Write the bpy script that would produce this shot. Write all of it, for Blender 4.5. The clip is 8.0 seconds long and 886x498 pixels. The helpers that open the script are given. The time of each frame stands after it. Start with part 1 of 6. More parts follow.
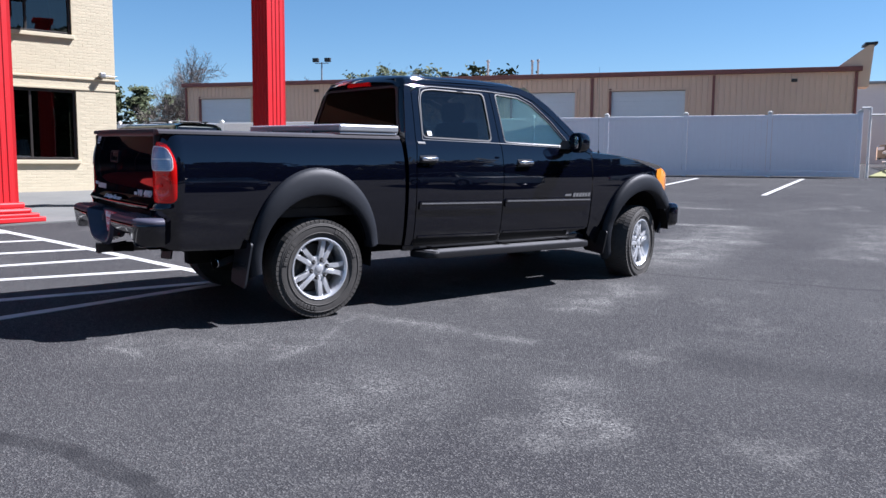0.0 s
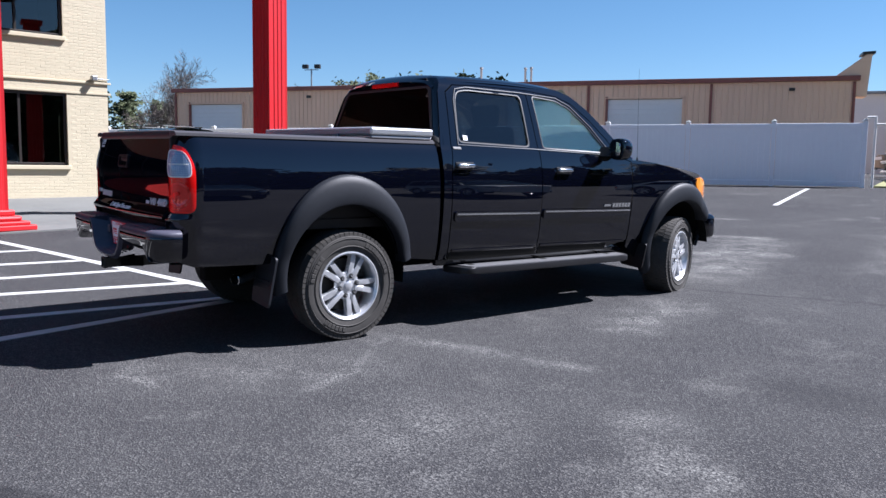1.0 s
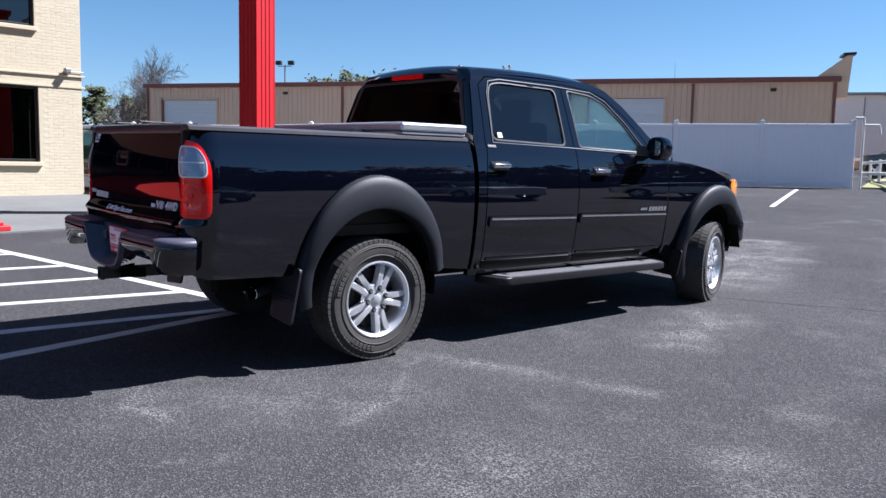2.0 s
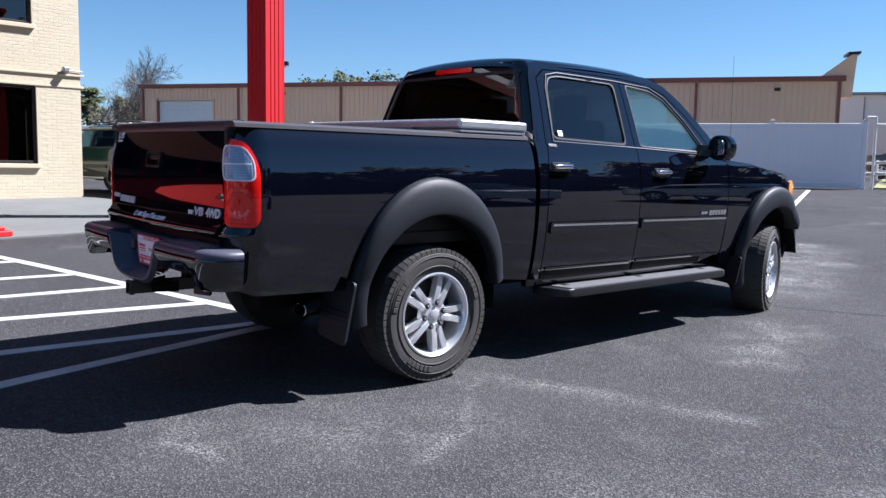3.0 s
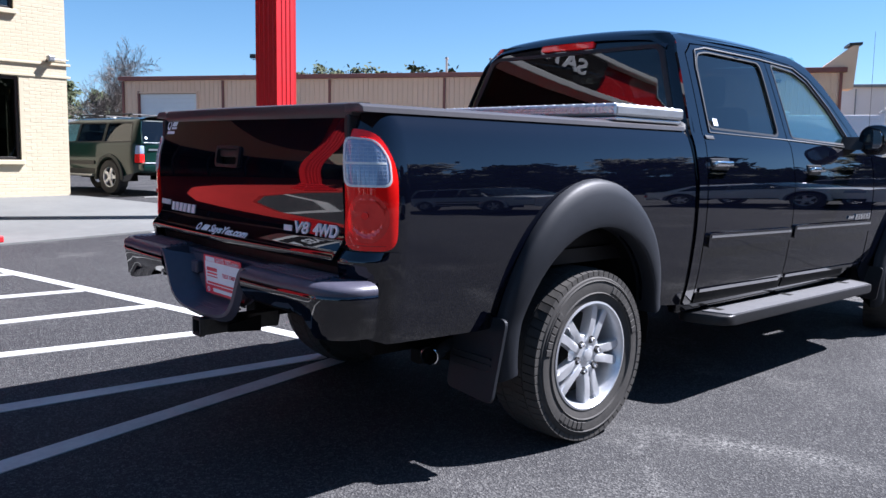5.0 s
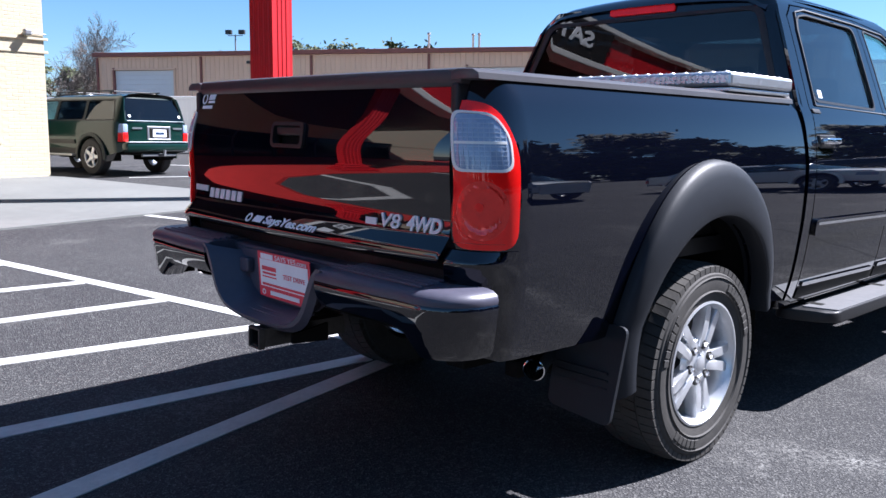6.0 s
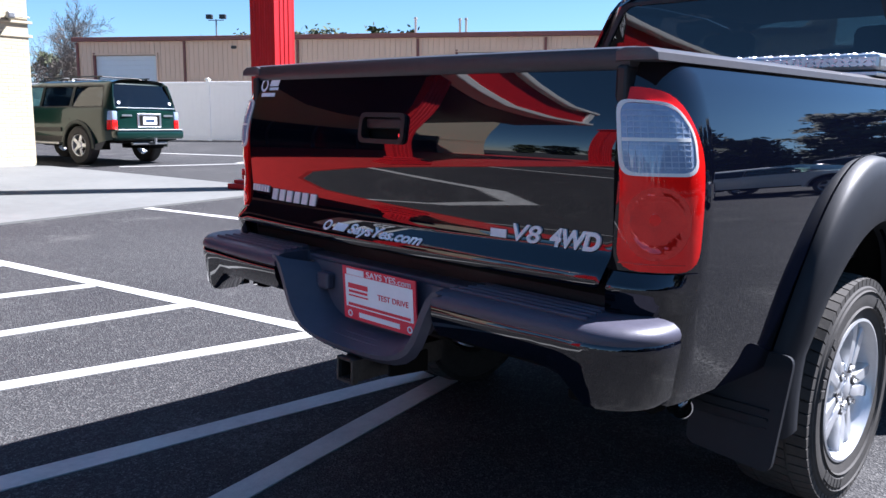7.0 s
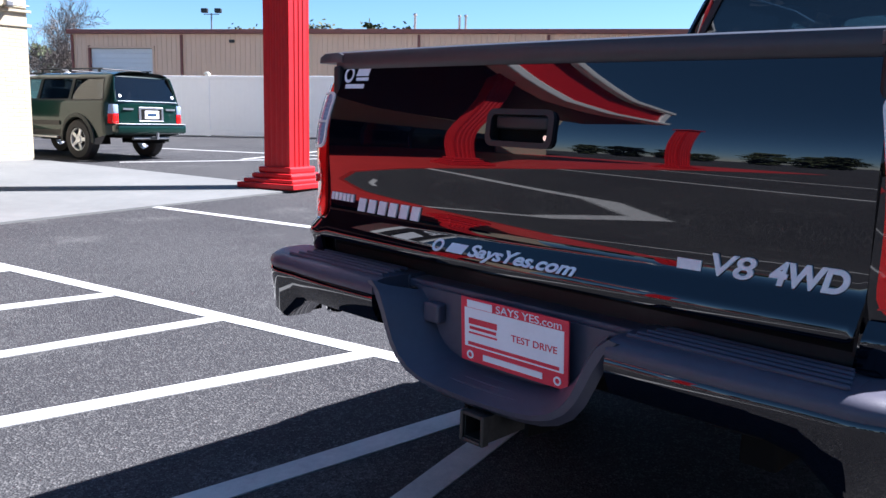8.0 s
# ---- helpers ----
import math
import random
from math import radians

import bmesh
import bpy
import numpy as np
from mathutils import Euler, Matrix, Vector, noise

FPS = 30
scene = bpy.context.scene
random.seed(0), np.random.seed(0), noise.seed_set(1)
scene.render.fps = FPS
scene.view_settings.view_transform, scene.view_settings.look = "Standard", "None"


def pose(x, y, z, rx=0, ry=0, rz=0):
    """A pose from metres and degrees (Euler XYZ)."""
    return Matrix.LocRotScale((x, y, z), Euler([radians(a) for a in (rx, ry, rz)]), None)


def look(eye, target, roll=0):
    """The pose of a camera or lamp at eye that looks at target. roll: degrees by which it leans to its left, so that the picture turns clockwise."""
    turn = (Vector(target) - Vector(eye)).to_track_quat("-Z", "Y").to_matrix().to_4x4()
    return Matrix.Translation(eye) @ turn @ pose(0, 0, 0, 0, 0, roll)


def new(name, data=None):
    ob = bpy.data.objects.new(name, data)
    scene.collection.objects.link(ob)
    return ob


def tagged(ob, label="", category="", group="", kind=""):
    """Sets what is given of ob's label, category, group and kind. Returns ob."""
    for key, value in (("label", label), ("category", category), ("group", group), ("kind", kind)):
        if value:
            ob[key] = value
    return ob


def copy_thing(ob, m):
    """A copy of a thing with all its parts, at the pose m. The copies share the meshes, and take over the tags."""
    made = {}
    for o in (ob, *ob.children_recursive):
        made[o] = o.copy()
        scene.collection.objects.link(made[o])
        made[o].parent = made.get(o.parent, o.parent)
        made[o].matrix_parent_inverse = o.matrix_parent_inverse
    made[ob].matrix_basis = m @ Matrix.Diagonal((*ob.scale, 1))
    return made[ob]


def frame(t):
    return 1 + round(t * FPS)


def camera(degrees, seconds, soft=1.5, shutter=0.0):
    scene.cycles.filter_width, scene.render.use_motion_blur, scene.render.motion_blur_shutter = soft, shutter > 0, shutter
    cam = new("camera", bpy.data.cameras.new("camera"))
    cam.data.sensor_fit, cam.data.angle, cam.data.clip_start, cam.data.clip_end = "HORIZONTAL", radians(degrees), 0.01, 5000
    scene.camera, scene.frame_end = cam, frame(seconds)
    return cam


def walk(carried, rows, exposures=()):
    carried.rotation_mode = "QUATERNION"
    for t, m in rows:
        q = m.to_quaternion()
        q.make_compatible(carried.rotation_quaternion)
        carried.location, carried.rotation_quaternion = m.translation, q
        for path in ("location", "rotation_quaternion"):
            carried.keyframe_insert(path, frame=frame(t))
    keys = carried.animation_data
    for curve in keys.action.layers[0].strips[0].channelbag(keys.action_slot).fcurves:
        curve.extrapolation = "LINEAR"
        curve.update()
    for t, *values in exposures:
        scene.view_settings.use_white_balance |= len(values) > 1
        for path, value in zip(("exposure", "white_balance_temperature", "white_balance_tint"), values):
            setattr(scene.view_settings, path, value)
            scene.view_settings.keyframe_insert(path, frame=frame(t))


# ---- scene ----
cam = camera(57.0, 8.0)
PATH = [
    (0, (-2.612, -6.168, 1.182), (-1.455, -4.552, 0.959), 0.5),
    (0.5, (-2.591, -5.86, 1.185), (-1.429, -4.246, 0.974), 0.7),
    (1, (-2.598, -5.53, 1.17), (-1.413, -3.931, 0.966), 0.8),
    (1.2, (-2.597, -5.415, 1.18), (-1.391, -3.833, 0.975), 0.9),
    (2.3, (-2.591, -4.66, 1.17), (-1.349, -3.106, 0.964), 1.1),
    (2.5, (-2.61, -4.557, 1.187), (-1.368, -3.003, 0.983), 1.0),
    (3, (-2.603, -4.255, 1.165), (-1.348, -2.711, 0.961), 1.0),
    (3.5, (-2.563, -3.957, 1.17), (-1.301, -2.419, 0.964), 0.8),
    (4, (-2.579, -3.631, 1.182), (-1.302, -2.105, 0.974), 0.8),
    (4.5, (-2.564, -3.312, 1.17), (-1.273, -1.8, 0.956), 0.7),
    (4.7, (-2.554, -3.204, 1.171), (-1.263, -1.69, 0.958), 0.8),
    (6, (-2.54, -2.403, 1.168), (-1.205, -0.938, 0.897), 0.6),
    (6.5, (-2.521, -2.123, 1.171), (-1.179, -0.669, 0.878), 0.6),
    (7, (-2.544, -1.831, 1.185), (-1.179, -0.401, 0.881), 0.5),
    (7.5, (-2.52, -1.545, 1.18), (-1.144, -0.126, 0.87), 0.7),
    (8, (-2.496, -1.276, 1.183), (-1.117, 0.138, 0.874), 1.2),
]
walk(cam, [(t, look(e, g, r)) for t, e, g, r in PATH], exposures=[(0.0, 1.5, 5660, 17), (2.5, 1.55, 5660, 17), (4.5, 1.68, 5660, 17), (6.5, 2.0, 5660, 17), (8.0, 2.08, 5660, 17)])

# ---- sky and sun ----
SUN_DIR = Vector((0.74, -0.37, 1.0)).normalized()
world = bpy.data.worlds.new("world")
scene.world = world
world.use_nodes = True
wn = world.node_tree.nodes
sky = wn.new("ShaderNodeTexSky")
sky.sky_type = "NISHITA"
sky.sun_disc = False
sky.sun_elevation = math.asin(SUN_DIR.z)
sky.sun_rotation = math.atan2(SUN_DIR.x, SUN_DIR.y)
sky.altitude = 1500
sky.air_density, sky.dust_density, sky.ozone_density = 1.0, 0.35, 4.0
wn["Background"].inputs["Strength"].default_value = 0.041
hue = wn.new("ShaderNodeHueSaturation")
hue.inputs["Hue"].default_value = 0.486
hue.inputs["Saturation"].default_value = 1.06
world.node_tree.links.new(sky.outputs[0], hue.inputs["Color"])
world.node_tree.links.new(hue.outputs[0], wn["Background"].inputs["Color"])
sun = new("sun", bpy.data.lights.new("sun", "SUN"))
sun.data.energy, sun.data.angle, sun.data.color = 5.0, radians(0.53), (1.0, 0.95, 0.88)
sun.matrix_world = look(SUN_DIR * 60, (0, 0, 0))
# ---- materials ----
def material(name, color, rough=0.5, metal=0.0, spec=0.5, coat=0.0, coat_rough=0.03, coat_ior=1.36, scale=0.0, vary=0.0, color2=None,
             bump=0.0, bump_scale=200.0, trans=0.0, ior=1.45, island=0.0, stretch=(1, 1, 1), rough_vary=0.0):
    m = bpy.data.materials.new(name)
    m.use_nodes = True
    nt = m.node_tree
    b = nt.nodes["Principled BSDF"]
    b.inputs["Base Color"].default_value = (*color, 1)
    b.inputs["Roughness"].default_value = rough
    b.inputs["Metallic"].default_value = metal
    b.inputs["Specular IOR Level"].default_value = spec
    b.inputs["Coat Weight"].default_value = coat
    b.inputs["Coat Roughness"].default_value = coat_rough
    b.inputs["Coat IOR"].default_value = coat_ior
    b.inputs["Transmission Weight"].default_value = trans
    b.inputs["IOR"].default_value = ior
    tc = nt.nodes.new("ShaderNodeTexCoord")
    mp = nt.nodes.new("ShaderNodeMapping")
    mp.inputs["Scale"].default_value = stretch
    nt.links.new(tc.outputs["Object"], mp.inputs["Vector"])
    if scale:
        n1 = nt.nodes.new("ShaderNodeTexNoise")
        n1.inputs["Scale"].default_value = scale
        n1.inputs["Detail"].default_value = 6
        n1.inputs["Roughness"].default_value = 0.65
        nt.links.new(mp.outputs[0], n1.inputs["Vector"])
        n2 = nt.nodes.new("ShaderNodeTexNoise")
        n2.inputs["Scale"].default_value = scale * 9
        n2.inputs["Detail"].default_value = 3
        nt.links.new(mp.outputs[0], n2.inputs["Vector"])
        add = nt.nodes.new("ShaderNodeMath")
        add.operation = "MULTIPLY_ADD"
        add.inputs[1].default_value = 0.45
        nt.links.new(n2.outputs[0], add.inputs[0])
        nt.links.new(n1.outputs[0], add.inputs[2])
        ramp = nt.nodes.new("ShaderNodeMapRange")
        ramp.inputs[1].default_value, ramp.inputs[2].default_value = 0.45, 1.0
        nt.links.new(add.outputs[0], ramp.inputs[0])
        mix = nt.nodes.new("ShaderNodeMix")
        mix.data_type = "RGBA"
        c2 = color2 or tuple(c * (1 - vary) for c in color)
        mix.inputs[6].default_value, mix.inputs[7].default_value = (*color, 1), (*c2, 1)
        nt.links.new(ramp.outputs[0], mix.inputs[0])
        out = mix.outputs[2]
        if island:
            inf = nt.nodes.new("ShaderNodeObjectInfo")
            geo = nt.nodes.new("ShaderNodeNewGeometry")
            s = nt.nodes.new("ShaderNodeMath")
            nt.links.new(inf.outputs["Random"], s.inputs[0])
            nt.links.new(geo.outputs["Random Per Island"], s.inputs[1])
            fr = nt.nodes.new("ShaderNodeMath")
            fr.operation = "FRACT"
            nt.links.new(s.outputs[0], fr.inputs[0])
            mr = nt.nodes.new("ShaderNodeMapRange")
            mr.inputs[3].default_value, mr.inputs[4].default_value = 1 - island, 1 + island * 0.4
            nt.links.new(fr.outputs[0], mr.inputs[0])
            mul = nt.nodes.new("ShaderNodeMix")
            mul.data_type, mul.blend_type = "RGBA", "MULTIPLY"
            mul.inputs[0].default_value = 1
            nt.links.new(out, mul.inputs[6])
            nt.links.new(mr.outputs[0], mul.inputs[7])
            out = mul.outputs[2]
        nt.links.new(out, b.inputs["Base Color"])
        if rough_vary:
            rr = nt.nodes.new("ShaderNodeMapRange")
            rr.inputs[3].default_value, rr.inputs[4].default_value = rough, rough + rough_vary
            nt.links.new(ramp.outputs[0], rr.inputs[0])
            nt.links.new(rr.outputs[0], b.inputs["Roughness"])
    if bump:
        nb = nt.nodes.new("ShaderNodeTexNoise")
        nb.inputs["Scale"].default_value = bump_scale
        nb.inputs["Detail"].default_value = 4
        nt.links.new(mp.outputs[0], nb.inputs["Vector"])
        bp = nt.nodes.new("ShaderNodeBump")
        bp.inputs["Strength"].default_value = bump
        bp.inputs["Distance"].default_value = 0.01
        nt.links.new(nb.outputs[0], bp.inputs["Height"])
        nt.links.new(bp.outputs[0], b.inputs["Normal"])
    return m


def glass(name, tint, rough=0.0):
    """A thin tinted pane: what passes is tinted, what mirrors follows the angle."""
    m = bpy.data.materials.new(name)
    m.use_nodes = True
    nt = m.node_tree
    nt.nodes.remove(nt.nodes["Principled BSDF"])
    out = nt.nodes["Material Output"]
    tr = nt.nodes.new("ShaderNodeBsdfTransparent")
    tr.inputs[0].default_value = (*tint, 1)
    gl = nt.nodes.new("ShaderNodeBsdfGlossy")
    gl.inputs["Roughness"].default_value = rough
    lw = nt.nodes.new("ShaderNodeLayerWeight")
    lw.inputs[0].default_value = 0.5
    pw = nt.nodes.new("ShaderNodeMath")
    pw.operation = "POWER"
    pw.inputs[1].default_value = 4.2
    nt.links.new(lw.outputs["Facing"], pw.inputs[0])
    fr = nt.nodes.new("ShaderNodeMath")
    fr.operation = "MULTIPLY_ADD"
    fr.inputs[1].default_value, fr.inputs[2].default_value = 0.91, 0.085
    nt.links.new(pw.outputs[0], fr.inputs[0])
    mx = nt.nodes.new("ShaderNodeMixShader")
    nt.links.new(fr.outputs[0], mx.inputs[0])
    nt.links.new(tr.outputs[0], mx.inputs[1])
    nt.links.new(gl.outputs[0], mx.inputs[2])
    nt.links.new(mx.outputs[0], out.inputs[0])
    return m


PAINT = material("black_paint", (0.0012, 0.0016, 0.0044), 0.35, spec=0.0, coat=1.0, coat_rough=0.015, coat_ior=1.72, scale=1.7, color2=(0.0017, 0.0022, 0.0060))
FLARE = material("grey_plastic", (0.017, 0.019, 0.024), 0.5, spec=0.27, scale=3, vary=0.25, bump=0.05, bump_scale=600)
BLACK = material("black_plastic", (0.012, 0.012, 0.014), 0.45, scale=6, vary=0.3, bump=0.05, bump_scale=500)
PAD = material("step_pad_plastic", (0.074, 0.072, 0.100), 0.4, scale=5, vary=0.3, bump=0.08, bump_scale=700)
UNDER = material("underbody", (0.007, 0.0065, 0.006), 0.85, spec=0.2, scale=5, vary=0.4)
RUBBER = material("tyre_rubber", (0.0365, 0.0348, 0.0331), 0.75, spec=0.35, scale=9, color2=(0.0653, 0.0609, 0.0557), bump=0.1, bump_scale=300)
ALLOY = material("alloy", (0.70, 0.71, 0.73), 0.28, metal=0.65, scale=9, vary=0.12, rough_vary=0.1)
DARKMETAL = material("brake_metal", (0.08, 0.078, 0.075), 0.5, metal=0.8, scale=12, vary=0.5)
CHROME = material("chrome", (0.82, 0.83, 0.85), 0.09, metal=1.0, scale=14, vary=0.06, rough_vary=0.08)
BADGE = material("badge_chrome", (0.80, 0.80, 0.82), 0.35, spec=0.8, scale=40, vary=0.2)
TRIM = material("window_trim_metal", (0.06, 0.062, 0.068), 0.6, metal=0.5, scale=20, vary=0.15)
# Cap plastic twice: darker for the shaded tailgate, dusty and paler for sunlit rails
GATE_CAP = material("shaded_cap_plastic", (0.045, 0.042, 0.046), 0.4, scale=6, vary=0.25)
CAP = material("dusty_skylit_rail_plastic", (0.0827, 0.0783, 0.0827), 0.33, scale=6, vary=0.25)
LENS_RIB = material("lens_rib", (0.42, 0.50, 0.63), 0.15, coat=0.5, scale=20, vary=0.3)
SILVER = material("silver_trim", (0.55, 0.56, 0.58), 0.32, metal=0.9, scale=20, vary=0.15)
ALU = material("diamond_aluminium", (0.72, 0.73, 0.75), 0.3, metal=0.9, scale=7, vary=0.15, rough_vary=0.15)
TREAD = material("step_tread", (0.24, 0.24, 0.25), 0.42, metal=0.5, scale=30, vary=0.3)
RED_LENS = material("red_lens", (0.95, 0.012, 0.008), 0.06, spec=0.3, coat=1.0, coat_rough=0.01, coat_ior=1.36, scale=16, color2=(0.80, 0.008, 0.006))
RED_DEEP = material("red_reflector", (0.86, 0.020, 0.012), 0.12, metal=0.45, coat=1.0, coat_ior=1.5, scale=24, color2=(0.62, 0.008, 0.006))
CLEAR_LENS = material("clear_lens", (0.34, 0.42, 0.56), 0.08, spec=0.7, coat=1.0, coat_ior=1.5, scale=30, color2=(0.20, 0.27, 0.40))
AMBER = material("amber_lens", (0.85, 0.28, 0.02), 0.1, coat=1.0, scale=20, vary=0.2)
TINT = glass("dark_tinted_glass", (0.22, 0.23, 0.24))
TINT2 = glass("privacy_glass", (0.26, 0.28, 0.30))
GREEN_GLASS = glass("green_glass", (0.80, 0.93, 0.91))
SEAT = material("seat_cloth", (0.09, 0.085, 0.08), 0.9, scale=14, vary=0.3)
TRIMGREY = material("cabin_trim", (0.16, 0.155, 0.15), 0.7, scale=8, vary=0.2)
RED_PAINT = material("red_column_paint", (0.522, 0.0148, 0.0174), 0.35, spec=0.5, scale=1.6, color2=(0.452, 0.0122, 0.0157), rough_vary=0.15)
WHITE = material("white_trim_paint", (0.78, 0.77, 0.73), 0.5, scale=2, vary=0.08)
BRICK = material("cream_painted_brick", (0.548, 0.483, 0.339), 0.6, scale=4, color2=(0.522, 0.457, 0.322), island=0.05, bump=0.12, bump_scale=60)
MORTAR = material("cream_painted_mortar", (0.539, 0.474, 0.335), 0.75, scale=5, vary=0.12)
FRAME = material("bronze_window_frame", (0.03, 0.025, 0.022), 0.4, scale=9, vary=0.3)
# Opaque near-black, stands in for the darkness of the facade under the canopy
FRONT_BLACK = material("near_black_shop_panel", (0.008, 0.008, 0.009), 0.08, spec=0.5, scale=1.2, vary=0.3)
SHOP_GLASS = glass("shop_glass", (0.4, 0.42, 0.42))
CONCRETE = material("concrete", (0.161, 0.163, 0.153), 0.75, scale=0.8, color2=(0.113, 0.115, 0.109), bump=0.1, bump_scale=120)
SIDING = material("beige_metal_siding", (0.80, 0.545, 0.375), 0.55, scale=0.35, color2=(0.74, 0.495, 0.335), stretch=(1, 1, 0.25))
BROWN = material("brown_metal_trim", (0.261, 0.087, 0.0653), 0.5, scale=2, vary=0.25)
ROLLDOOR = material("white_roller_door", (0.713, 0.713, 0.705), 0.5, scale=0.9, vary=0.07)
VINYL = material("white_vinyl_fence", (0.92, 0.92, 0.95), 0.4, scale=0.7, color2=(0.87, 0.87, 0.91))
LINE = material("white_road_paint", (0.54, 0.535, 0.50), 0.65, scale=5, color2=(0.36, 0.36, 0.35), bump=0.3, bump_scale=180)
STEEL = material("galvanised_steel", (0.32, 0.33, 0.34), 0.45, metal=0.6, scale=5, vary=0.3)
BARK = material("bark", (0.17, 0.14, 0.12), 0.9, scale=6, vary=0.4)
PINE = material("pine_needles", (0.0391, 0.0609, 0.0218), 0.8, scale=1.2, color2=(0.0783, 0.087, 0.0348), island=0.35)
GRASS = material("dry_grass", (0.30, 0.27, 0.13), 0.95, scale=0.9, color2=(0.16, 0.18, 0.07), bump=0.6, bump_scale=60)
GREEN_PAINT = material("dark_green_paint", (0.003, 0.022, 0.017), 0.3, spec=0.2, coat=1.0, coat_rough=0.03, coat_ior=1.36, scale=1.5, vary=0.15)
OLIVE = material("dark_cladding", (0.03, 0.036, 0.03), 0.4, spec=0.4, scale=3, vary=0.15)
LETTER = material("white_lettering", (0.85, 0.86, 0.88), 0.4, scale=30, vary=0.04)
PLATE_WHITE = material("plate_white", (0.90, 0.90, 0.92), 0.35, scale=12, vary=0.08)
PLATE_RED = material("plate_red", (0.78, 0.025, 0.06), 0.35, scale=12, vary=0.1)
RED_FLOOR = material("red_floor_paint", (0.539, 0.0305, 0.0261), 0.55, scale=0.7, color2=(0.348, 0.0218, 0.0174), bump=0.1, bump_scale=100)
STICKER = material("blue_sticker", (0.03, 0.06, 0.12), 0.25, coat=0.5, scale=8, vary=0.1)


def asphalt():
    m = material("asphalt", (0.05, 0.05, 0.053), 0.9, spec=0.12)
    nt = m.node_tree
    b = nt.nodes["Principled BSDF"]
    tc = nt.nodes.new("ShaderNodeTexCoord")

    def noi(scale, detail=4, rough=0.6):
        n = nt.nodes.new("ShaderNodeTexNoise")
        n.inputs["Scale"].default_value, n.inputs["Detail"].default_value, n.inputs["Roughness"].default_value = scale, detail, rough
        nt.links.new(tc.outputs["Object"], n.inputs["Vector"])
        return n.outputs[0]

    def rng(v, a, b2, c, d):
        r = nt.nodes.new("ShaderNodeMapRange")
        for i, x in zip((1, 2, 3, 4), (a, b2, c, d)):
            r.inputs[i].default_value = x
        nt.links.new(v, r.inputs[0])
        return r.outputs[0]

    def mul(a, c):
        k = nt.nodes.new("ShaderNodeMath")
        k.operation = "MULTIPLY"
        nt.links.new(a, k.inputs[0])
        if isinstance(c, float):
            k.inputs[1].default_value = c
        else:
            nt.links.new(c, k.inputs[1])
        return k.outputs[0]

    def mixc(f, a, c):
        k = nt.nodes.new("ShaderNodeMix")
        k.data_type = "RGBA"
        nt.links.new(f, k.inputs[0])
        for i, x in ((6, a), (7, c)):
            if isinstance(x, tuple):
                k.inputs[i].default_value = (*x, 1)
            else:
                nt.links.new(x, k.inputs[i])
        return k.outputs[2]

    vor = nt.nodes.new("ShaderNodeTexVoronoi")
    vor.inputs["Scale"].default_value = 120
    nt.links.new(tc.outputs["Object"], vor.inputs["Vector"])
    sep = nt.nodes.new("ShaderNodeSeparateColor")
    nt.links.new(vor.outputs["Color"], sep.inputs[0])
    base = mixc(rng(noi(0.35, 5), 0.35, 0.68, 0.0, 1.0), (0.0452, 0.0444, 0.0478), (0.0748, 0.074, 0.0748))
    grain = mixc(rng(sep.outputs[0], 0.57, 1.0, 0.0, 0.66), base, (0.183, 0.179, 0.171))
    fine = mixc(rng(noi(230, 2), 0.40, 0.60, 0.8, 0.0), grain, (0.012, 0.012, 0.013))
    worn = mul(rng(noi(0.9, 6, 0.7), 0.56, 0.72, 0.0, 1.0), rng(noi(55, 3), 0.42, 0.6, 0.0, 1.0))
    col = mixc(mul(worn, 0.55), fine, (0.209, 0.204, 0.191))

    def vm(op, *ins):
        k = nt.nodes.new("ShaderNodeVectorMath")
        k.operation = op
        for i, x in enumerate(ins):
            if isinstance(x, tuple):
                k.inputs[i].default_value = x
            else:
                nt.links.new(x, k.inputs[i])
        return k

    wob = nt.nodes.new("ShaderNodeTexNoise")
    wob.inputs["Scale"].default_value = 3.0
    nt.links.new(tc.outputs["Object"], wob.inputs["Vector"])
    shift = vm("SCALE", vm("SUBTRACT", wob.outputs["Color"], (0.5, 0.5, 0.5)).outputs[0])
    shift.inputs["Scale"].default_value = 0.16
    P = vm("MULTIPLY", vm("ADD", tc.outputs["Object"], shift.outputs[0]).outputs[0], (1.0, 1.0, 0.0)).outputs[0]

    def seg(p, q, w, soft):
        """How near a point lies to the stroke from p to q."""
        d = (q[0] - p[0], q[1] - p[1], 0.0)
        rel = vm("SUBTRACT", P, (p[0], p[1], 0.0)).outputs[0]
        t = rng(vm("DOT_PRODUCT", rel, d).outputs["Value"], 0.0, d[0] ** 2 + d[1] ** 2, 0.0, 1.0)
        k = vm("SCALE", (d[0], d[1], 0.0))
        nt.links.new(t, k.inputs["Scale"])
        return rng(vm("LENGTH", vm("SUBTRACT", rel, k.outputs[0]).outputs[0]).outputs["Value"], w, w + soft, 1.0, 0.0)

    speck = rng(noi(70, 3), 0.45, 0.62, 0.0, 1.0)
    broken = rng(noi(4.0, 4), 0.40, 0.60, 0.25, 1.0)
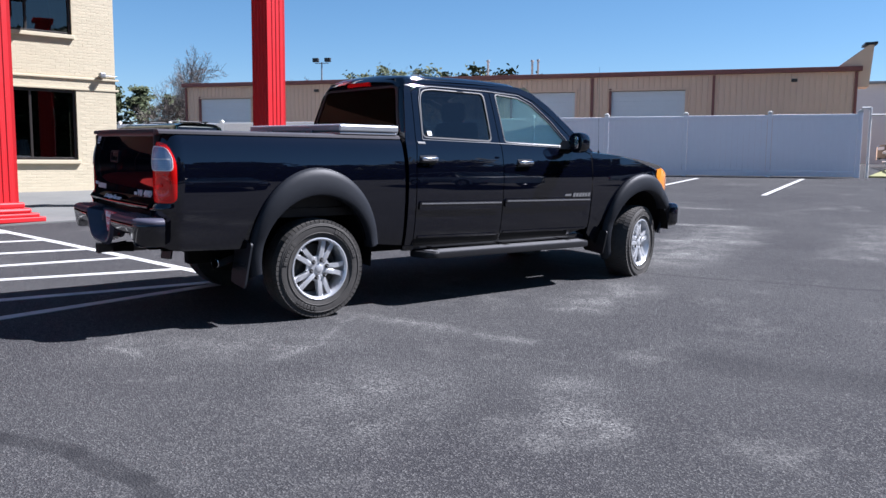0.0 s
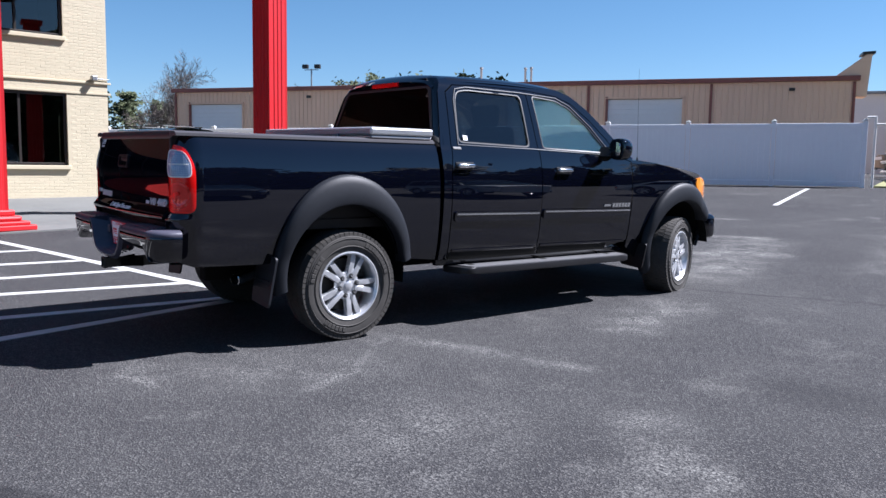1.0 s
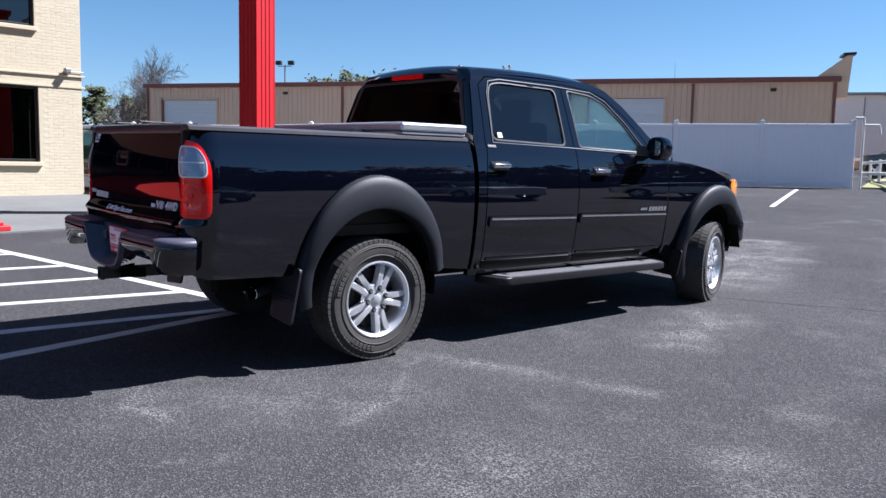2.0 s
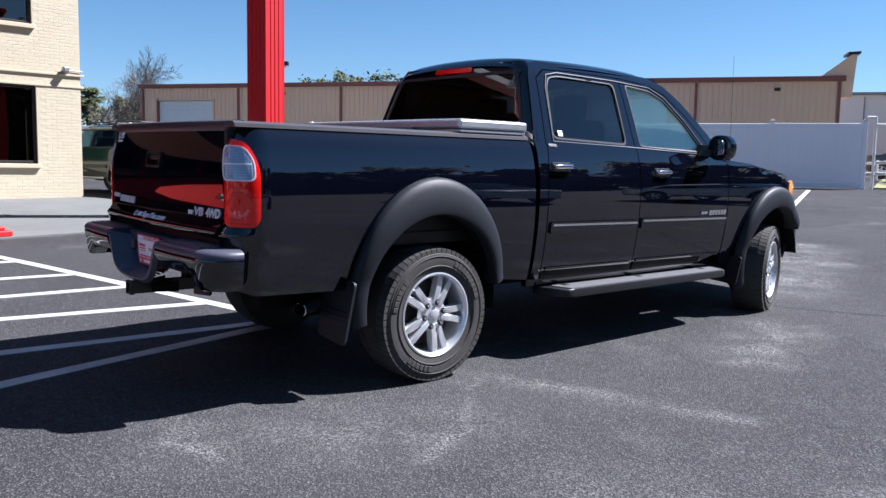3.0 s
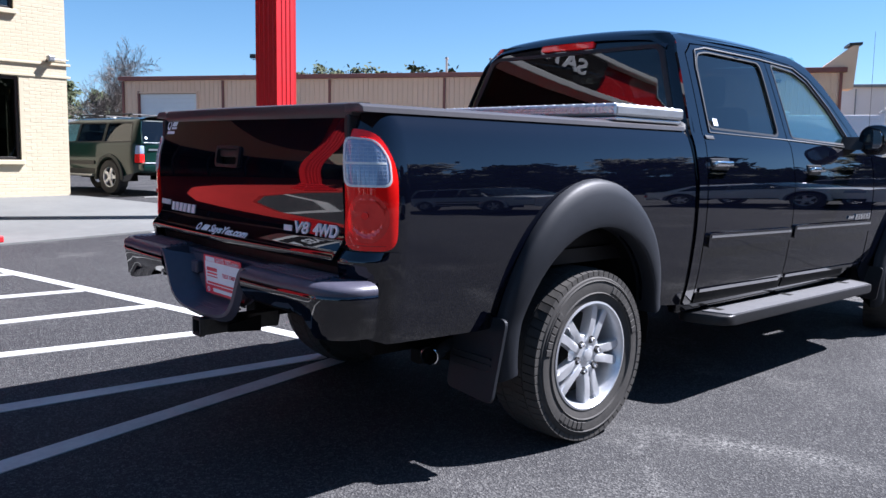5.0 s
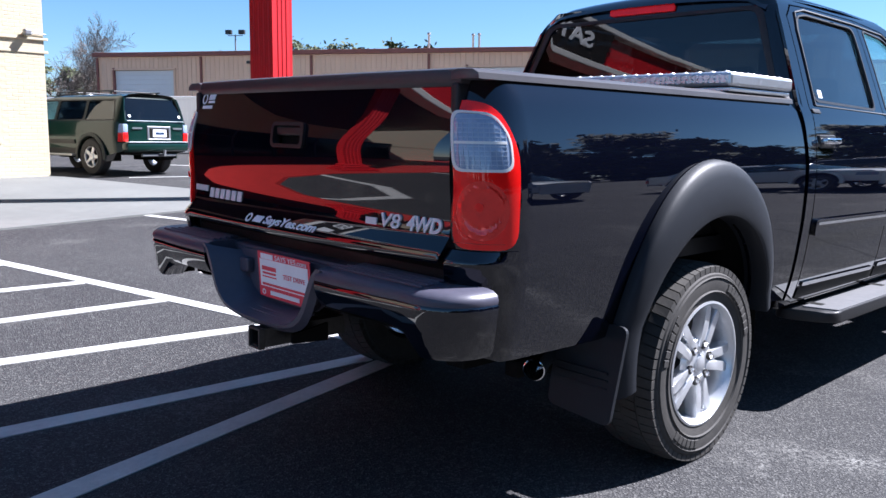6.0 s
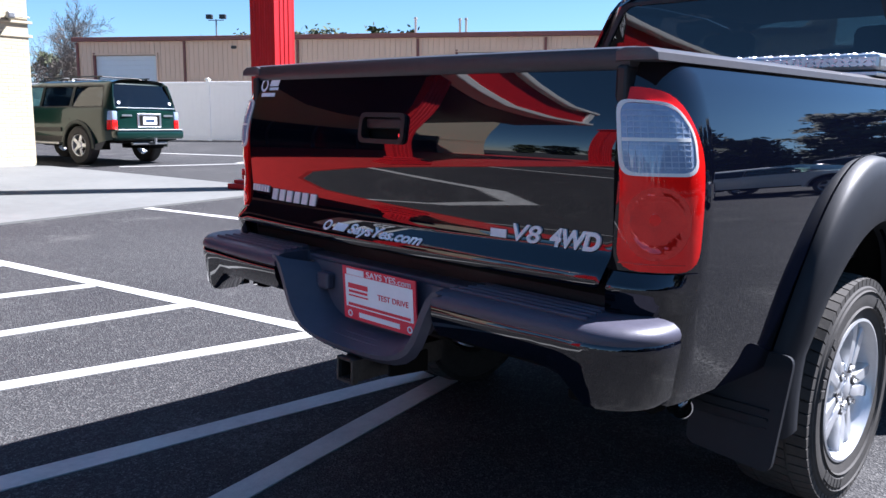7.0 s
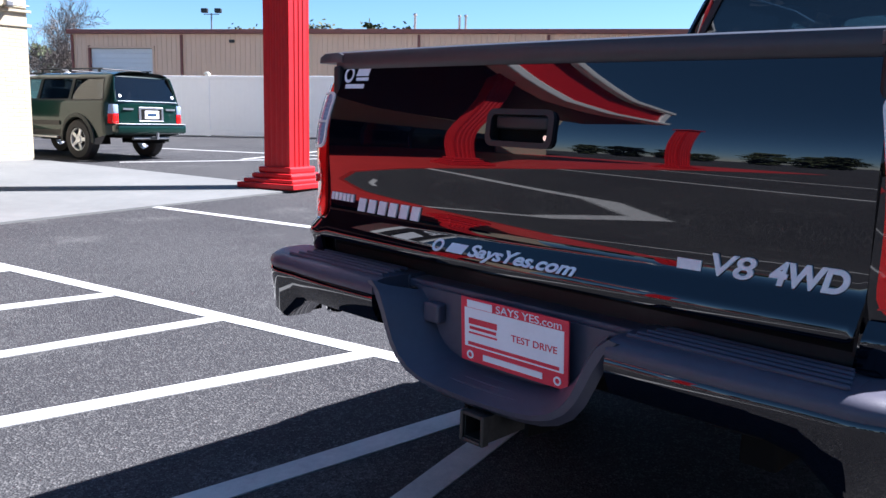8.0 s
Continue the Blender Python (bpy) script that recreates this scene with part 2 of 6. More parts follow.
    for p, q, w, soft, amt in (((0.30, -0.95), (0.86, -2.25), 0.005, 0.13, 0.6), ((0.25, -1.05), (-0.31, -1.58), 0.004, 0.035, 0.35), ((-0.31, -1.58), (-0.66, -1.80), 0.01, 0.06, 0.5),
                               ((-1.42, -1.02), (-1.28, -1.42), 0.005, 0.04, 0.4), ((-0.75, -2.8), (-0.45, -2.55), 0.12, 0.5, 0.4), ((0.1, -3.6), (0.45, -3.1), 0.03, 0.25, 0.45), ((-0.25, -3.5), (0.1, -3.6), 0.04, 0.25, 0.4),
                               ((2.0, -1.6), (2.9, -1.35), 0.06, 0.35, 0.7), ((4.5, -0.4), (7.5, 0.9), 0.12, 0.6, 0.7), ((6.5, -1.5), (9.5, -0.4), 0.1, 0.5, 0.5), ((-1.3, -1.0), (-0.4, -1.5), 0.05, 0.5, 0.35), ((9.6, 3.25), (9.95, 2.75), 0.05, 0.12, 0.9), ((7.4, 1.75), (7.9, 0.92), 0.06, 0.14, 0.9), ((5.8, 0.68), (6.5, -0.12), 0.06, 0.2, 0.8), ((4.85, -0.1), (5.2, -0.52), 0.05, 0.15, 0.7), ((9.5, -1.2), (10.3, -2.6), 0.08, 0.25, 0.7)):
        col = mixc(mul(mul(mul(seg(p, q, w, soft), speck), broken), amt), col, (0.296, 0.291, 0.274))
    for p, q, w, soft, amt in (((-2.45, -2.02), (-2.18, -2.31), 0.045, 0.03, 0.55), ((-2.18, -2.31), (-1.95, -2.64), 0.045, 0.03, 0.55), ((-1.95, -2.64), (-1.82, -3.07), 0.045, 0.03, 0.55), ((-1.82, -3.07), (-1.76, -3.6), 0.045, 0.03, 0.55),
                               ((3.73, -1.05), (4.75, -2.70), 0.012, 0.02, 0.7), ((3.73, -1.05), (3.2, 0.6), 0.012, 0.02, 0.6), ((1.5, -3.2), (2.2, -4.6), 0.1, 0.25, 0.35)):
        col = mixc(mul(seg(p, q, w, soft), amt), col, (0.022, 0.022, 0.024))
    nt.links.new(col, b.inputs["Base Color"])
    bp = nt.nodes.new("ShaderNodeBump")
    bp.inputs["Strength"].default_value, bp.inputs["Distance"].default_value = 0.8, 0.006
    nt.links.new(vor.outputs["Distance"], bp.inputs["Height"])
    nt.links.new(bp.outputs[0], b.inputs["Normal"])
    return m


ASPHALT = asphalt()
# ---- building tools ----
from mathutils.geometry import delaunay_2d_cdt


def empty(name, m, label, category, group="", kind=""):
    o = new(name)
    o.empty_display_size = 0.2
    o.matrix_world = m
    return tagged(o, label, category, group, kind)


def link_mesh(name, me, mat, parent=None, label=""):
    me.materials.append(mat)
    o = new(name, me)
    if parent:
        o.parent = parent
    if label:
        o["label"] = label
    return o


def part(name, bm, mat, parent=None, label="", smooth=False):
    """A bmesh as one mesh object under a thing or under a part."""
    me = bpy.data.meshes.new(name)
    bmesh.ops.recalc_face_normals(bm, faces=bm.faces)
    bm.to_mesh(me)
    bm.free()
    me.shade_smooth() if smooth else me.shade_flat()
    if smooth:
        me.set_sharp_from_angle(angle=radians(38))
    return link_mesh(name, me, mat, parent, label)


def raw(name, verts, faces, mat, parent=None, label="", normals=None, smooth=False):
    me = bpy.data.meshes.new(name)
    me.from_pydata([tuple(v) for v in verts], [], faces)
    me.shade_smooth() if (smooth or normals) else me.shade_flat()
    if normals:
        me.normals_split_custom_set_from_vertices([tuple(n) for n in normals])
    elif smooth:
        me.set_sharp_from_angle(angle=radians(38))
    me.update()
    return link_mesh(name, me, mat, parent, label)


def box(bm, c, s, bev=0.0, m=None, segs=2):
    """A bevelled box of size s round c."""
    r = bmesh.ops.create_cube(bm, size=1)["verts"]
    mm = (m or Matrix()) @ Matrix.Translation(c) @ Matrix.Diagonal((*s, 1))
    bmesh.ops.transform(bm, matrix=mm, verts=r)
    if bev:
        es = list({e for v in r for e in v.link_edges})
        bmesh.ops.bevel(bm, geom=es, offset=bev, segments=segs, affect="EDGES", profile=0.5)
    return bm


def cyl(bm, p, q, r1, r2=None, seg=16, caps=True):
    p, q = Vector(p), Vector(q)
    d = q - p
    r = bmesh.ops.create_cone(bm, cap_ends=caps, segments=seg, radius1=r1, radius2=r1 if r2 is None else r2, depth=d.length)["verts"]
    bmesh.ops.transform(bm, matrix=Matrix.Translation((p + q) / 2) @ d.to_track_quat("Z", "Y").to_matrix().to_4x4(), verts=r)
    return bm


def lathe(bm, prof, seg=48, axis="Y", c=(0, 0, 0), closed=False):
    """Turn a profile of (radius, along) round an axis."""
    rings = []
    for i in range(seg):
        a = 2 * math.pi * i / seg
        ring = []
        for r, t in prof:
            v = {"Y": (r * math.cos(a), t, r * math.sin(a)), "Z": (r * math.cos(a), r * math.sin(a), t), "X": (t, r * math.cos(a), r * math.sin(a))}[axis]
            ring.append(bm.verts.new(Vector(v) + Vector(c)))
        rings.append(ring)
    n = len(prof)
    for i in range(seg):
        a, b = rings[i], rings[(i + 1) % seg]
        for j in range(n if closed else n - 1):
            k = (j + 1) % n
            bm.faces.new((a[j], a[k], b[k], b[j]))
    return bm


def prism(bm, pts, a, b, axis="Y", bev=0.0):
    """An outline of 2D points pushed from a to b along an axis."""
    def P(p, t):
        return {"Y": (p[0], t, p[1]), "X": (t, p[0], p[1]), "Z": (p[0], p[1], t)}[axis]
    va = [bm.verts.new(P(p, a)) for p in pts]
    vb = [bm.verts.new(P(p, b)) for p in pts]
    n = len(pts)
    fs = [bm.faces.new(va), bm.faces.new(vb[::-1])]
    for i in range(n):
        fs.append(bm.faces.new((va[i], vb[i], vb[(i + 1) % n], va[(i + 1) % n])))
    if bev:
        es = [e for e in {e for f in fs[:2] for e in f.edges}]
        bmesh.ops.bevel(bm, geom=es, offset=bev, segments=2, affect="EDGES", profile=0.5)
    return bm


def inside(p, poly):
    x, y = p
    r = False
    for i in range(len(poly)):
        (x1, y1), (x2, y2) = poly[i], poly[i - 1]
        if (y1 > y) != (y2 > y) and x < (x2 - x1) * (y - y1) / (y2 - y1) + x1:
            r = not r
    return r


def dense(poly, step):
    out = []
    for i, p in enumerate(poly):
        q = poly[(i + 1) % len(poly)]
        n = max(1, int(math.hypot(q[0] - p[0], q[1] - p[1]) / step))
        out += [(p[0] + (q[0] - p[0]) * k / n, p[1] + (q[1] - p[1]) * k / n) for k in range(n)]
    return out


def arc(cx, cy, rx, ry, a0, a1, n=14):
    return [(cx + rx * math.cos(radians(a0 + (a1 - a0) * i / n)), cy + ry * math.sin(radians(a0 + (a1 - a0) * i / n))) for i in range(n + 1)]


def rounded(poly, r, n=5):
    """Round the corners of an outline."""
    out = []
    for i, p in enumerate(poly):
        a, c = Vector(poly[i - 1]), Vector(poly[(i + 1) % len(poly)])
        p = Vector(p)
        ra = min(r, (a - p).length * 0.45, (c - p).length * 0.45)
        p0, p1 = p + (a - p).normalized() * ra, p + (c - p).normalized() * ra
        for k in range(n + 1):
            t = k / n
            q = p0 * (1 - t) ** 2 + p * 2 * t * (1 - t) + p1 * t * t
            out.append((q.x, q.y))
    return out


def skin(name, outer, holes, fmap, mat, parent, label="", step=0.05, thick=0.012, flip=False, push=0.0, weld=False):
    """A curved sheet: the outline and its holes in (u, v), laid on the surface fmap, with true normals and a thickness."""
    loops = [dense(outer, step)] + [dense(h, step) for h in holes]
    pts, edges = [], []
    for lp in loops:
        k = len(pts)
        pts += lp
        edges += [(k + i, k + (i + 1) % len(lp)) for i in range(len(lp))]
    us, vs = [p[0] for p in outer], [p[1] for p in outer]
    nb = np.array(pts)
    for iu in range(int((max(us) - min(us)) / step) + 1):
        for iv in range(int((max(vs) - min(vs)) / step) + 1):
            q = (min(us) + (iu + 0.5) * step, min(vs) + (iv + 0.5) * step)
            if np.min((nb[:, 0] - q[0]) ** 2 + (nb[:, 1] - q[1]) ** 2) > (0.45 * step) ** 2 and inside(q, outer):
                pts.append(q)
    vv, _, ff, *_ = delaunay_2d_cdt([Vector(p) for p in pts], edges, [], 0, 1e-6)
    keep = []
    for f in ff:
        c = (sum(vv[i].x for i in f) / len(f), sum(vv[i].y for i in f) / len(f))
        if inside(c, loops[0]) and not any(inside(c, h) for h in loops[1:]):
            keep.append(f)
    s = -1 if flip else 1
    P, N = [], []
    for v in vv:
        p = Vector(fmap(v.x, v.y))
        du = Vector(fmap(v.x + 1e-3, v.y)) - Vector(fmap(v.x - 1e-3, v.y))
        dv = Vector(fmap(v.x, v.y + 1e-3)) - Vector(fmap(v.x, v.y - 1e-3))
        n = du.cross(dv).normalized() * s
        P.append(p + n * push)
        N.append(n)
    n0 = len(P)
    faces = [tuple(f) if not flip else tuple(f[::-1]) for f in keep]
    verts, norms = list(P), list(N)
    if thick:
        verts += [p - n * thick for p, n in zip(P, N)]
        norms += [-n for n in N]
        count = {}
        for f in faces:
            for a, b in zip(f, f[1:] + f[:1]):
                count[(a, b)] = 1
        back = [tuple(i + n0 for i in f[::-1]) for f in faces]
        rim = []
        for a, b in count:
            if (b, a) not in count:
                side = (P[b] - P[a]).cross(N[a]).normalized()
                k = len(verts)
                verts += [P[a], P[b], P[b] - N[b] * thick, P[a] - N[a] * thick]
                norms += [side] * 4
                rim.append((k + 1, k, k + 3, k + 2))
        faces = faces + back + rim
    if weld:
        bm = bmesh.new()
        bv = [bm.verts.new(v) for v in verts]
        for f in faces:
            bm.faces.new([bv[i] for i in f])
        bmesh.ops.remove_doubles(bm, verts=bm.verts, dist=1e-5)
        return part(name, bm, mat, parent, label)
    used = sorted({i for f in faces for i in f})
    idx = {o: i for i, o in enumerate(used)}
    return raw(name, [verts[i] for i in used], [tuple(idx[i] for i in f) for f in faces], mat, parent, label, normals=[norms[i] for i in used])


def grid(name, fn, us, vs, mat, parent, label="", thick=0.0):
    """A regular sheet fn(u, v)."""
    nu, nv = len(us), len(vs)
    verts = [Vector(fn(u, v)) for u in us for v in vs]
    faces = [(i * nv + j, (i + 1) * nv + j, (i + 1) * nv + j + 1, i * nv + j + 1) for i in range(nu - 1) for j in range(nv - 1)]
    bm = bmesh.new()
    bv = [bm.verts.new(v) for v in verts]
    for f in faces:
        bm.faces.new([bv[i] for i in f])
    if thick:
        bmesh.ops.recalc_face_normals(bm, faces=bm.faces)
        bmesh.ops.solidify(bm, geom=bm.faces[:], thickness=thick)
    return part(name, bm, mat, parent, label, smooth=True)


def lerp_table(tab, z):
    """Smooth values between table rows (Catmull-Rom)."""
    if z <= tab[0][0]:
        return tab[0][1]
    if z >= tab[-1][0]:
        return tab[-1][1]
    for i in range(len(tab) - 1):
        z0, a = tab[i]
        z1, b = tab[i + 1]
        if z0 <= z <= z1:
            t = (z - z0) / (z1 - z0)
            sa = (b - tab[i - 1][1]) / (z1 - tab[i - 1][0]) if i else (b - a) / (z1 - z0)
            sb = (tab[i + 2][1] - a) / (tab[i + 2][0] - z0) if i + 2 < len(tab) else (b - a) / (z1 - z0)
            h = z1 - z0
            return (2 * t ** 3 - 3 * t ** 2 + 1) * a + (t ** 3 - 2 * t ** 2 + t) * h * sa + (-2 * t ** 3 + 3 * t ** 2) * b + (t ** 3 - t ** 2) * h * sb


def text(name, words, size, m, mat, parent, depth=0.002, label="", width=None, bold=0.0, slant=0.0):
    """Raised letters in the built-in font, flat in m's x and y."""
    cu = bpy.data.curves.new(name, "FONT")
    cu.body, cu.size, cu.extrude, cu.align_x, cu.align_y = words, size, depth, "CENTER", "CENTER"
    cu.offset, cu.shear = bold, slant
    tmp = bpy.data.objects.new(name, cu)
    me = bpy.data.meshes.new_from_object(tmp)
    bpy.data.objects.remove(tmp)
    bpy.data.curves.remove(cu)
    me.materials.clear()
    if width:
        xs = [v.co.x for v in me.vertices]
        k = width / (max(xs) - min(xs))
        for v in me.vertices:
            v.co.x *= k
    me.transform(m)
    me.name = name
    return link_mesh(name, me, mat, parent, label)


def softramp(v, w=1.5):
    return v if v / w > 30 else w * math.log1p(math.exp(v / w))


def ground(x, y):
    """Height of the yard: a gentle fall across the parking bays, rising towards the fence."""
    x, y = min(max(x, -8), 26), min(max(y, -8), 30)
    return 0.05 + 0.009 * x + 0.0193 * softramp(x - 5) + 0.027 * y - 0.016 * softramp(y - 6)
# ---- the yard ----
def axis(lo, hi, fine):
    a = list(np.arange(fine[0], fine[1] + 1e-6, fine[2]))
    d, x = fine[2], fine[1]
    while x < hi:
        d *= 1.35
        x += d
        a.append(x)
    d, x = fine[2], fine[0]
    while x > lo:
        d *= 1.35
        x -= d
        a.insert(0, x)
    return a


ax, ay = axis(-400, 600, (-8, 30, 1.0)), axis(-400, 600, (-8, 34, 1.0))
gv = [(x, y, ground(x, y)) for x in ax for y in ay]
gn = len(ay)
gf = [(i * gn + j, (i + 1) * gn + j, (i + 1) * gn + j + 1, i * gn + j + 1) for i in range(len(ax) - 1) for j in range(gn - 1)]
tagged(raw("ground", gv, gf, ASPHALT, smooth=True), "grey worn asphalt car park with pale scuffed patches", "ground", kind="structure")


def strip(name, p, q, width, mat, label, lift=0.004, category="road marking"):
    """A painted line draped on the ground."""
    p, q = Vector(p), Vector(q)
    d = (q - p)
    n = max(2, int(d.length / 0.5))
    s = Vector((-d.y, d.x)).normalized() * width / 2
    verts, faces = [], []
    for i in range(n + 1):
        c = p + d * i / n
        w = 1 + 0.05 * math.sin(i * 2.3 + p.x)
        for k in (-1, 1):
            a = c + s * k * w
            verts.append((a.x, a.y, ground(a.x, a.y) + lift))
    for i in range(n):
        faces.append((2 * i, 2 * i + 2, 2 * i + 3, 2 * i + 1))
    m = len(verts)
    verts += [(v[0], v[1], v[2] - lift - 0.01) for v in verts]
    faces += [(2 * i, 2 * i + 1, 2 * i + 1 + m, 2 * i + m) for i in (0, n)]
    for i in range(n):
        for k in (0, 1):
            faces.append((2 * i + k, 2 * i + 2 + k, 2 * i + 2 + k + m, 2 * i + k + m))
    return tagged(raw(name, verts, faces, mat), label, category, "painted lines", "structure")


BAY = "white painted line marking a bay on the asphalt"
HATCH = "white painted hatching line on the asphalt"
strip("bay_line", (-1.28, 6.35), (0.12, 0.70), 0.105, LINE, BAY)
for p, q in (((-1.08, 5.50), (-3.3, 5.75)), ((-0.84, 4.50), (-3.3, 4.74)), ((-0.61, 3.45), (-3.3, 3.68)), ((-0.37, 2.60), (-3.3, 2.70)), ((-0.15, 1.63), (-3.3, 2.02)),
             ((-0.14, 0.79), (-3.3, 0.93)), ((-0.12, 0.67), (-3.3, -0.22))):
    q = Vector(p) + (Vector(q) - Vector(p)) * 1.28
    strip("hatching_line", p, q, 0.105, LINE, HATCH)
for k in range(3):
    strip("bay_line", (-5.5 - 2.75 * k, 6.3 - 0.5 * k), (-4.25 - 2.75 * k, -0.1 - 0.5 * k), 0.105, LINE, BAY)
strip("bay_line", (3.6, 13.35), (8.6, 11.7), 0.11, LINE, BAY)
strip("bay_line", (6.1, 17.2), (8.0, 12.0), 0.11, LINE, BAY)
strip("bay_line", (1.29, 7.02), (2.27, 3.20), 0.105, LINE, BAY)
for k in range(5):
    strip("bay_line", (19.3 - 1.85 * k, 6.85 + 2.2 * k), (13.2 - 1.85 * k, 4.10 + 2.2 * k), 0.11, LINE, BAY)

# ---- concrete apron under the canopy ----
SLAB = [(-2.5, 6.02), (3.9, 7.60), (3.45, 8.95), (2.55, 14.6), (-2.8, 14.0)]
RED_SLAB = [(-19, 2.2), (-2.72, 5.6), (-2.52, 6.01), (-2.82, 13.9), (-19, 12.2)]


def lay(poly, name, mat, lift, label, category):
    pts = []
    for x in np.arange(-20, 5, 0.8):
        for y in np.arange(4, 15, 0.8):
            if inside((x, y), poly):
                pts.append((x, y))
    d = dense(poly, 0.8)
    vv, _, ff, *_ = delaunay_2d_cdt([Vector(p) for p in d + pts], [(i, (i + 1) % len(d)) for i in range(len(d))], [], 1, 1e-5)
    up = [(v.x, v.y, ground(v.x, v.y) + lift) for v in vv]
    n = len(up)
    faces = [tuple(f) for f in ff] + [(i, (i + 1) % len(d), (i + 1) % len(d) + n, i + n) for i in range(len(d))]
    return tagged(raw(name, up + [(a, b, c - 0.12) for a, b, c in up], faces, mat), label, category, kind="structure")


lay(SLAB, "pavement", CONCRETE, 0.02, "pale grey concrete apron beside the brick building", "pavement")
lay(RED_SLAB, "pavement", RED_FLOOR, 0.02, "red painted concrete floor under the canopy", "pavement")


# ---- red columns ----
def column(x, y, turn, top=4.90):
    c = empty("column", pose(x, y, ground(x, y) + 0.02, 0, 0, turn), "tall red fluted square column on a stepped base", "column", "canopy columns")
    bm = bmesh.new()
    h, nf = 0.206, 4
    out = []
    for s in range(4):
        a = radians(90 * s)
        for k in range(nf):
            u0 = -h + 0.03 + (2 * h - 0.06) * k / nf
            w = (2 * h - 0.06) / nf
            for du, dp in ((0.0, 0.0), (w * 0.42, 0.0), (w * 0.55, -0.011), (w * 0.87, -0.011)):
                px, py = u0 + du, -(h + dp)
                out.append((px * math.cos(a) - py * math.sin(a), px * math.sin(a) + py * math.cos(a)))
        out.append((h * math.cos(a) + h * math.sin(a), h * math.sin(a) - h * math.cos(a)))
    prism(bm, out, 0.26, top - 0.12, "Z")
    part("shaft", bm, RED_PAINT, c)
    bm = bmesh.new()
    for w, z0, z1, b in ((0.92, 0, 0.07, 0.012), (0.80, 0.07, 0.12, 0.015), (0.66, 0.12, 0.19, 0.03), (0.53, 0.19, 0.27, 0.02)):
        box(bm, (0, 0, (z0 + z1) / 2), (w, w, z1 - z0), b)
    part("base", bm, RED_PAINT, c)
    bm = bmesh.new()
    box(bm, (0, 0, top - 0.06), (0.56, 0.56, 0.12), 0.02)
    part("capital", bm, RED_PAINT, c)
    return c


for k in (0, 1, 2.24, 3.6):
    column(3.545 - 4.57 * k, 7.89 - 0.97 * k, 18)

# ---- canopy over the columns, with the sign on its front ----
canopy = empty("canopy", pose(3.05, 7.83, 4.90, 0, 0, 12), "long canopy with red fascia, white trim and black sign", "canopy")
bm = bmesh.new()
prism(bm, [(-0.42, 0.14), (-0.34, 0.98), (1.9, 0.98), (1.9, 0.14)], -14.6, -0.6, "X")
part("fascia", bm, RED_PAINT, canopy)
bm = bmesh.new()
box(bm, (-7.6, -0.36, 0.07), (14.2, 0.46, 0.15), 0.02)
part("lower_trim", bm, WHITE, canopy, "white lower trim")
# Soffit coloured near-black: the shade under the canopy is put into its colour
bm = bmesh.new()
box(bm, (-7.6, 0.90, 0.06), (14.0, 2.0, 0.12), 0.0)
part("soffit", bm, FRAME, canopy, "soffit coloured dark for its shade")
bm = bmesh.new()
box(bm, (-7.6, 0.75, 1.02), (14.3, 2.5, 0.12), 0.02)
part("cornice", bm, WHITE, canopy, "white top trim")
bm = bmesh.new()
box(bm, (-14.52, -0.41, 0.55), (0.2, 0.12, 0.82), 0.01)
part("end_trim", bm, WHITE, canopy, "white upright end trim")
# Unseen roof that shades the wall; its underside's shade is in the dark colour
bm = bmesh.new()
prism(bm, [(-14.6, 1.95), (-0.28, 1.95), (-0.28, 6.55), (-14.6, 8.0)], 0.4, 0.75, "Z")
part("deep_roof", bm, FRAME, canopy, "unseen roof between the fascia and the building, coloured dark for its shade")
bm = bmesh.new()
box(bm, (-7.6, -0.45, 0.56), (3.4, 0.12, 0.74), 0.02)
part("sign_board", bm, FRAME, canopy, "black sign board")
text("sign_lettering", "SAYS YES", 0.46, pose(-8.0, -0.515, 0.58, 90, 0, 0), LETTER, canopy, 0.02, "white sign lettering", bold=0.012, slant=0.2)
bm = bmesh.new()
box(bm, (-6.45, -0.52, 0.58), (0.7, 0.03, 0.3), 0.0)
part("sign_bar", bm, LETTER, canopy)

# ---- brick building ----
office = empty("office_building", pose(2.49, 14.385, 0.26, 0, 0, 6), "two-storey cream painted brick building with dark windows", "building")
WINS = [(-2.85, -0.90, 0.79, 2.39), (-2.85, -0.94, 3.62, 5.35), (-6.6, -4.6, 3.62, 5.35)]


def wall_skin(name, x0, x1, z0, z1, wins, parent, mat, t=0.24):
    outer = [(x0, z0), (x1, z0), (x1, z1), (x0, z1)]
    return skin(name, outer, [[(a, c), (b, c), (b, d), (a, d)] for a, b, c, d in wins], lambda u, v: (u, 0, v), mat, parent, step=1.5, thick=t, weld=True)


wall_skin("wall", -21, 0, -0.3, 8.3, WINS, office, MORTAR)
EAST = [(1.1, 2.7, 0.85, 2.35), (3.9, 5.5, 0.85, 2.35)]
skin("wall", [(0.25, -0.3), (9.78, -0.3), (9.78, 8.27), (0.25, 8.27)], [[(a, c), (b, c), (b, d), (a, d)] for a, b, c, d in EAST], lambda u, v: (0, u, v), MORTAR, office, step=1.5, thick=0.24, weld=True)
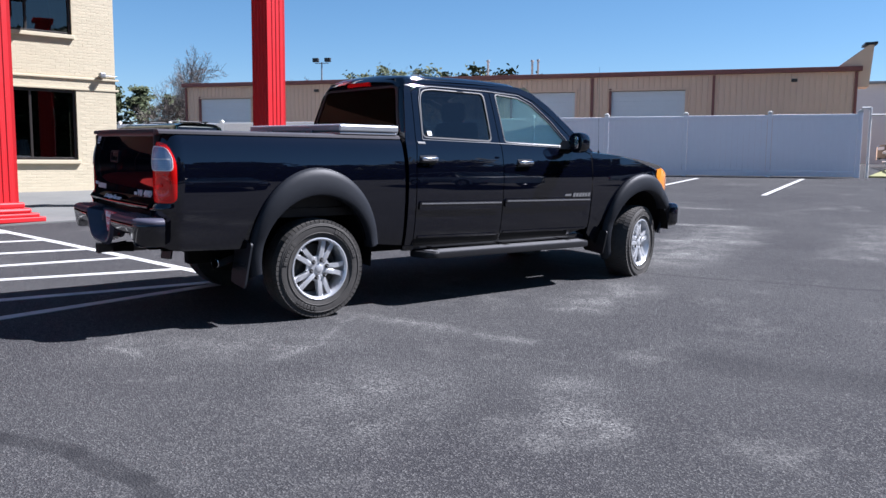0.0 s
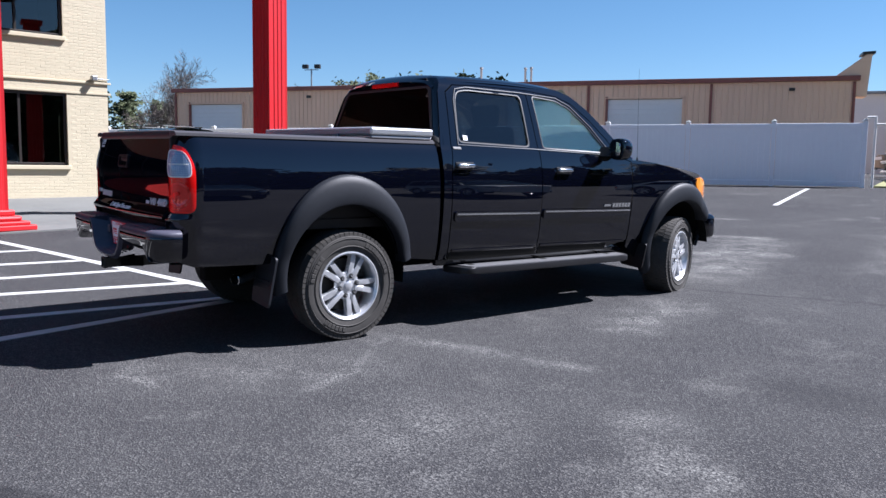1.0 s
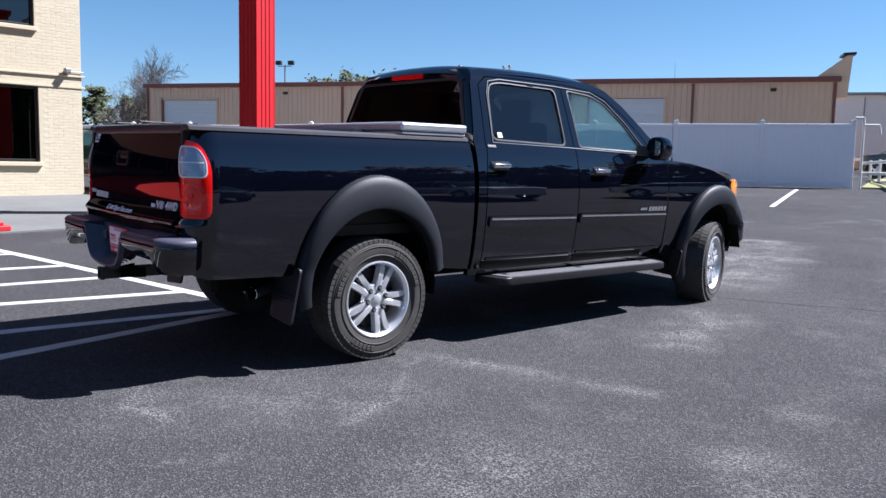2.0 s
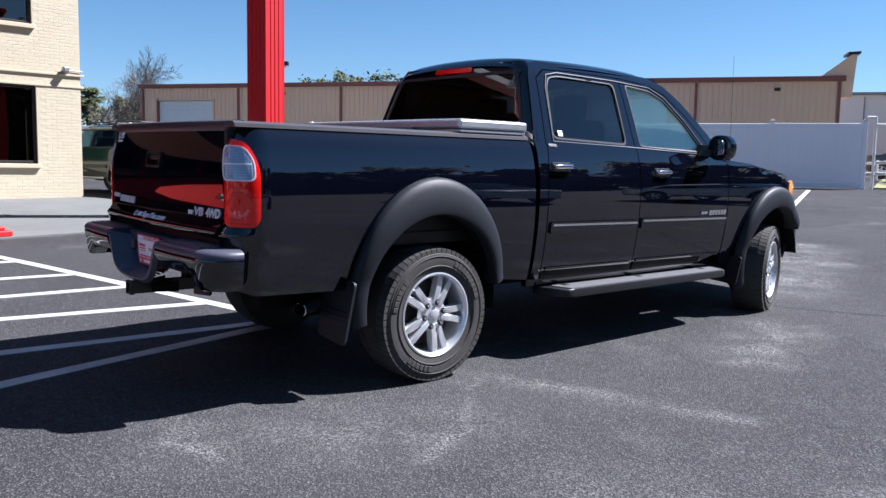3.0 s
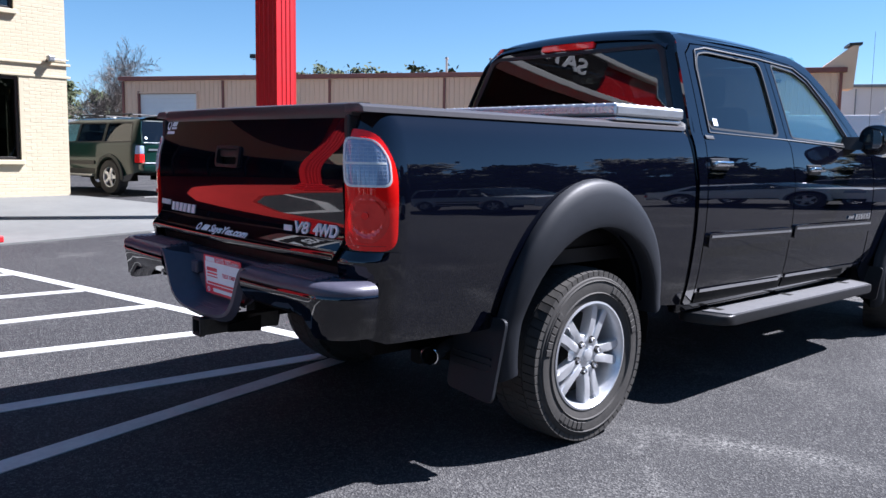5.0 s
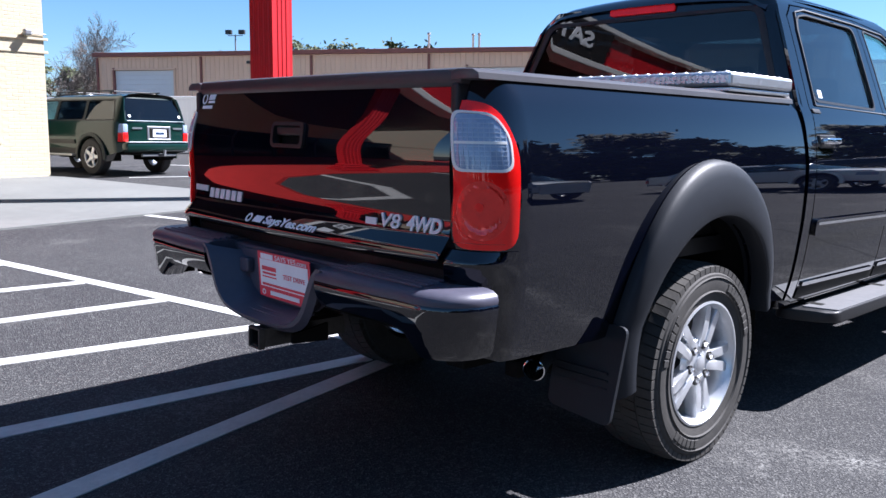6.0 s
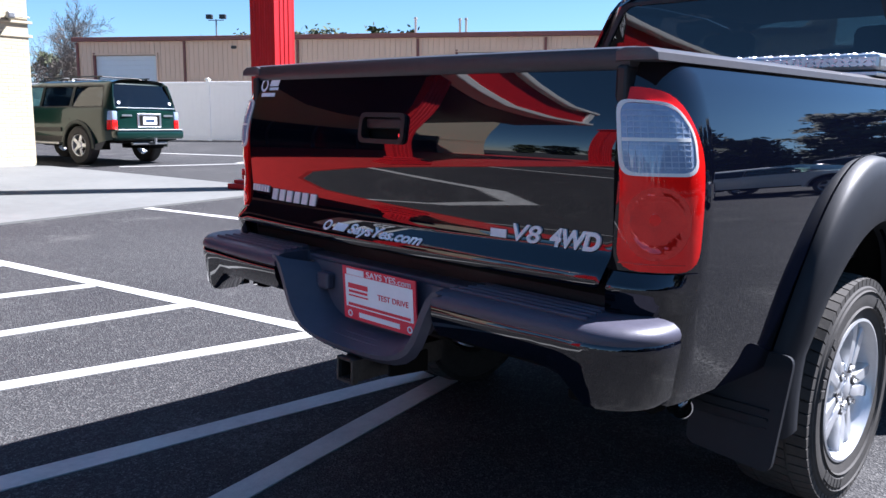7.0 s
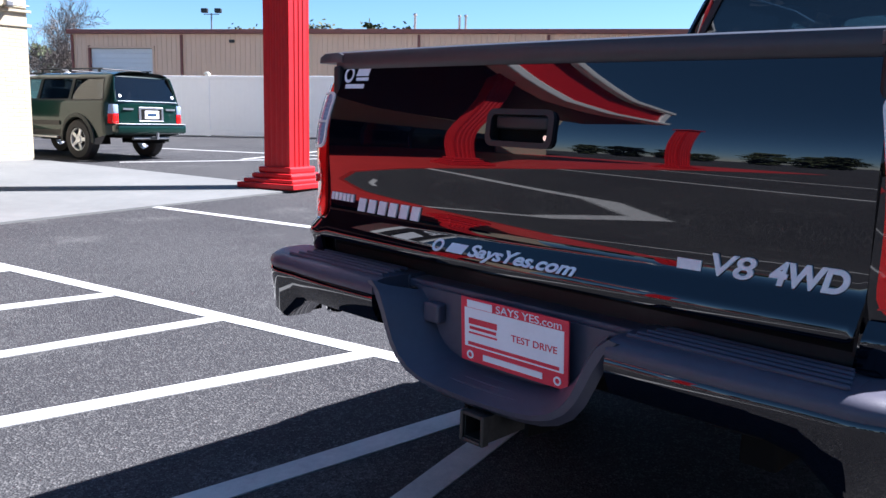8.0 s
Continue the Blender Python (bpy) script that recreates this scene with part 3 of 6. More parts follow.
for a, b, c, d in EAST:
    w = link_mesh("window", bpy.data.meshes.new("window"), FRAME, office, "dark bronze framed window")
    bm = bmesh.new()
    for cy, cz, sy, sz in (((a + b) / 2, c + 0.03, b - a, 0.06), ((a + b) / 2, d - 0.03, b - a, 0.06), (a + 0.03, (c + d) / 2, 0.06, d - c - 0.12), (b - 0.03, (c + d) / 2, 0.06, d - c - 0.12)):
        box(bm, (-0.09, cy, cz), (0.07, sy, sz), 0.005)
    part("frame", bm, FRAME, w)
    bm = bmesh.new()
    box(bm, (-0.10, (a + b) / 2, (c + d) / 2), (0.008, b - a - 0.1, d - c - 0.1))
    part("pane", bm, SHOP_GLASS, w)
bm = bmesh.new()
box(bm, (-10.5, 9.9, 4.0), (21, 0.2, 8.6))
part("wall", bm, MORTAR, office)
bm = bmesh.new()
box(bm, (-20.9, 5.0, 4.0), (0.2, 9.5, 8.6))
part("wall", bm, MORTAR, office)
bm = bmesh.new()
box(bm, (-10.5, 5, 8.36), (21.3, 10.3, 0.16), 0.02)
part("roof", bm, WHITE, office)
for z, hgt, d in ((2.42, 0.05, 0.02), (2.66, 0.045, 0.035)):
    bm = bmesh.new()
    box(bm, (-10.48, -d / 2, z), (21.1, d, hgt), 0.006)
    part("band", bm, BRICK, office)
for a, b, c, d in WINS:
    w = link_mesh("window", bpy.data.meshes.new("window"), FRAME, office, "dark bronze framed shop window")
    bm = bmesh.new()
    for cx, cz, sx, sz in (((a + b) / 2, c + 0.03, b - a, 0.06), ((a + b) / 2, d - 0.03, b - a, 0.06), (a + 0.03, (c + d) / 2, 0.06, d - c - 0.12), (b - 0.03, (c + d) / 2, 0.06, d - c - 0.12), ((a + b) / 2, (c + d) / 2, 0.05, d - c - 0.12)):
        box(bm, (cx, 0.09, cz), (sx, 0.07, sz), 0.005)
    part("frame", bm, FRAME, w)
    bm = bmesh.new()
    box(bm, ((a + b) / 2, 0.1, (c + d) / 2), (b - a - 0.1, 0.008, d - c - 0.1))
    part("pane", bm, SHOP_GLASS, w)
    bm = bmesh.new()
    box(bm, ((a + b) / 2, -0.004, c - 0.045), (b - a + 0.08, 0.13, 0.09), 0.01)
    part("sill", bm, BRICK, office, "cream painted brick sill")
# Unseen shop fronts: opaque black panels added so the facade mirrors dark
for k in range(7):
    front_pane = link_mesh("shop_front", bpy.data.meshes.new("shop_front"), FRAME, office, "tall near-black panel added to darken the unseen shop front")
    cx = -4.35 - 2.1 * k
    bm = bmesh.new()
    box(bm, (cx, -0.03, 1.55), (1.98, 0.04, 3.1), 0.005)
    part("pane", bm, FRONT_BLACK, front_pane)
    bm = bmesh.new()
    for px, pz, sx, sz in ((cx - 1.02, 1.55, 0.07, 3.2), (cx + 1.02, 1.55, 0.07, 3.2), (cx, 3.14, 1.97, 0.08), (cx, 2.2, 1.97, 0.05)):
        box(bm, (px, -0.04, pz), (sx, 0.09, sz), 0.006)
    part("frame", bm, FRAME, front_pane)
# Near-black wall added behind the windows so the rooms read dark
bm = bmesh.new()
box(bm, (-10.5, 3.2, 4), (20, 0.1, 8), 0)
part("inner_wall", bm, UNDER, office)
lamp = empty("wall_lamp", office.matrix_world @ pose(-0.33, -0.001, 2.76), "small grey floodlight on the brick wall", "lamp")
bm = bmesh.new()
box(bm, (0, -0.10, 0.0), (0.13, 0.13, 0.12), 0.025)
part("head", bm, STEEL, lamp)
bm = bmesh.new()
box(bm, (0, -0.02, -0.01), (0.07, 0.05, 0.07), 0.01)
part("bracket", bm, STEEL, lamp)
bm = bmesh.new()
cyl(bm, (0.05, -0.03, 0.0), (0.36, -0.03, -0.01), 0.014, seg=8)
part("conduit", bm, STEEL, lamp)

# ---- warehouse ----
warehouse = empty("warehouse", pose(12.665, 39.99, 0.42, 0, 0, -55.25) @ Matrix.Diagonal((0.805, 0.82, 0.84, 1)), "long beige metal warehouse with brown trim and white roller doors", "building")
DOORS = [(1.15, 5.2), (23.4, 27.2), (29.3, 33.4)]
HE = 5.45


def ribbed(x0, x1, z0, z1, parent):
    """One bay of ribbed metal siding."""
    prof, x = [], x0
    while x < x1 - 0.05:
        for dx, d in ((0.0, 0.0), (0.20, 0.0), (0.225, -0.035), (0.275, -0.035), (0.30, 0.0)):
            if x + dx <= x1:
                prof.append((x + dx, d))
        x += 0.3048
    prof.append((x1, 0.0))
    v = [(a, d, z) for a, d in prof for z in (z0, z1)] + [(a, d + 0.06, z) for a, d in prof for z in (z0, z1)]
    n = len(prof)
    f = [(2 * i, 2 * i + 2, 2 * i + 3, 2 * i + 1) for i in range(n - 1)]
    f += [(2 * i + 2 * n, 2 * i + 1 + 2 * n, 2 * i + 3 + 2 * n, 2 * i + 2 + 2 * n) for i in range(n - 1)]
    raw("siding_panel", v, f, SIDING, parent)


bays = [0, 7.05, 14.1, 21.15, 28.2, 34.9, 42.0]
for a, b in zip(bays, bays[1:]):
    ds = [d for d in DOORS if d[0] >= a - 0.1 and d[1] <= b + 0.1]
    if not ds:
        ribbed(a, b, -0.3, HE, warehouse)
    for d in ds:
        ribbed(a, d[0], -0.3, HE, warehouse)
        ribbed(d[1], b, -0.3, HE, warehouse)
        ribbed(d[0], d[1], 4.62, HE, warehouse)
for d in DOORS:
    dr = link_mesh("roller_door", bpy.data.meshes.new("roller_door"), ROLLDOOR, warehouse, "closed white roller door")
    n = 18
    for i in range(n):
        bm = bmesh.new()
        z0 = -0.2 + 4.8 * i / n
        box(bm, ((d[0] + d[1]) / 2, 0.10, z0 + 2.4 / n), (d[1] - d[0], 0.04, 4.8 / n - 0.004), 0.003, segs=1)
        part("slat", bm, ROLLDOOR, dr)
    for cx, cz, sx, sz in ((d[0] - 0.06, 2.3, 0.12, 4.9), (d[1] + 0.06, 2.3, 0.12, 4.9), ((d[0] + d[1]) / 2, 4.66, d[1] - d[0] + 0.24, 0.08)):
        bm = bmesh.new()
        box(bm, (cx, 0.0, cz), (sx, 0.16, sz), 0.01)
        part("door_trim", bm, BROWN if cx < d[0] else SIDING, dr)
for x in bays:
    bm = bmesh.new()
    box(bm, (x, -0.06, HE / 2 - 0.1), (0.14, 0.1, HE), 0.01)
    part("downpipe", bm, BROWN, warehouse)
bm = bmesh.new()
box(bm, (21, -0.1, HE + 0.06), (42.5, 0.28, 0.24), 0.02)
part("gutter", bm, BROWN, warehouse, "brown metal gutter")
grid("roof", lambda u, v: (u, v, HE + 0.1 + 0.06 * v if v < 10 else HE + 0.7 - 0.06 * (v - 10)), [0, 42], list(range(0, 21, 2)), SIDING, warehouse, thick=0.1)
for x0, x1 in ((0.02, 0.18), (41.82, 41.98)):
    bm = bmesh.new()
    prism(bm, [(0.1, -0.3), (19.9, -0.3), (19.9, HE), (10, HE + 0.6), (0.1, HE)], x0, x1, "X")
    part("end_wall", bm, SIDING, warehouse)
bm = bmesh.new()
box(bm, (21, 19.9, 2.5), (41.6, 0.15, 5.6))
part("back_wall", bm, SIDING, warehouse)
bm = bmesh.new()
prism(bm, [(40.9, HE + 0.05), (42.5, HE + 1.22), (42.75, HE + 1.22), (42.6, HE - 0.85), (42.05, HE - 0.85), (42.05, HE + 0.05)], -0.02, 1.2, "Y")
part("parapet", bm, SIDING, warehouse, "raised sloping parapet at the corner")
bm = bmesh.new()
prism(bm, [(42.3, HE + 1.22), (42.9, HE + 1.25), (42.9, HE + 1.37), (42.3, HE + 1.34)], -0.08, 1.26, "Y")
part("parapet_cap", bm, FRAME, warehouse)
for x, y, z1 in ((17.5, 14.3, 8.1), (19.9, 19.0, 8.55), (20.35, 19.2, 8.6)):
    bm = bmesh.new()
    cyl(bm, (x, y, HE), (x, y, z1), 0.09, seg=12)
    cyl(bm, (x, y, z1), (x, y, z1 + 0.14), 0.15, 0.12, seg=12)
    part("vent_pipe", bm, STEEL, warehouse)
for x in (10.2, 39.0):
    bm = bmesh.new()
    box(bm, (x, -0.08, HE - 0.45), (0.3, 0.16, 0.16), 0.03)
    part("wall_light", bm, FRAME, warehouse)
bm = bmesh.new()
box(bm, (36.3, -0.35, 2.6), (1.5, 0.7, 0.7), 0.04)
part("cooler_box", bm, ROLLDOOR, warehouse, "white wall cooler box")

# ---- vinyl fence ----
F0, F1 = Vector((21.0, 6.2)), Vector((10.4, 21.8))
FU = (F1 - F0).normalized()
fyaw = math.degrees(math.atan2(FU.y, FU.x))
fence = empty("fence", pose(F0.x, F0.y, 0, 0, 0, fyaw), "white vinyl privacy fence with posts", "fence", kind="structure")
for k in range(14):
    x0 = 2.42 * k
    g0 = F0 + FU * (x0 + 1.2)
    z = ground(g0.x, g0.y)
    bm = bmesh.new()
    n = 14
    for i in range(n):
        u = x0 + 0.07 + (2.42 - 0.14) * i / n
        box(bm, (u + 0.081, 0, z + 0.92), (0.1615, 0.022, 1.70), 0.002, segs=1)
    part("fence_panel", bm, VINYL, fence)
    for zz, hh in ((0.10, 0.16), (1.78, 0.12)):
        bm = bmesh.new()
        box(bm, (x0 + 1.21, 0, z + zz), (2.30, 0.05, hh), 0.008, segs=1)
        part("rail", bm, VINYL, fence)
    bm = bmesh.new()
    box(bm, (x0, 0, z + 0.88), (0.127, 0.062, 2.02), 0.01)
    post = part("post", bm, VINYL, fence)
    bm = bmesh.new()
    box(bm, (x0, 0, z + 1.91), (0.15, 0.15, 0.04), 0.01)
    box(bm, (x0, 0, z + 1.945), (0.09, 0.09, 0.04), 0.015)
    part("cap", bm, WHITE, post)
# ---- the pickup truck ----
TRUCK = pose(-0.005, -0.066, 0.011, 0.8, 0, 1.0) @ Matrix.Diagonal((0.982, 1, 1, 1))
truck = empty("pickup_truck", TRUCK, "black four-door pickup truck with grey wheel-arch flares, parked", "truck")
WPROF = [(0.30, 0.775), (0.45, 0.800), (0.60, 0.838), (0.80, 0.864), (0.95, 0.872), (1.08, 0.869), (1.18, 0.852), (1.25, 0.832), (1.30, 0.808), (1.335, 0.772)]
CPROF = WPROF[:7] + [(1.24, 0.838), (1.285, 0.822), (1.31, 0.805), (1.40, 0.771), (1.55, 0.715), (1.70, 0.655), (1.76, 0.622), (1.81, 0.570)]
RC, XC = 0.14, -0.958
GATE_SLOPE = [(0.80, -0.25), (0.846, -0.20), (0.855, 0.72), (0.902, 0.68), (0.908, 0.12), (0.93, 0.05), (0.96, -0.03), (0.99, -0.075), (1.03, -0.085), (1.08, -0.04), (1.11, 0.0), (1.14, 0.08), (1.17, 0.17), (1.21, 0.24), (1.26, 0.265), (1.30, 0.275), (1.34, 0.28)]
GATE_X = []
for i in range(55):
    GATE_X.append((0.80 + 0.01 * i, (GATE_X[-1][1] + 0.01 * lerp_table(GATE_SLOPE, 0.795 + 0.01 * i)) if GATE_X else 0.0))
GATE_0 = lerp_table(GATE_X, 1.13)


FOOT = [(0.78, 0.62), (0.82, 0.88), (0.842, 1.0), (0.855, 0.70), (0.874, 0.12)]


def corner(s, w):
    """Round the rear corner: s runs along the side and on round the back."""
    if s >= XC:
        return s, w - 0.62 * max(0.0, (s - 3.62) / 0.88) ** 2.4
    a = min((XC - s) / RC, math.pi / 2)
    e = max(0.0, (XC - s) - RC * math.pi / 2)
    return XC - RC * math.sin(a), w - RC + RC * math.cos(a) - e


def side(sgn, prof=WPROF):
    def f(s, z):
        x, w = corner(s, lerp_table(prof, z))
        if s < XC and z > 1.13:
            x += (lerp_table(GATE_X, z) - GATE_0) * math.sin(min((XC - s) / RC, math.pi / 2))
        return (x, sgn * w, z)
    return f


ARCH_R = arc(0.0, 0.45, 0.46, 0.47, 166, 14, 18)
ARCH_F = arc(3.57, 0.42, 0.46, 0.47, 184, -4, 18)
for sgn in (-1, 1):
    fl = sgn > 0
    # bed side, with the opening for the tail light
    LIGHT = rounded([(-1.172, 0.878), (-0.995, 0.878), (-0.992, 1.15), (-1.045, 1.252), (-1.172, 1.268)], 0.05)
    bedside = [(-1.188, 0.80), (-1.186, 0.72), (-1.12, 0.60), (-1.0, 0.565), (-0.55, 0.555)] + ARCH_R + [(0.52, 0.53), (0.785, 0.505), (0.775, 1.335), (-1.188, 1.335)]
    skin("bed_side", bedside, [], side(sgn), PAINT, truck, step=0.045, flip=fl)
    # cab: pillars and roof rail in one ring, then the doors
    ring = [(0.815, 0.50), (0.885, 0.50), (0.885, 1.10), (0.915, 1.31), (0.965, 1.70), (1.05, 1.757), (1.30, 1.766), (1.80, 1.762), (2.12, 1.735), (2.28, 1.682), (2.46, 1.555), (2.62, 1.405), (2.735, 1.268), (2.865, 1.225),
            (2.90, 1.245), (2.80, 1.33), (2.64, 1.48), (2.46, 1.635), (2.30, 1.74), (2.15, 1.792), (1.8, 1.81), (1.05, 1.81), (0.95, 1.79), (0.90, 1.70), (0.84, 1.40), (0.815, 1.28)]
    skin("cab_side", ring, [], side(sgn, CPROF), PAINT, truck, step=0.035, flip=fl)
    wr = rounded([(0.995, 1.338), (1.70, 1.318), (1.715, 1.712), (1.17, 1.722), (1.075, 1.705), (1.04, 1.64)], 0.045)
    wf = rounded([(1.845, 1.314), (2.60, 1.288), (2.42, 1.49), (2.24, 1.64), (2.10, 1.695), (1.845, 1.716)], 0.03)
    doors = (("rear_door", [(0.893, 0.50), (1.782, 0.50), (1.782, 1.756), (1.30, 1.760), (1.055, 1.750), (0.972, 1.695), (0.922, 1.31), (0.893, 1.10)], wr),
             ("front_door", [(1.790, 0.50), (2.60, 0.50), (2.86, 0.56), (2.862, 1.218), (2.73, 1.260), (2.615, 1.398), (2.455, 1.548), (2.275, 1.675), (2.117, 1.728), (1.80, 1.756), (1.790, 1.756)], wf))
    for nm, poly, win in doors:
        d = skin(nm, poly, [win], side(sgn, CPROF), PAINT, truck, step=0.04, flip=fl)
        cx, cz = sum(p[0] for p in win) / len(win), sum(p[1] for p in win) / len(win)
        big = [(cx + (p[0] - cx) * 1.02, cz + (p[1] - cz) * 1.03) for p in win]
        g = skin("door_glass", big, [], side(sgn, CPROF), TINT2 if nm == "rear_door" else GREEN_GLASS, d, "dark tinted glass" if nm == "rear_door" else "pale green glass", step=0.06, thick=0.004, flip=fl, push=-0.010)
        g.visible_shadow = False
        inner = [(cx + (p[0] - cx) * 0.985, cz + (p[1] - cz) * 0.975) for p in win]
        skin("glass_seal", [(cx + (p[0] - cx) * 1.012, cz + (p[1] - cz) * 1.02) for p in win], [inner], side(sgn, CPROF), BLACK, d, step=0.05, thick=0.008, flip=fl, push=0.002)
        lo = (0.90, 1.775) if nm == "rear_door" else (1.797, 2.60)
        # Matt black strip added to hide the running board's reflection in the door foot
        skin("sill_cladding", [(lo[0], 0.500), (lo[1], 0.500), (lo[1], 0.552), (lo[0], 0.552)], [], side(sgn, CPROF), UNDER, d, "matt black strip added over the door foot to blank its reflection", step=0.05, thick=0.006, flip=fl, push=0.005)
        # handle
        hx, hz = (1.01, 1.165) if nm == "rear_door" else (2.03, 1.14)
        hy = sgn * (lerp_table(CPROF, hz))
        bm = bmesh.new()
        box(bm, (hx, hy - sgn * 0.004, hz), (0.17, 0.018, 0.062), 0.008)
        part("handle_cup", bm, BLACK, d, smooth=True)
        bm = bmesh.new()
        box(bm, (hx, hy + sgn * 0.026, hz + 0.006), (0.150, 0.02, 0.027), 0.009, segs=3)
        for k in (-1, 1):
            box(bm, (hx + k * 0.066, hy + sgn * 0.012, hz + 0.004), (0.022, 0.03, 0.026), 0.006)
        part("door_handle", bm, CHROME, d, "chrome door handle", smooth=True)
        # rubbing strip with bright line
        x0, x1 = (0.915, 1.765) if nm == "rear_door" else (1.805, 2.845)
        strip_poly = rounded([(x0, 0.775), (x1, 0.765), (x1, 0.835), (x0, 0.845)], 0.02)
        skin("rubbing_strip", strip_poly, [], side(sgn, CPROF), PAINT, d, step=0.03, thick=0.016, flip=fl, push=0.014)
        skin("bright_line", [(x0 + 0.015, 0.822), (x1 - 0.01, 0.812), (x1 - 0.01, 0.824), (x0 + 0.015, 0.834)], [], side(sgn, CPROF), CHROME, d, step=0.03, thick=0.004, flip=fl, push=0.018)
        skin("sill_line", [(x0 + 0.01, 0.555), (x1 - 0.02, 0.545), (x1 - 0.02, 0.562), (x0 + 0.01, 0.572)], [], side(sgn, CPROF), PAINT, d, step=0.05, thick=0.012, flip=fl, push=0.008)
    # bright surround of the side windows: one line along the top and back, one along the sill
    topline = [(0.985, 1.318), (1.025, 1.64), (1.062, 1.722), (1.17, 1.742), (1.72, 1.735), (2.11, 1.716), (2.255, 1.658), (2.44, 1.503), (2.63, 1.29)]
    for line, w in ((topline, 0.0055), ([(0.985, 1.318), (1.70, 1.302), (2.63, 1.272)], 0.0045)):
        poly = []
        for i, p in enumerate(line):
            a, b = Vector(line[max(i - 1, 0)]), Vector(line[min(i + 1, len(line) - 1)])
            n = Vector((-(b - a).y, (b - a).x)).normalized() * w / 2
            poly.append((Vector(p) + n, Vector(p) - n))
        loop = [tuple(a) for a, b in poly] + [tuple(b) for a, b in poly[::-1]]
        skin("window_trim", loop, [], side(sgn, CPROF), TRIM, truck, "bright window surround", step=0.03, thick=0.008, flip=fl, push=0.006)
    # front wing
    wing = [(2.874, 0.50)] + [(3.02, 0.40), (3.111, 0.40)] + ARCH_F[1:-1] + [(4.03, 0.44), (4.02, 0.83), (3.90, 0.87), (3.84, 0.93), (3.80, 1.075), (3.5, 1.165), (3.2, 1.215), (2.90, 1.238), (2.874, 1.222)]
    skin("front_wing", wing, [], side(sgn, CPROF), PAINT, truck, step=0.04, flip=fl)
    # lamp at the front corner
    skin("side_marker", rounded([(3.775, 1.03), (3.83, 0.955), (3.92, 0.885), (4.03, 0.868), (4.10, 0.93), (4.02, 1.05), (3.88, 1.095), (3.80, 1.085)], 0.018), [], side(sgn, CPROF), AMBER, truck, "amber side marker lamp", step=0.03, thick=0.02, flip=fl, push=0.008)
    skin("headlamp", rounded([(4.13, 0.99), (4.13, 0.885), (4.40, 0.86), (4.37, 0.97)], 0.02), [], side(sgn, CPROF), CLEAR_LENS, truck, "clear headlamp", step=0.03, thick=0.02, flip=fl, push=0.006)
    skin("bumper_end", [(3.985, 0.45), (4.44, 0.42), (4.46, 0.82), (4.06, 0.835), (3.95, 0.855), (3.92, 0.81), (3.985, 0.68), (4.02, 0.56)], [], side(sgn, CPROF), FLARE, truck, "dark grey end of the front bumper", step=0.04, thick=0.02, flip=fl, push=0.03)

    # tail light: red shell, clear window, red reflector bowl
    BOWL = arc(-1.092, 0.980, 0.070, 0.078, 0, 352, 46)
    tl = skin("tail_light", LIGHT, [BOWL], side(sgn), RED_LENS, truck, "red tail light with a clear upper window", step=0.02, thick=0.02, flip=fl, push=0.009)
    skin("clear_window", rounded([(-1.166, 1.085), (-1.018, 1.085), (-1.018, 1.165), (-1.055, 1.222), (-1.166, 1.230)], 0.03), [], side(sgn), CLEAR_LENS, tl, "clear reversing lens", step=0.02, thick=0.006, flip=fl, push=0.013)
    skin("window_border", rounded([(-1.170, 1.080), (-1.012, 1.080), (-1.012, 1.168), (-1.052, 1.228), (-1.170, 1.237)], 0.03), [rounded([(-1.161, 1.087), (-1.017, 1.087), (-1.017, 1.166), (-1.055, 1.223), (-1.161, 1.231)], 0.028)], side(sgn), WHITE, tl, step=0.02, thick=0.004, flip=fl, push=0.0140)
    for k in range(11):
        z0 = 1.0965 + 0.0115 * k
        e = -1.026 - 0.010 * max(0, k - 6)
        skin("lens_rib", [(-1.158, z0), (e, z0), (e, z0 + 0.0028), (-1.158, z0 + 0.0028)], [], side(sgn), LENS_RIB, tl, step=0.025, thick=0.002, flip=fl, push=0.0142)
    skin("lens_bar", [(-1.160, 1.150), (-1.026, 1.150), (-1.026, 1.157), (-1.160, 1.157)], [], side(sgn), WHITE, tl, step=0.025, thick=0.004, flip=fl, push=0.0150)
    for k in range(10):
        s0 = -1.150 + 0.0135 * k
        skin("lens_rib", [(s0, 1.093), (s0 + 0.0022, 1.093), (s0 + 0.0022, 1.205 - 0.008 * max(0, k - 6)), (s0, 1.205 - 0.008 * max(0, k - 6))], [], side(sgn), LENS_RIB, tl, step=0.03, thick=0.002, flip=fl, push=0.0138)
    sf = side(sgn)

    def bowl(u, v):
        """A hollow dish behind the lens: deep in the middle, with a ridge near its rim."""
        p = Vector(sf(u, v))
        n = (Vector(sf(u + 1e-3, v)) - Vector(sf(u - 1e-3, v))).cross(Vector((0, 0, 1))).normalized() * -sgn
        q = min(1.0, math.hypot((u + 1.092) / 0.070, (v - 0.980) / 0.078))
        return tuple(p + n * (0.0035 + 0.0052 * q * q + 0.0016 * math.exp(-((q - 0.78) / 0.07) ** 2)))

    skin("reflector_bowl", arc(-1.092, 0.980, 0.0705, 0.0785, 0, 352, 46), [], bowl, RED_DEEP, tl, "hollow red reflector", step=0.008, thick=0.002, flip=fl)
    skin("reflector_bulb", arc(-1.098, 0.990, 0.011, 0.012, 0, 345, 14), [], bowl, RED_LENS, tl, step=0.02, thick=0.008, flip=fl, push=0.008)
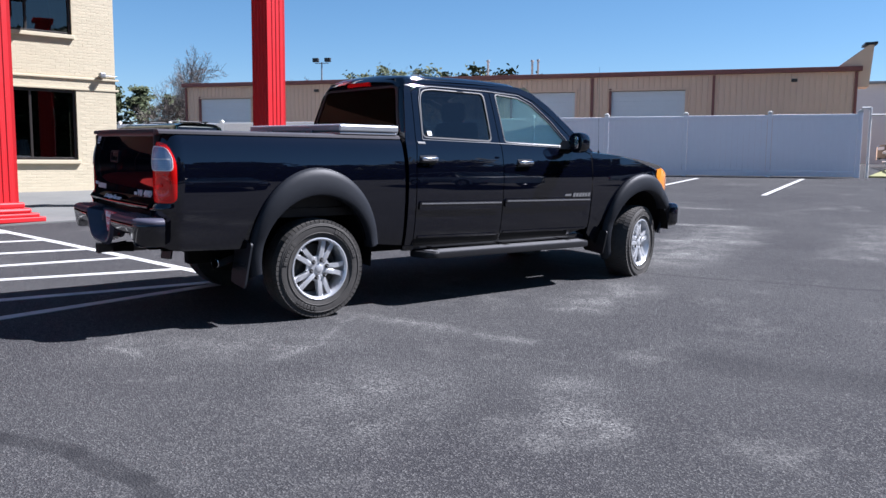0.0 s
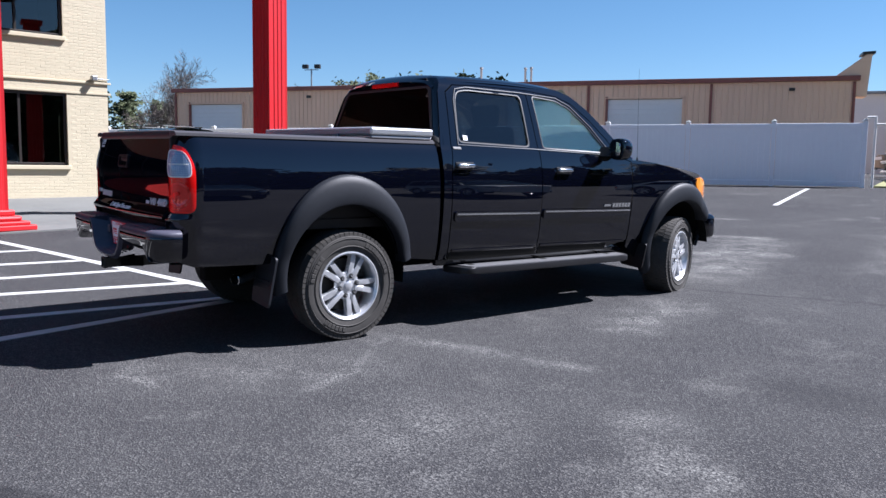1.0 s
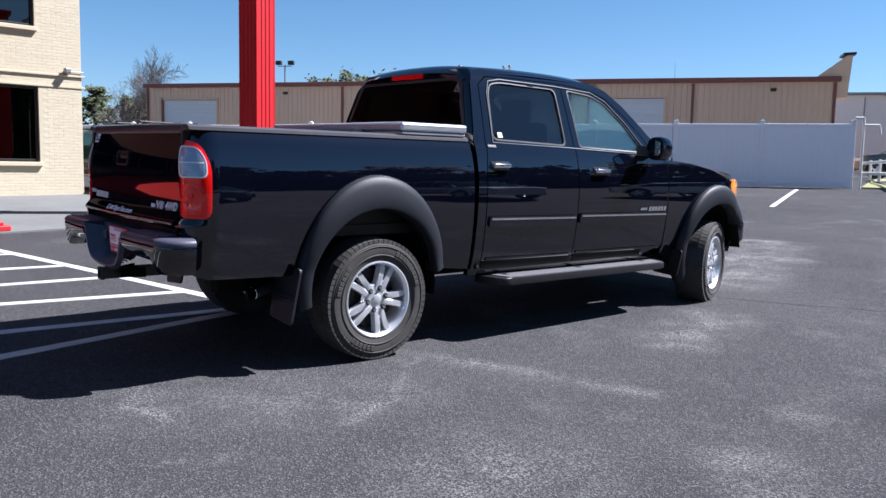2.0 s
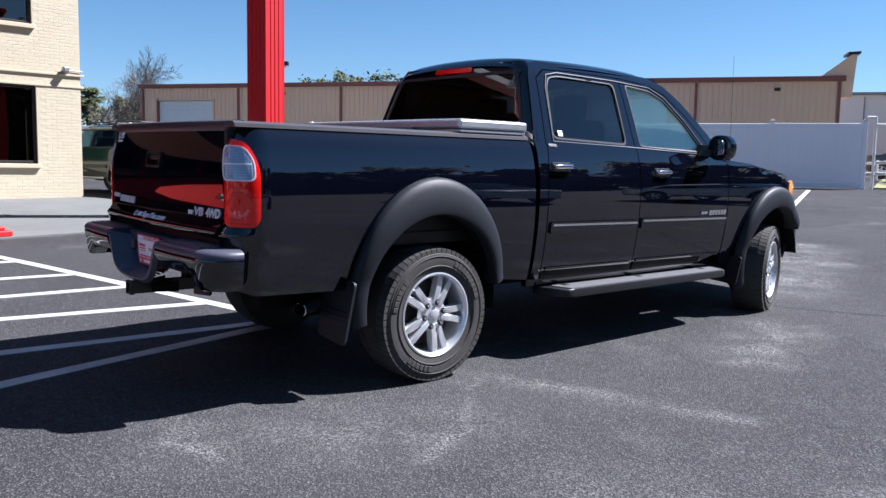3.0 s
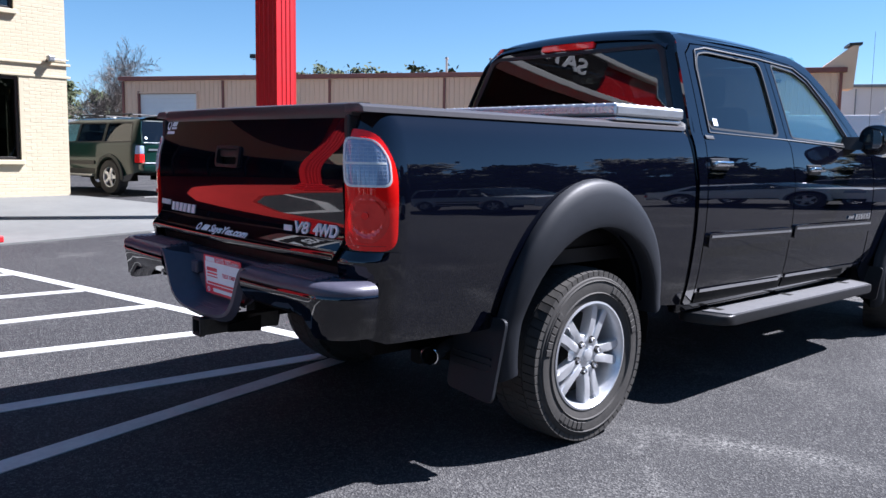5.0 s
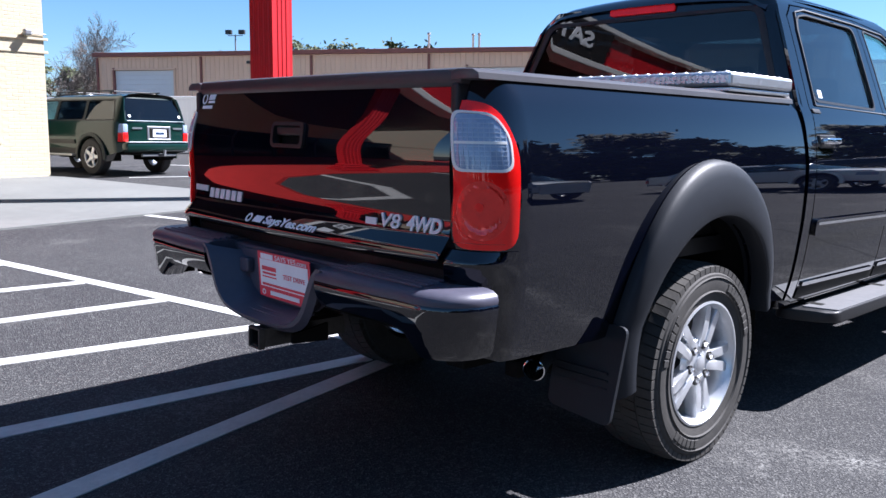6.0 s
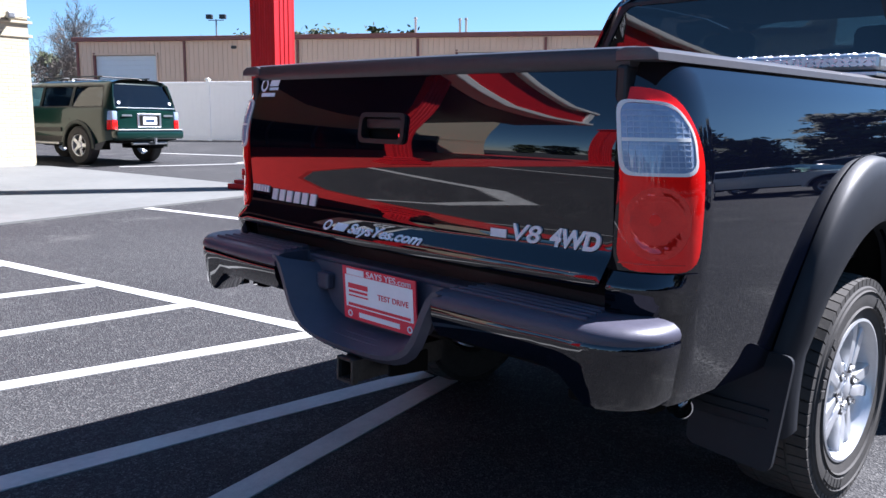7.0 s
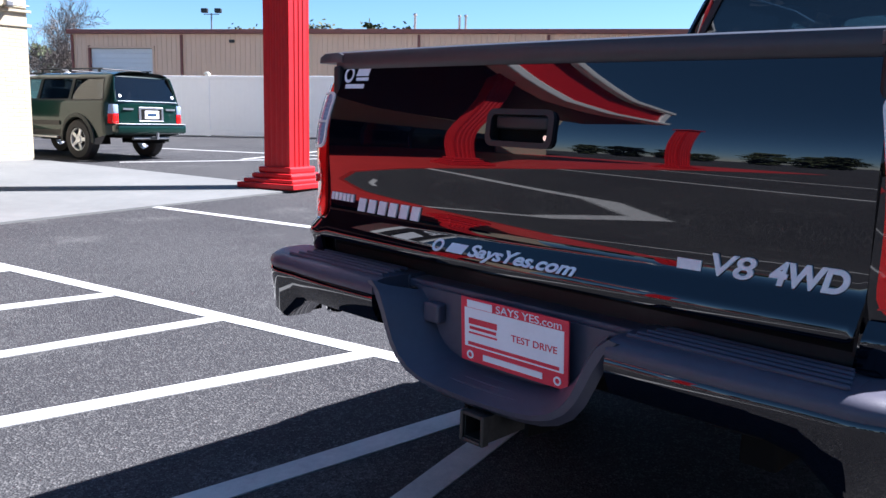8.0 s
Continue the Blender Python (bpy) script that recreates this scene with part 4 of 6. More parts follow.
    skin("lens_seam", [(-1.166, 0.893), (-1.03, 0.893), (-1.03, 0.8955), (-1.166, 0.8955)], [], side(sgn), RED_DEEP, tl, step=0.02, thick=0.002, flip=fl, push=0.0105)

    # the body corner under the tail light, flaring out like the foot of the tailgate
    def foot(u, v):
        p = Vector(sf(u, v))
        n = (Vector(sf(u + 1e-3, v)) - Vector(sf(u - 1e-3, v))).cross(Vector((0, 0, 1))).normalized() * -sgn
        k = max(0.0, min(1.0, (-0.99 - u) / 0.13))
        return tuple(p + n * (0.003 + 0.030 * k * k * (3 - 2 * k) * lerp_table(FOOT, v)))

    skin("corner_panel", [(-1.176, 0.785), (-0.985, 0.785), (-0.985, 0.873), (-1.176, 0.873)], [], foot, PAINT, truck, "black body corner under the tail light", step=0.012, thick=0.012, flip=fl)

    # flares: a bulging band round each arch
    for nm, x0, zc, rxo, rzo, rxi, rzi, a0, a1 in (("rear_flare", 0.02, 0.45, 0.525, 0.655, 0.445, 0.462, 188, 8), ("front_flare", 3.57, 0.42, 0.52, 0.625, 0.445, 0.465, 196, 36)):
        bm = bmesh.new()
        rows = []
        na = 44
        for i in range(na + 1):
            a = radians(a0 + (a1 - a0) * i / na)
            row = []
            for t, dy in ((0.0, 0.003), (0.02, 0.026), (0.10, 0.040), (0.3, 0.052), (0.6, 0.061), (0.88, 0.064), (0.97, 0.060), (1.0, 0.048), (1.0, -0.03)):
                rx, rz = rxo + (rxi - rxo) * t, rzo + (rzi - rzo) * t
                x, z = x0 + rx * math.cos(a), zc + rz * math.sin(a)
                xx, w = corner(x, lerp_table(CPROF, min(z, 1.2)))
                row.append(bm.verts.new((xx, sgn * (max(w, 0.835 if dy > 0 else 0) + dy), z)))
            rows.append(row)
        for a, b in zip(rows, rows[1:]):
            for j in range(len(a) - 1):
                bm.faces.new((a[j], a[j + 1], b[j + 1], b[j]))
        for r in (rows[0], rows[-1]):
            bm.faces.new(r)
        part(nm, bm, FLARE, truck, "dull grey plastic wheel-arch flare", smooth=True)
        # wheel well
        bm = bmesh.new()
        prof = []
        for i in range(19):
            a = radians(190 - (200 if x0 < 1 else 182) * i / 18)
            prof.append((x0 + 0.475 * math.cos(a), zc + 0.485 * math.sin(a)))
        ra = [bm.verts.new((x, sgn * 0.84, z)) for x, z in prof]
        rb = [bm.verts.new((x, sgn * 0.42, z)) for x, z in prof]
        for i in range(18):
            bm.faces.new((ra[i], ra[i + 1], rb[i + 1], rb[i]))
        bm.faces.new(rb)
        part("wheel_well", bm, UNDER, truck, smooth=True)
    # mud flaps
    for nm, x0, z0, z1 in (("mud_flap", -0.505, 0.285, 0.60), ("mud_flap", 3.055, 0.30, 0.52)):
        bm = bmesh.new()
        prism(bm, rounded([(sgn * 0.64, z0 + 0.02), (sgn * 0.885, z0), (sgn * 0.905, z1), (sgn * 0.64, z1)], 0.03), x0, x0 + 0.014, "X")
        bmesh.ops.transform(bm, matrix=Matrix.Translation((x0, 0, z1)) @ Matrix.Rotation(radians(9), 4, "Y") @ Matrix.Translation((-x0, 0, -z1)), verts=bm.verts)
        flap = part(nm, bm, FLARE if x0 < 0 else BLACK, truck, "dark rubber mud flap")
        if x0 < 0:
            bm = bmesh.new()
            for zz in (0.40, 0.425, 0.45):
                box(bm, (x0 - 0.03, sgn * 0.76, zz), (0.006, 0.2, 0.006))
            part("flap_rib", bm, FLARE, flap)
    # running board
    rb = link_mesh("running_board", bpy.data.meshes.new("running_board"), BLACK, truck, "running board with a silver tread")
    bm = bmesh.new()
    prism(bm, rounded([(0.90, sgn * 0.72), (0.98, sgn * 0.965), (2.76, sgn * 0.965), (2.86, sgn * 0.72)], 0.07), 0.400, 0.448, "Z", 0.010)
    part("board", bm, BLACK, rb, smooth=True)
    bm = bmesh.new()
    prism(bm, [(1.0, sgn * 0.815), (1.04, sgn * 0.955), (2.70, sgn * 0.955), (2.76, sgn * 0.815)], 0.448, 0.454, "Z")
    part("tread", bm, TREAD, rb, "silver ribbed tread")
    for x in (1.1, 1.85, 2.6):
        bm = bmesh.new()
        box(bm, (x, sgn * 0.72, 0.44), (0.06, 0.3, 0.03), 0.006)
        part("bracket", bm, UNDER, rb)
    bm = bmesh.new()
    box(bm, (1.85, sgn * 0.755, 0.485), (2.06, 0.05, 0.07), 0.015)
    part("rocker_panel", bm, PAINT, truck, smooth=True)
    # mirror
    mir = link_mesh("door_mirror", bpy.data.meshes.new("door_mirror"), PAINT, truck, "black door mirror")
    bm = bmesh.new()
    bmesh.ops.create_uvsphere(bm, u_segments=24, v_segments=14, radius=1)
    for v in bm.verts:
        for k in range(3):
            v.co[k] = math.copysign(abs(v.co[k]) ** 0.78, v.co[k])
        if v.co.x < -0.35:
            v.co.x = -0.35 + (v.co.x + 0.35) * 0.15
    bmesh.ops.transform(bm, matrix=Matrix.Translation((2.545, sgn * 0.985, 1.322)) @ Matrix.Diagonal((0.098, 0.090, 0.088, 1)), verts=bm.verts)
    part("housing", bm, PAINT, mir, smooth=True)
    bm = bmesh.new()
    prism(bm, rounded([(sgn * 0.915, 1.268), (sgn * 1.040, 1.268), (sgn * 1.040, 1.376), (sgn * 0.925, 1.380)], 0.045), 2.500, 2.506, "X")
    bmesh.ops.transform(bm, matrix=Matrix.Translation((2.505, sgn * 0.98, 1.32)) @ Matrix.Rotation(radians(20 * sgn), 4, "Z") @ Matrix.Translation((-2.503, -sgn * 0.98, -1.32)), verts=bm.verts)
    part("mirror_glass", bm, CHROME, mir, "mirror glass")
    bm = bmesh.new()
    prism(bm, [(2.47, 1.265), (2.66, 1.265), (2.60, 1.33), (2.53, 1.34)], sgn * 0.79, sgn * 0.93, "Y", 0.012)
    part("arm", bm, BLACK, mir, smooth=True)


# ---- bed, tailgate ----
bm = bmesh.new()
box(bm, (-0.16, 0, 0.78), (1.86, 1.50, 0.06))
part("bed_floor", bm, BLACK, truck)
bm = bmesh.new()
box(bm, (0.755, 0, 1.05), (0.04, 1.50, 0.55), 0.01)
part("bed_front_wall", bm, BLACK, truck)
for sgn in (-1, 1):
    bm = bmesh.new()
    box(bm, (-0.16, sgn * 0.715, 1.05), (1.86, 0.03, 0.52), 0.008)
    part("bed_inner_wall", bm, BLACK, truck)
    bm = bmesh.new()
    prism(bm, [(sgn * 0.695, 1.318), (sgn * 0.695, 1.340), (sgn * 0.715, 1.347), (sgn * 0.775, 1.345), (sgn * 0.797, 1.334), (sgn * 0.800, 1.318)], -1.085, 0.775, "X", 0.004)
    part("bed_rail_cap", bm, CAP, truck, "grey plastic bed rail cap", smooth=True)


def gate(y, z):
    """The tailgate's skin: crowned above, hollow below, flaring out to a sloping strip at the foot."""
    return (-1.141 + 0.035 * (y / 0.74) ** 2 + lerp_table(GATE_X, z) - GATE_0, y, z)


tg = skin("tailgate", rounded([(-0.722, 0.835), (0.722, 0.835), (0.722, 1.325), (-0.722, 1.325)], 0.015), [rounded([(-0.084, 1.128), (0.084, 1.128), (0.084, 1.192), (-0.084, 1.192)], 0.02)], gate, PAINT, truck, "closed black tailgate with lettering", step=0.025, thick=0.02, flip=True)
bm = bmesh.new()
rows = []
for i in range(25):
    y = -0.728 + 1.456 * i / 24
    gx = gate(y, 1.31)[0]
    rows.append([bm.verts.new((gx + dx, y, z)) for dx, z in ((0.03, 1.300), (-0.004, 1.300), (-0.010, 1.308), (-0.011, 1.334), (-0.004, 1.345), (0.012, 1.350), (0.062, 1.351), (0.068, 1.340), (0.068, 1.300))])
for p, q in zip(rows, rows[1:]):
    for j in range(9):
        bm.faces.new((p[j], p[(j + 1) % 9], q[(j + 1) % 9], q[j]))
bm.faces.new(rows[0])
bm.faces.new(rows[-1])
part("top_cap", bm, GATE_CAP, tg, "dark plastic tailgate cap", smooth=True)
bm = bmesh.new()
box(bm, (-1.045, 0, 1.08), (0.03, 1.43, 0.48), 0.01)
part("inner_panel", bm, BLACK, tg)
hd = link_mesh("tailgate_handle", bpy.data.meshes.new("tailgate_handle"), BLACK, tg, "black plastic tailgate handle")
skin("bezel", rounded([(-0.094, 1.119), (0.094, 1.119), (0.094, 1.200), (-0.094, 1.200)], 0.022), [rounded([(-0.080, 1.131), (0.080, 1.131), (0.080, 1.188), (-0.080, 1.188)], 0.014)], gate, BLACK, hd, step=0.03, thick=0.03, flip=True, push=0.010)
bm = bmesh.new()
box(bm, (-1.105, 0, 1.160), (0.012, 0.175, 0.068), 0.004)
part("cup", bm, UNDER, hd)
bm = bmesh.new()
box(bm, (-1.128, 0.0, 1.173), (0.018, 0.150, 0.032), 0.008, segs=3)
part("pull", bm, BLACK, hd, smooth=True)
bm = bmesh.new()
cyl(bm, (-1.140, -0.070, 1.142), (-1.117, -0.070, 1.142), 0.006, seg=12)
part("lock", bm, CHROME, hd)
# letters: the make and model as plain raised bars, the rest spelled
BACK = Matrix(((0, 0, -1, 0), (-1, 0, 0, 0), (0, 1, 0, 0), (0, 0, 0, 1)))


def on_gate(y, z, push=0.002):
    """A frame on the tailgate's skin: x to the truck's right, y up the skin, z out of it."""
    p = Vector(gate(y, z))
    right = -(Vector(gate(y + 1e-3, z)) - Vector(gate(y - 1e-3, z))).normalized()
    up = (Vector(gate(y, z + 1e-3)) - Vector(gate(y, z - 1e-3))).normalized()
    out = right.cross(up).normalized()
    p = p + out * push
    return Matrix(((right.x, up.x, out.x, p.x), (right.y, up.y, out.y, p.y), (right.z, up.z, out.z, p.z), (0, 0, 0, 1)))


def bars(y0, y1, z, h, n, mat, parent, name="badge_bar", slant=0.25, gap=0.2, depth=0.004):
    """Letter-sized plain bars between y0 and y1."""
    w = (y1 - y0) / n
    for i in range(n):
        yc, hw = y0 + w * (i + 0.5), w * (1 - gap) / 2
        bm = bmesh.new()
        k = slant * h / 2
        prism(bm, [(-hw - k, -h / 2), (hw - k, -h / 2), (hw + k, h / 2), (-hw + k, h / 2)], -0.002, depth, "Z")
        bmesh.ops.transform(bm, matrix=on_gate(yc, z, 0.0), verts=bm.verts)
        part(name, bm, mat, parent)


def ring(y, z, r0, r1, parent):
    bm = bmesh.new()
    lathe(bm, [(r0, -0.001), (r1, -0.001), (r1, 0.0012), (r0, 0.0012)], 20, "Z", closed=True)
    bmesh.ops.transform(bm, matrix=on_gate(y, z, 0.0), verts=bm.verts)
    part("sticker_ring", bm, LETTER, parent)


bars(0.60, 0.715, 0.948, 0.022, 6, BADGE, tg, gap=0.3)
bars(0.315, 0.585, 0.935, 0.036, 6, BADGE, tg, gap=0.3)
text("lettering", "V8", 0.057, on_gate(-0.492, 0.926), BADGE, tg, 0.004, "chrome V8 lettering", width=0.082, bold=0.0009, slant=0.22)
text("lettering", "4WD", 0.057, on_gate(-0.628, 0.926), BADGE, tg, 0.004, "chrome 4WD lettering", width=0.132, bold=0.0022, slant=0.22)
bars(-0.445, -0.385, 0.921, 0.020, 1, BADGE, tg, slant=0.0)
bars(0.128, 0.195, 0.874, 0.026, 1, LETTER, tg, "sticker_bar", slant=0.3, depth=0.001)
text("sticker_lettering", "SaysYes.com", 0.045, on_gate(-0.03, 0.874, 0.001), LETTER, tg, 0.0008, "white sticker lettering", width=0.30, bold=0.0012, slant=0.18)
ring(0.225, 0.874, 0.011, 0.018, tg)
ring(0.665, 1.285, 0.015, 0.023, tg)
bars(0.565, 0.635, 1.292, 0.024, 1, LETTER, tg, "sticker_bar", slant=0.3, depth=0.001)
bars(0.565, 0.635, 1.272, 0.009, 1, LETTER, tg, "sticker_bar", slant=0.0, depth=0.001)
bars(0.575, 0.685, 1.253, 0.012, 1, LETTER, tg, "sticker_bar", slant=0.0, depth=0.001)
# Sill widened as a filler and coloured near-black to keep the gap dark
bm = bmesh.new()
box(bm, (-1.045, 0, 0.80), (0.09, 1.60, 0.14), 0.01)
part("rear_sill", bm, UNDER, truck)

# ---- rear bumper ----
bumper = link_mesh("rear_bumper", bpy.data.meshes.new("rear_bumper"), PAINT, truck, "black step bumper with a number plate recess")


BPATH = [(-1.262, 0.335), (-1.262, 0.40), (-1.262, 0.48), (-1.260, 0.56), (-1.256, 0.63), (-1.250, 0.69)]
BPATH += [(-1.250 + 0.130 * (1 - math.cos(radians(q))), 0.750 + 0.130 * math.sin(radians(q))) for q in (4, 14, 26, 38, 50, 62, 74, 84)] + [(-1.105, 0.881), (-1.085, 0.881)]


def sweep(sgn, section, name, mat, label=""):
    """Push a closed section of (outward, height) along the bumper's line."""
    bm = bmesh.new()
    rows = []
    for i, p in enumerate(BPATH):
        a, b = Vector(BPATH[max(i - 1, 0)]), Vector(BPATH[min(i + 1, len(BPATH) - 1)])
        t = (b - a).normalized()
        n = Vector((-t.y, t.x))
        rows.append([bm.verts.new((p[0] + n.x * o, sgn * (p[1] + n.y * o), z)) for o, z in section(p[1])])
    m = len(rows[0])
    for a, b in zip(rows, rows[1:]):
        for j in range(m):
            bm.faces.new((a[j], a[(j + 1) % m], b[(j + 1) % m], b[j]))
    bm.faces.new(rows[0])
    bm.faces.new(rows[-1])
    return part(name, bm, mat, bumper, label, smooth=True)


def lower(y):
    """The lower edge: lifted beside the recess, deep at the ends."""
    k = max(0.0, min(1.0, (abs(y) - 0.66) / 0.10))
    return 0.668 - 0.068 * k * k * (3 - 2 * k)


for sgn in (-1, 1):
    sweep(sgn, lambda y: [(-0.10, 0.752), (0.004, 0.752), (0.010, 0.745), (0.011, 0.733), (0.008, 0.715), (-0.004, lower(y) + 0.022), (-0.016, lower(y) + 0.005), (-0.034, lower(y)), (-0.10, lower(y))], "face", PAINT)
    sweep(sgn, lambda y: [(-0.115, 0.748), (-0.115, 0.784), (-0.03, 0.784), (-0.008, 0.780), (0.006, 0.770), (0.011, 0.758), (0.008, 0.746)], "step_pad", PAD, "dark plastic step pad with ribs")
    bm = bmesh.new()
    box(bm, (-1.095, sgn * 0.56, 0.764), (0.11, 0.46, 0.036), 0.006)
    part("pad_deck", bm, PAD, bumper)
    for k in range(5):
        bm = bmesh.new()
        box(bm, (-1.222 + 0.026 * k, sgn * 0.550, 0.786), (0.009, 0.40 - 0.012 * k, 0.010), 0.003, segs=1)
        part("pad_rib", bm, PAD, bumper)
# the recess: a moulded bowl with a broad rim
half_rim = [(0.0, 0.566), (0.06, 0.567), (0.12, 0.570), (0.17, 0.577), (0.21, 0.590), (0.243, 0.612), (0.267, 0.642), (0.285, 0.678), (0.302, 0.716), (0.322, 0.752), (0.350, 0.782)]
rim = [(-y, z) for y, z in half_rim[::-1]] + half_rim[1:]
bm = bmesh.new()
rows = []
for y, z in rim:
    inn = Vector((y * 0.80, 0.70 + (z - 0.70) * 0.70))
    out_ = Vector((y * 1.05, 0.70 + (z - 0.70) * 1.06))
    rows.append([bm.verts.new(v) for v in ((-1.245, out_.x, min(out_.y, 0.785) - 0.012), (-1.268, y * 1.02, z - 0.004), (-1.270, y * 0.97, z + 0.006 if z < 0.77 else z), (-1.24, y * 0.90, 0.70 + (z - 0.70) * 0.86), (-1.175, inn.x, inn.y), (-1.155, inn.x * 0.97, inn.y))])
for a, b in zip(rows, rows[1:]):
    for j in range(len(a) - 1):
        bm.faces.new((a[j], a[j + 1], b[j + 1], b[j]))
part("plate_recess", bm, PAD, bumper, "moulded plastic recess", smooth=True)
bm = bmesh.new()
prism(bm, [(y * 0.85, 0.70 + (z - 0.70) * 0.8) for y, z in rim], -1.16, -1.145, "X")
part("recess_back", bm, PAD, bumper)
bm = bmesh.new()
box(bm, (-1.10, 0, 0.765), (0.10, 0.66, 0.025), 0.006)
part("recess_top", bm, PAD, bumper)
for k in range(4):
    bm = bmesh.new()
    box(bm, (-1.232 + 0.022 * k, 0, 0.586 + 0.006 * k), (0.008, 0.36, 0.008), 0.002, segs=1)
    part("lip_rib", bm, PAD, bumper)
bm = bmesh.new()
box(bm, (-1.172, 0.215, 0.712), (0.03, 0.055, 0.05), 0.008)
part("plate_lamp", bm, PAD, bumper)
# dealer plate
plate = link_mesh("number_plate", bpy.data.meshes.new("number_plate"), PLATE_RED, bumper, "red and white dealer plate")
PC = pose(-1.190, -0.045, 0.700) @ pose(0, 0, 0, 0, -4, 0)


def on_plate(y, z, d=0.001):
    return PC @ Matrix.Translation((-d, y, z)) @ BACK


def plate_box(y, z, w, h, mat, name, d0=0.0, d1=0.002):
    bm = bmesh.new()
    box(bm, (-(d0 + d1) / 2, y, z), (d1 - d0, w, h), 0.0, PC)
    part(name, bm, mat, plate)


plate_box(0, 0, 0.305, 0.152, PLATE_RED, "plate_sheet", -0.004, 0.0)
plate_box(0, 0.006, 0.282, 0.092, PLATE_WHITE, "plate_field", 0.0, 0.001)
text("plate_lettering", "SAYS YES.com", 0.024, on_plate(-0.045, 0.062, 0.001), LETTER, plate, 0.0006, width=0.18)
plate_box(0.095, 0.062, 0.075, 0.017, LETTER, "plate_bar", 0.0, 0.0016)
text("plate_lettering", "TEST DRIVE", 0.022, on_plate(-0.062, 0.006, 0.0018), PLATE_RED, plate, 0.0006, width=0.125)
plate_box(0.085, 0.022, 0.085, 0.014, PLATE_RED, "plate_bar", 0.001, 0.002)
plate_box(0.085, 0.006, 0.080, 0.007, PLATE_RED, "plate_bar", 0.001, 0.002)
plate_box(0.085, -0.006, 0.085, 0.004, PLATE_RED, "plate_bar", 0.001, 0.002)
plate_box(0.0, -0.032, 0.26, 0.008, PLATE_RED, "plate_bar", 0.001, 0.002)
plate_box(0.0, -0.059, 0.17, 0.014, LETTER, "plate_bar", 0.0, 0.0016)
for y in (0.125, -0.125):
    bm = bmesh.new()
    lathe(bm, [(0.006, 0), (0.010, 0), (0.010, -0.0016), (0.006, -0.0016)], 16, "X", closed=True)
    bmesh.ops.transform(bm, matrix=PC @ Matrix.Translation((0, y, -0.060)), verts=bm.verts)
    part("plate_ring", bm, LETTER, plate)
# hitch
hitch = link_mesh("tow_hitch", bpy.data.meshes.new("tow_hitch"), UNDER, truck, "square steel tow hitch receiver")
bm = bmesh.new()
o, i_, y0, zc = 0.030, 0.023, -0.025, 0.518
vs = {}
for x in (-1.285, -0.95):
    for s, n in ((o, "o"), (i_, "i")):
        vs[x, n] = [bm.verts.new((x, y0 + a * s, zc + b * s)) for a, b in ((-1, -1), (1, -1), (1, 1), (-1, 1))]
for k in range(4):
    q = (k + 1) % 4
    bm.faces.new((vs[-1.285, "o"][k], vs[-1.285, "o"][q], vs[-1.285, "i"][q], vs[-1.285, "i"][k]))
    bm.faces.new((vs[-1.285, "o"][k], vs[-0.95, "o"][k], vs[-0.95, "o"][q], vs[-1.285, "o"][q]))
    bm.faces.new((vs[-1.285, "i"][q], vs[-0.95, "i"][q], vs[-0.95, "i"][k], vs[-1.285, "i"][k]))
part("receiver", bm, DARKMETAL, hitch)
bm = bmesh.new()
for cy, cz, sy, sz in ((-0.030, 0, 0.009, 0.069), (0.030, 0, 0.009, 0.069), (0, 0.030, 0.051, 0.009), (0, -0.030, 0.051, 0.009)):
    box(bm, (-1.282, y0 + cy, zc + cz), (0.022, sy, sz), 0.003)
part("collar", bm, DARKMETAL, hitch, "worn steel collar")
bm = bmesh.new()
cyl(bm, (-0.90, -0.50, 0.570), (-0.90, 0.50, 0.570), 0.032, seg=16)
part("cross_tube", bm, UNDER, hitch, smooth=True)
for y in (-0.11, 0.07):
    bm = bmesh.new()
    prism(bm, [(-1.20, 0.50), (-1.06, 0.49), (-1.06, 0.55), (-1.20, 0.53)], y, y + 0.01, "Y")
    part("chain_plate", bm, UNDER, hitch)
bm = bmesh.new()
cyl(bm, (-1.16, 0.14, 0.545), (-1.20, 0.14, 0.545), 0.022, seg=12)
part("socket", bm, BLACK, hitch)

# ---- cab shell: back wall, roof, windscreen, bonnet, grille ----
def back(y, z):
    w = lerp_table(CPROF, z)
    x = 0.812 if z < 1.30 else 0.812 + 0.095 * ((z - 1.30) / 0.49) ** 1.15
    e = max(0.0, (abs(y) / w - 0.88) / 0.12)
    return (x + 0.035 * e * e, y, z)


zz = [0.50, 0.7, 0.9, 1.1, 1.25, 1.30, 1.40, 1.55, 1.70, 1.76, 1.80]
poly = [(lerp_table(CPROF, z), z) for z in zz] + [(-lerp_table(CPROF, z), z) for z in zz[::-1]]
rw = rounded([(-0.705, 1.36), (0.705, 1.36), (0.57, 1.735), (-0.57, 1.735)], 0.05)
skin("cab_back", poly, [rw], back, PAINT, truck, step=0.04, flip=True)
rg = skin("rear_window", [(p[0] * 1.01, 1.55 + (p[1] - 1.55) * 1.02) for p in rw], [], back, TINT, truck, "dark tinted rear window", step=0.08, thick=0.005, flip=True, push=-0.003)
rg.visible_shadow = False
skin("rear_window_seal", [(p[0] * 1.02, 1.55 + (p[1] - 1.55) * 1.04) for p in rw], [[(p[0] * 0.975, 1.55 + (p[1] - 1.55) * 0.95) for p in rw]], back, BLACK, truck, step=0.05, thick=0.006, flip=True, push=0.004)
skin("brake_light", rounded([(-0.16, 1.752), (0.20, 1.752), (0.20, 1.785), (-0.16, 1.785)], 0.012), [], back, RED_LENS, truck, "red high-level brake light", step=0.04, thick=0.02, flip=True, push=0.012)


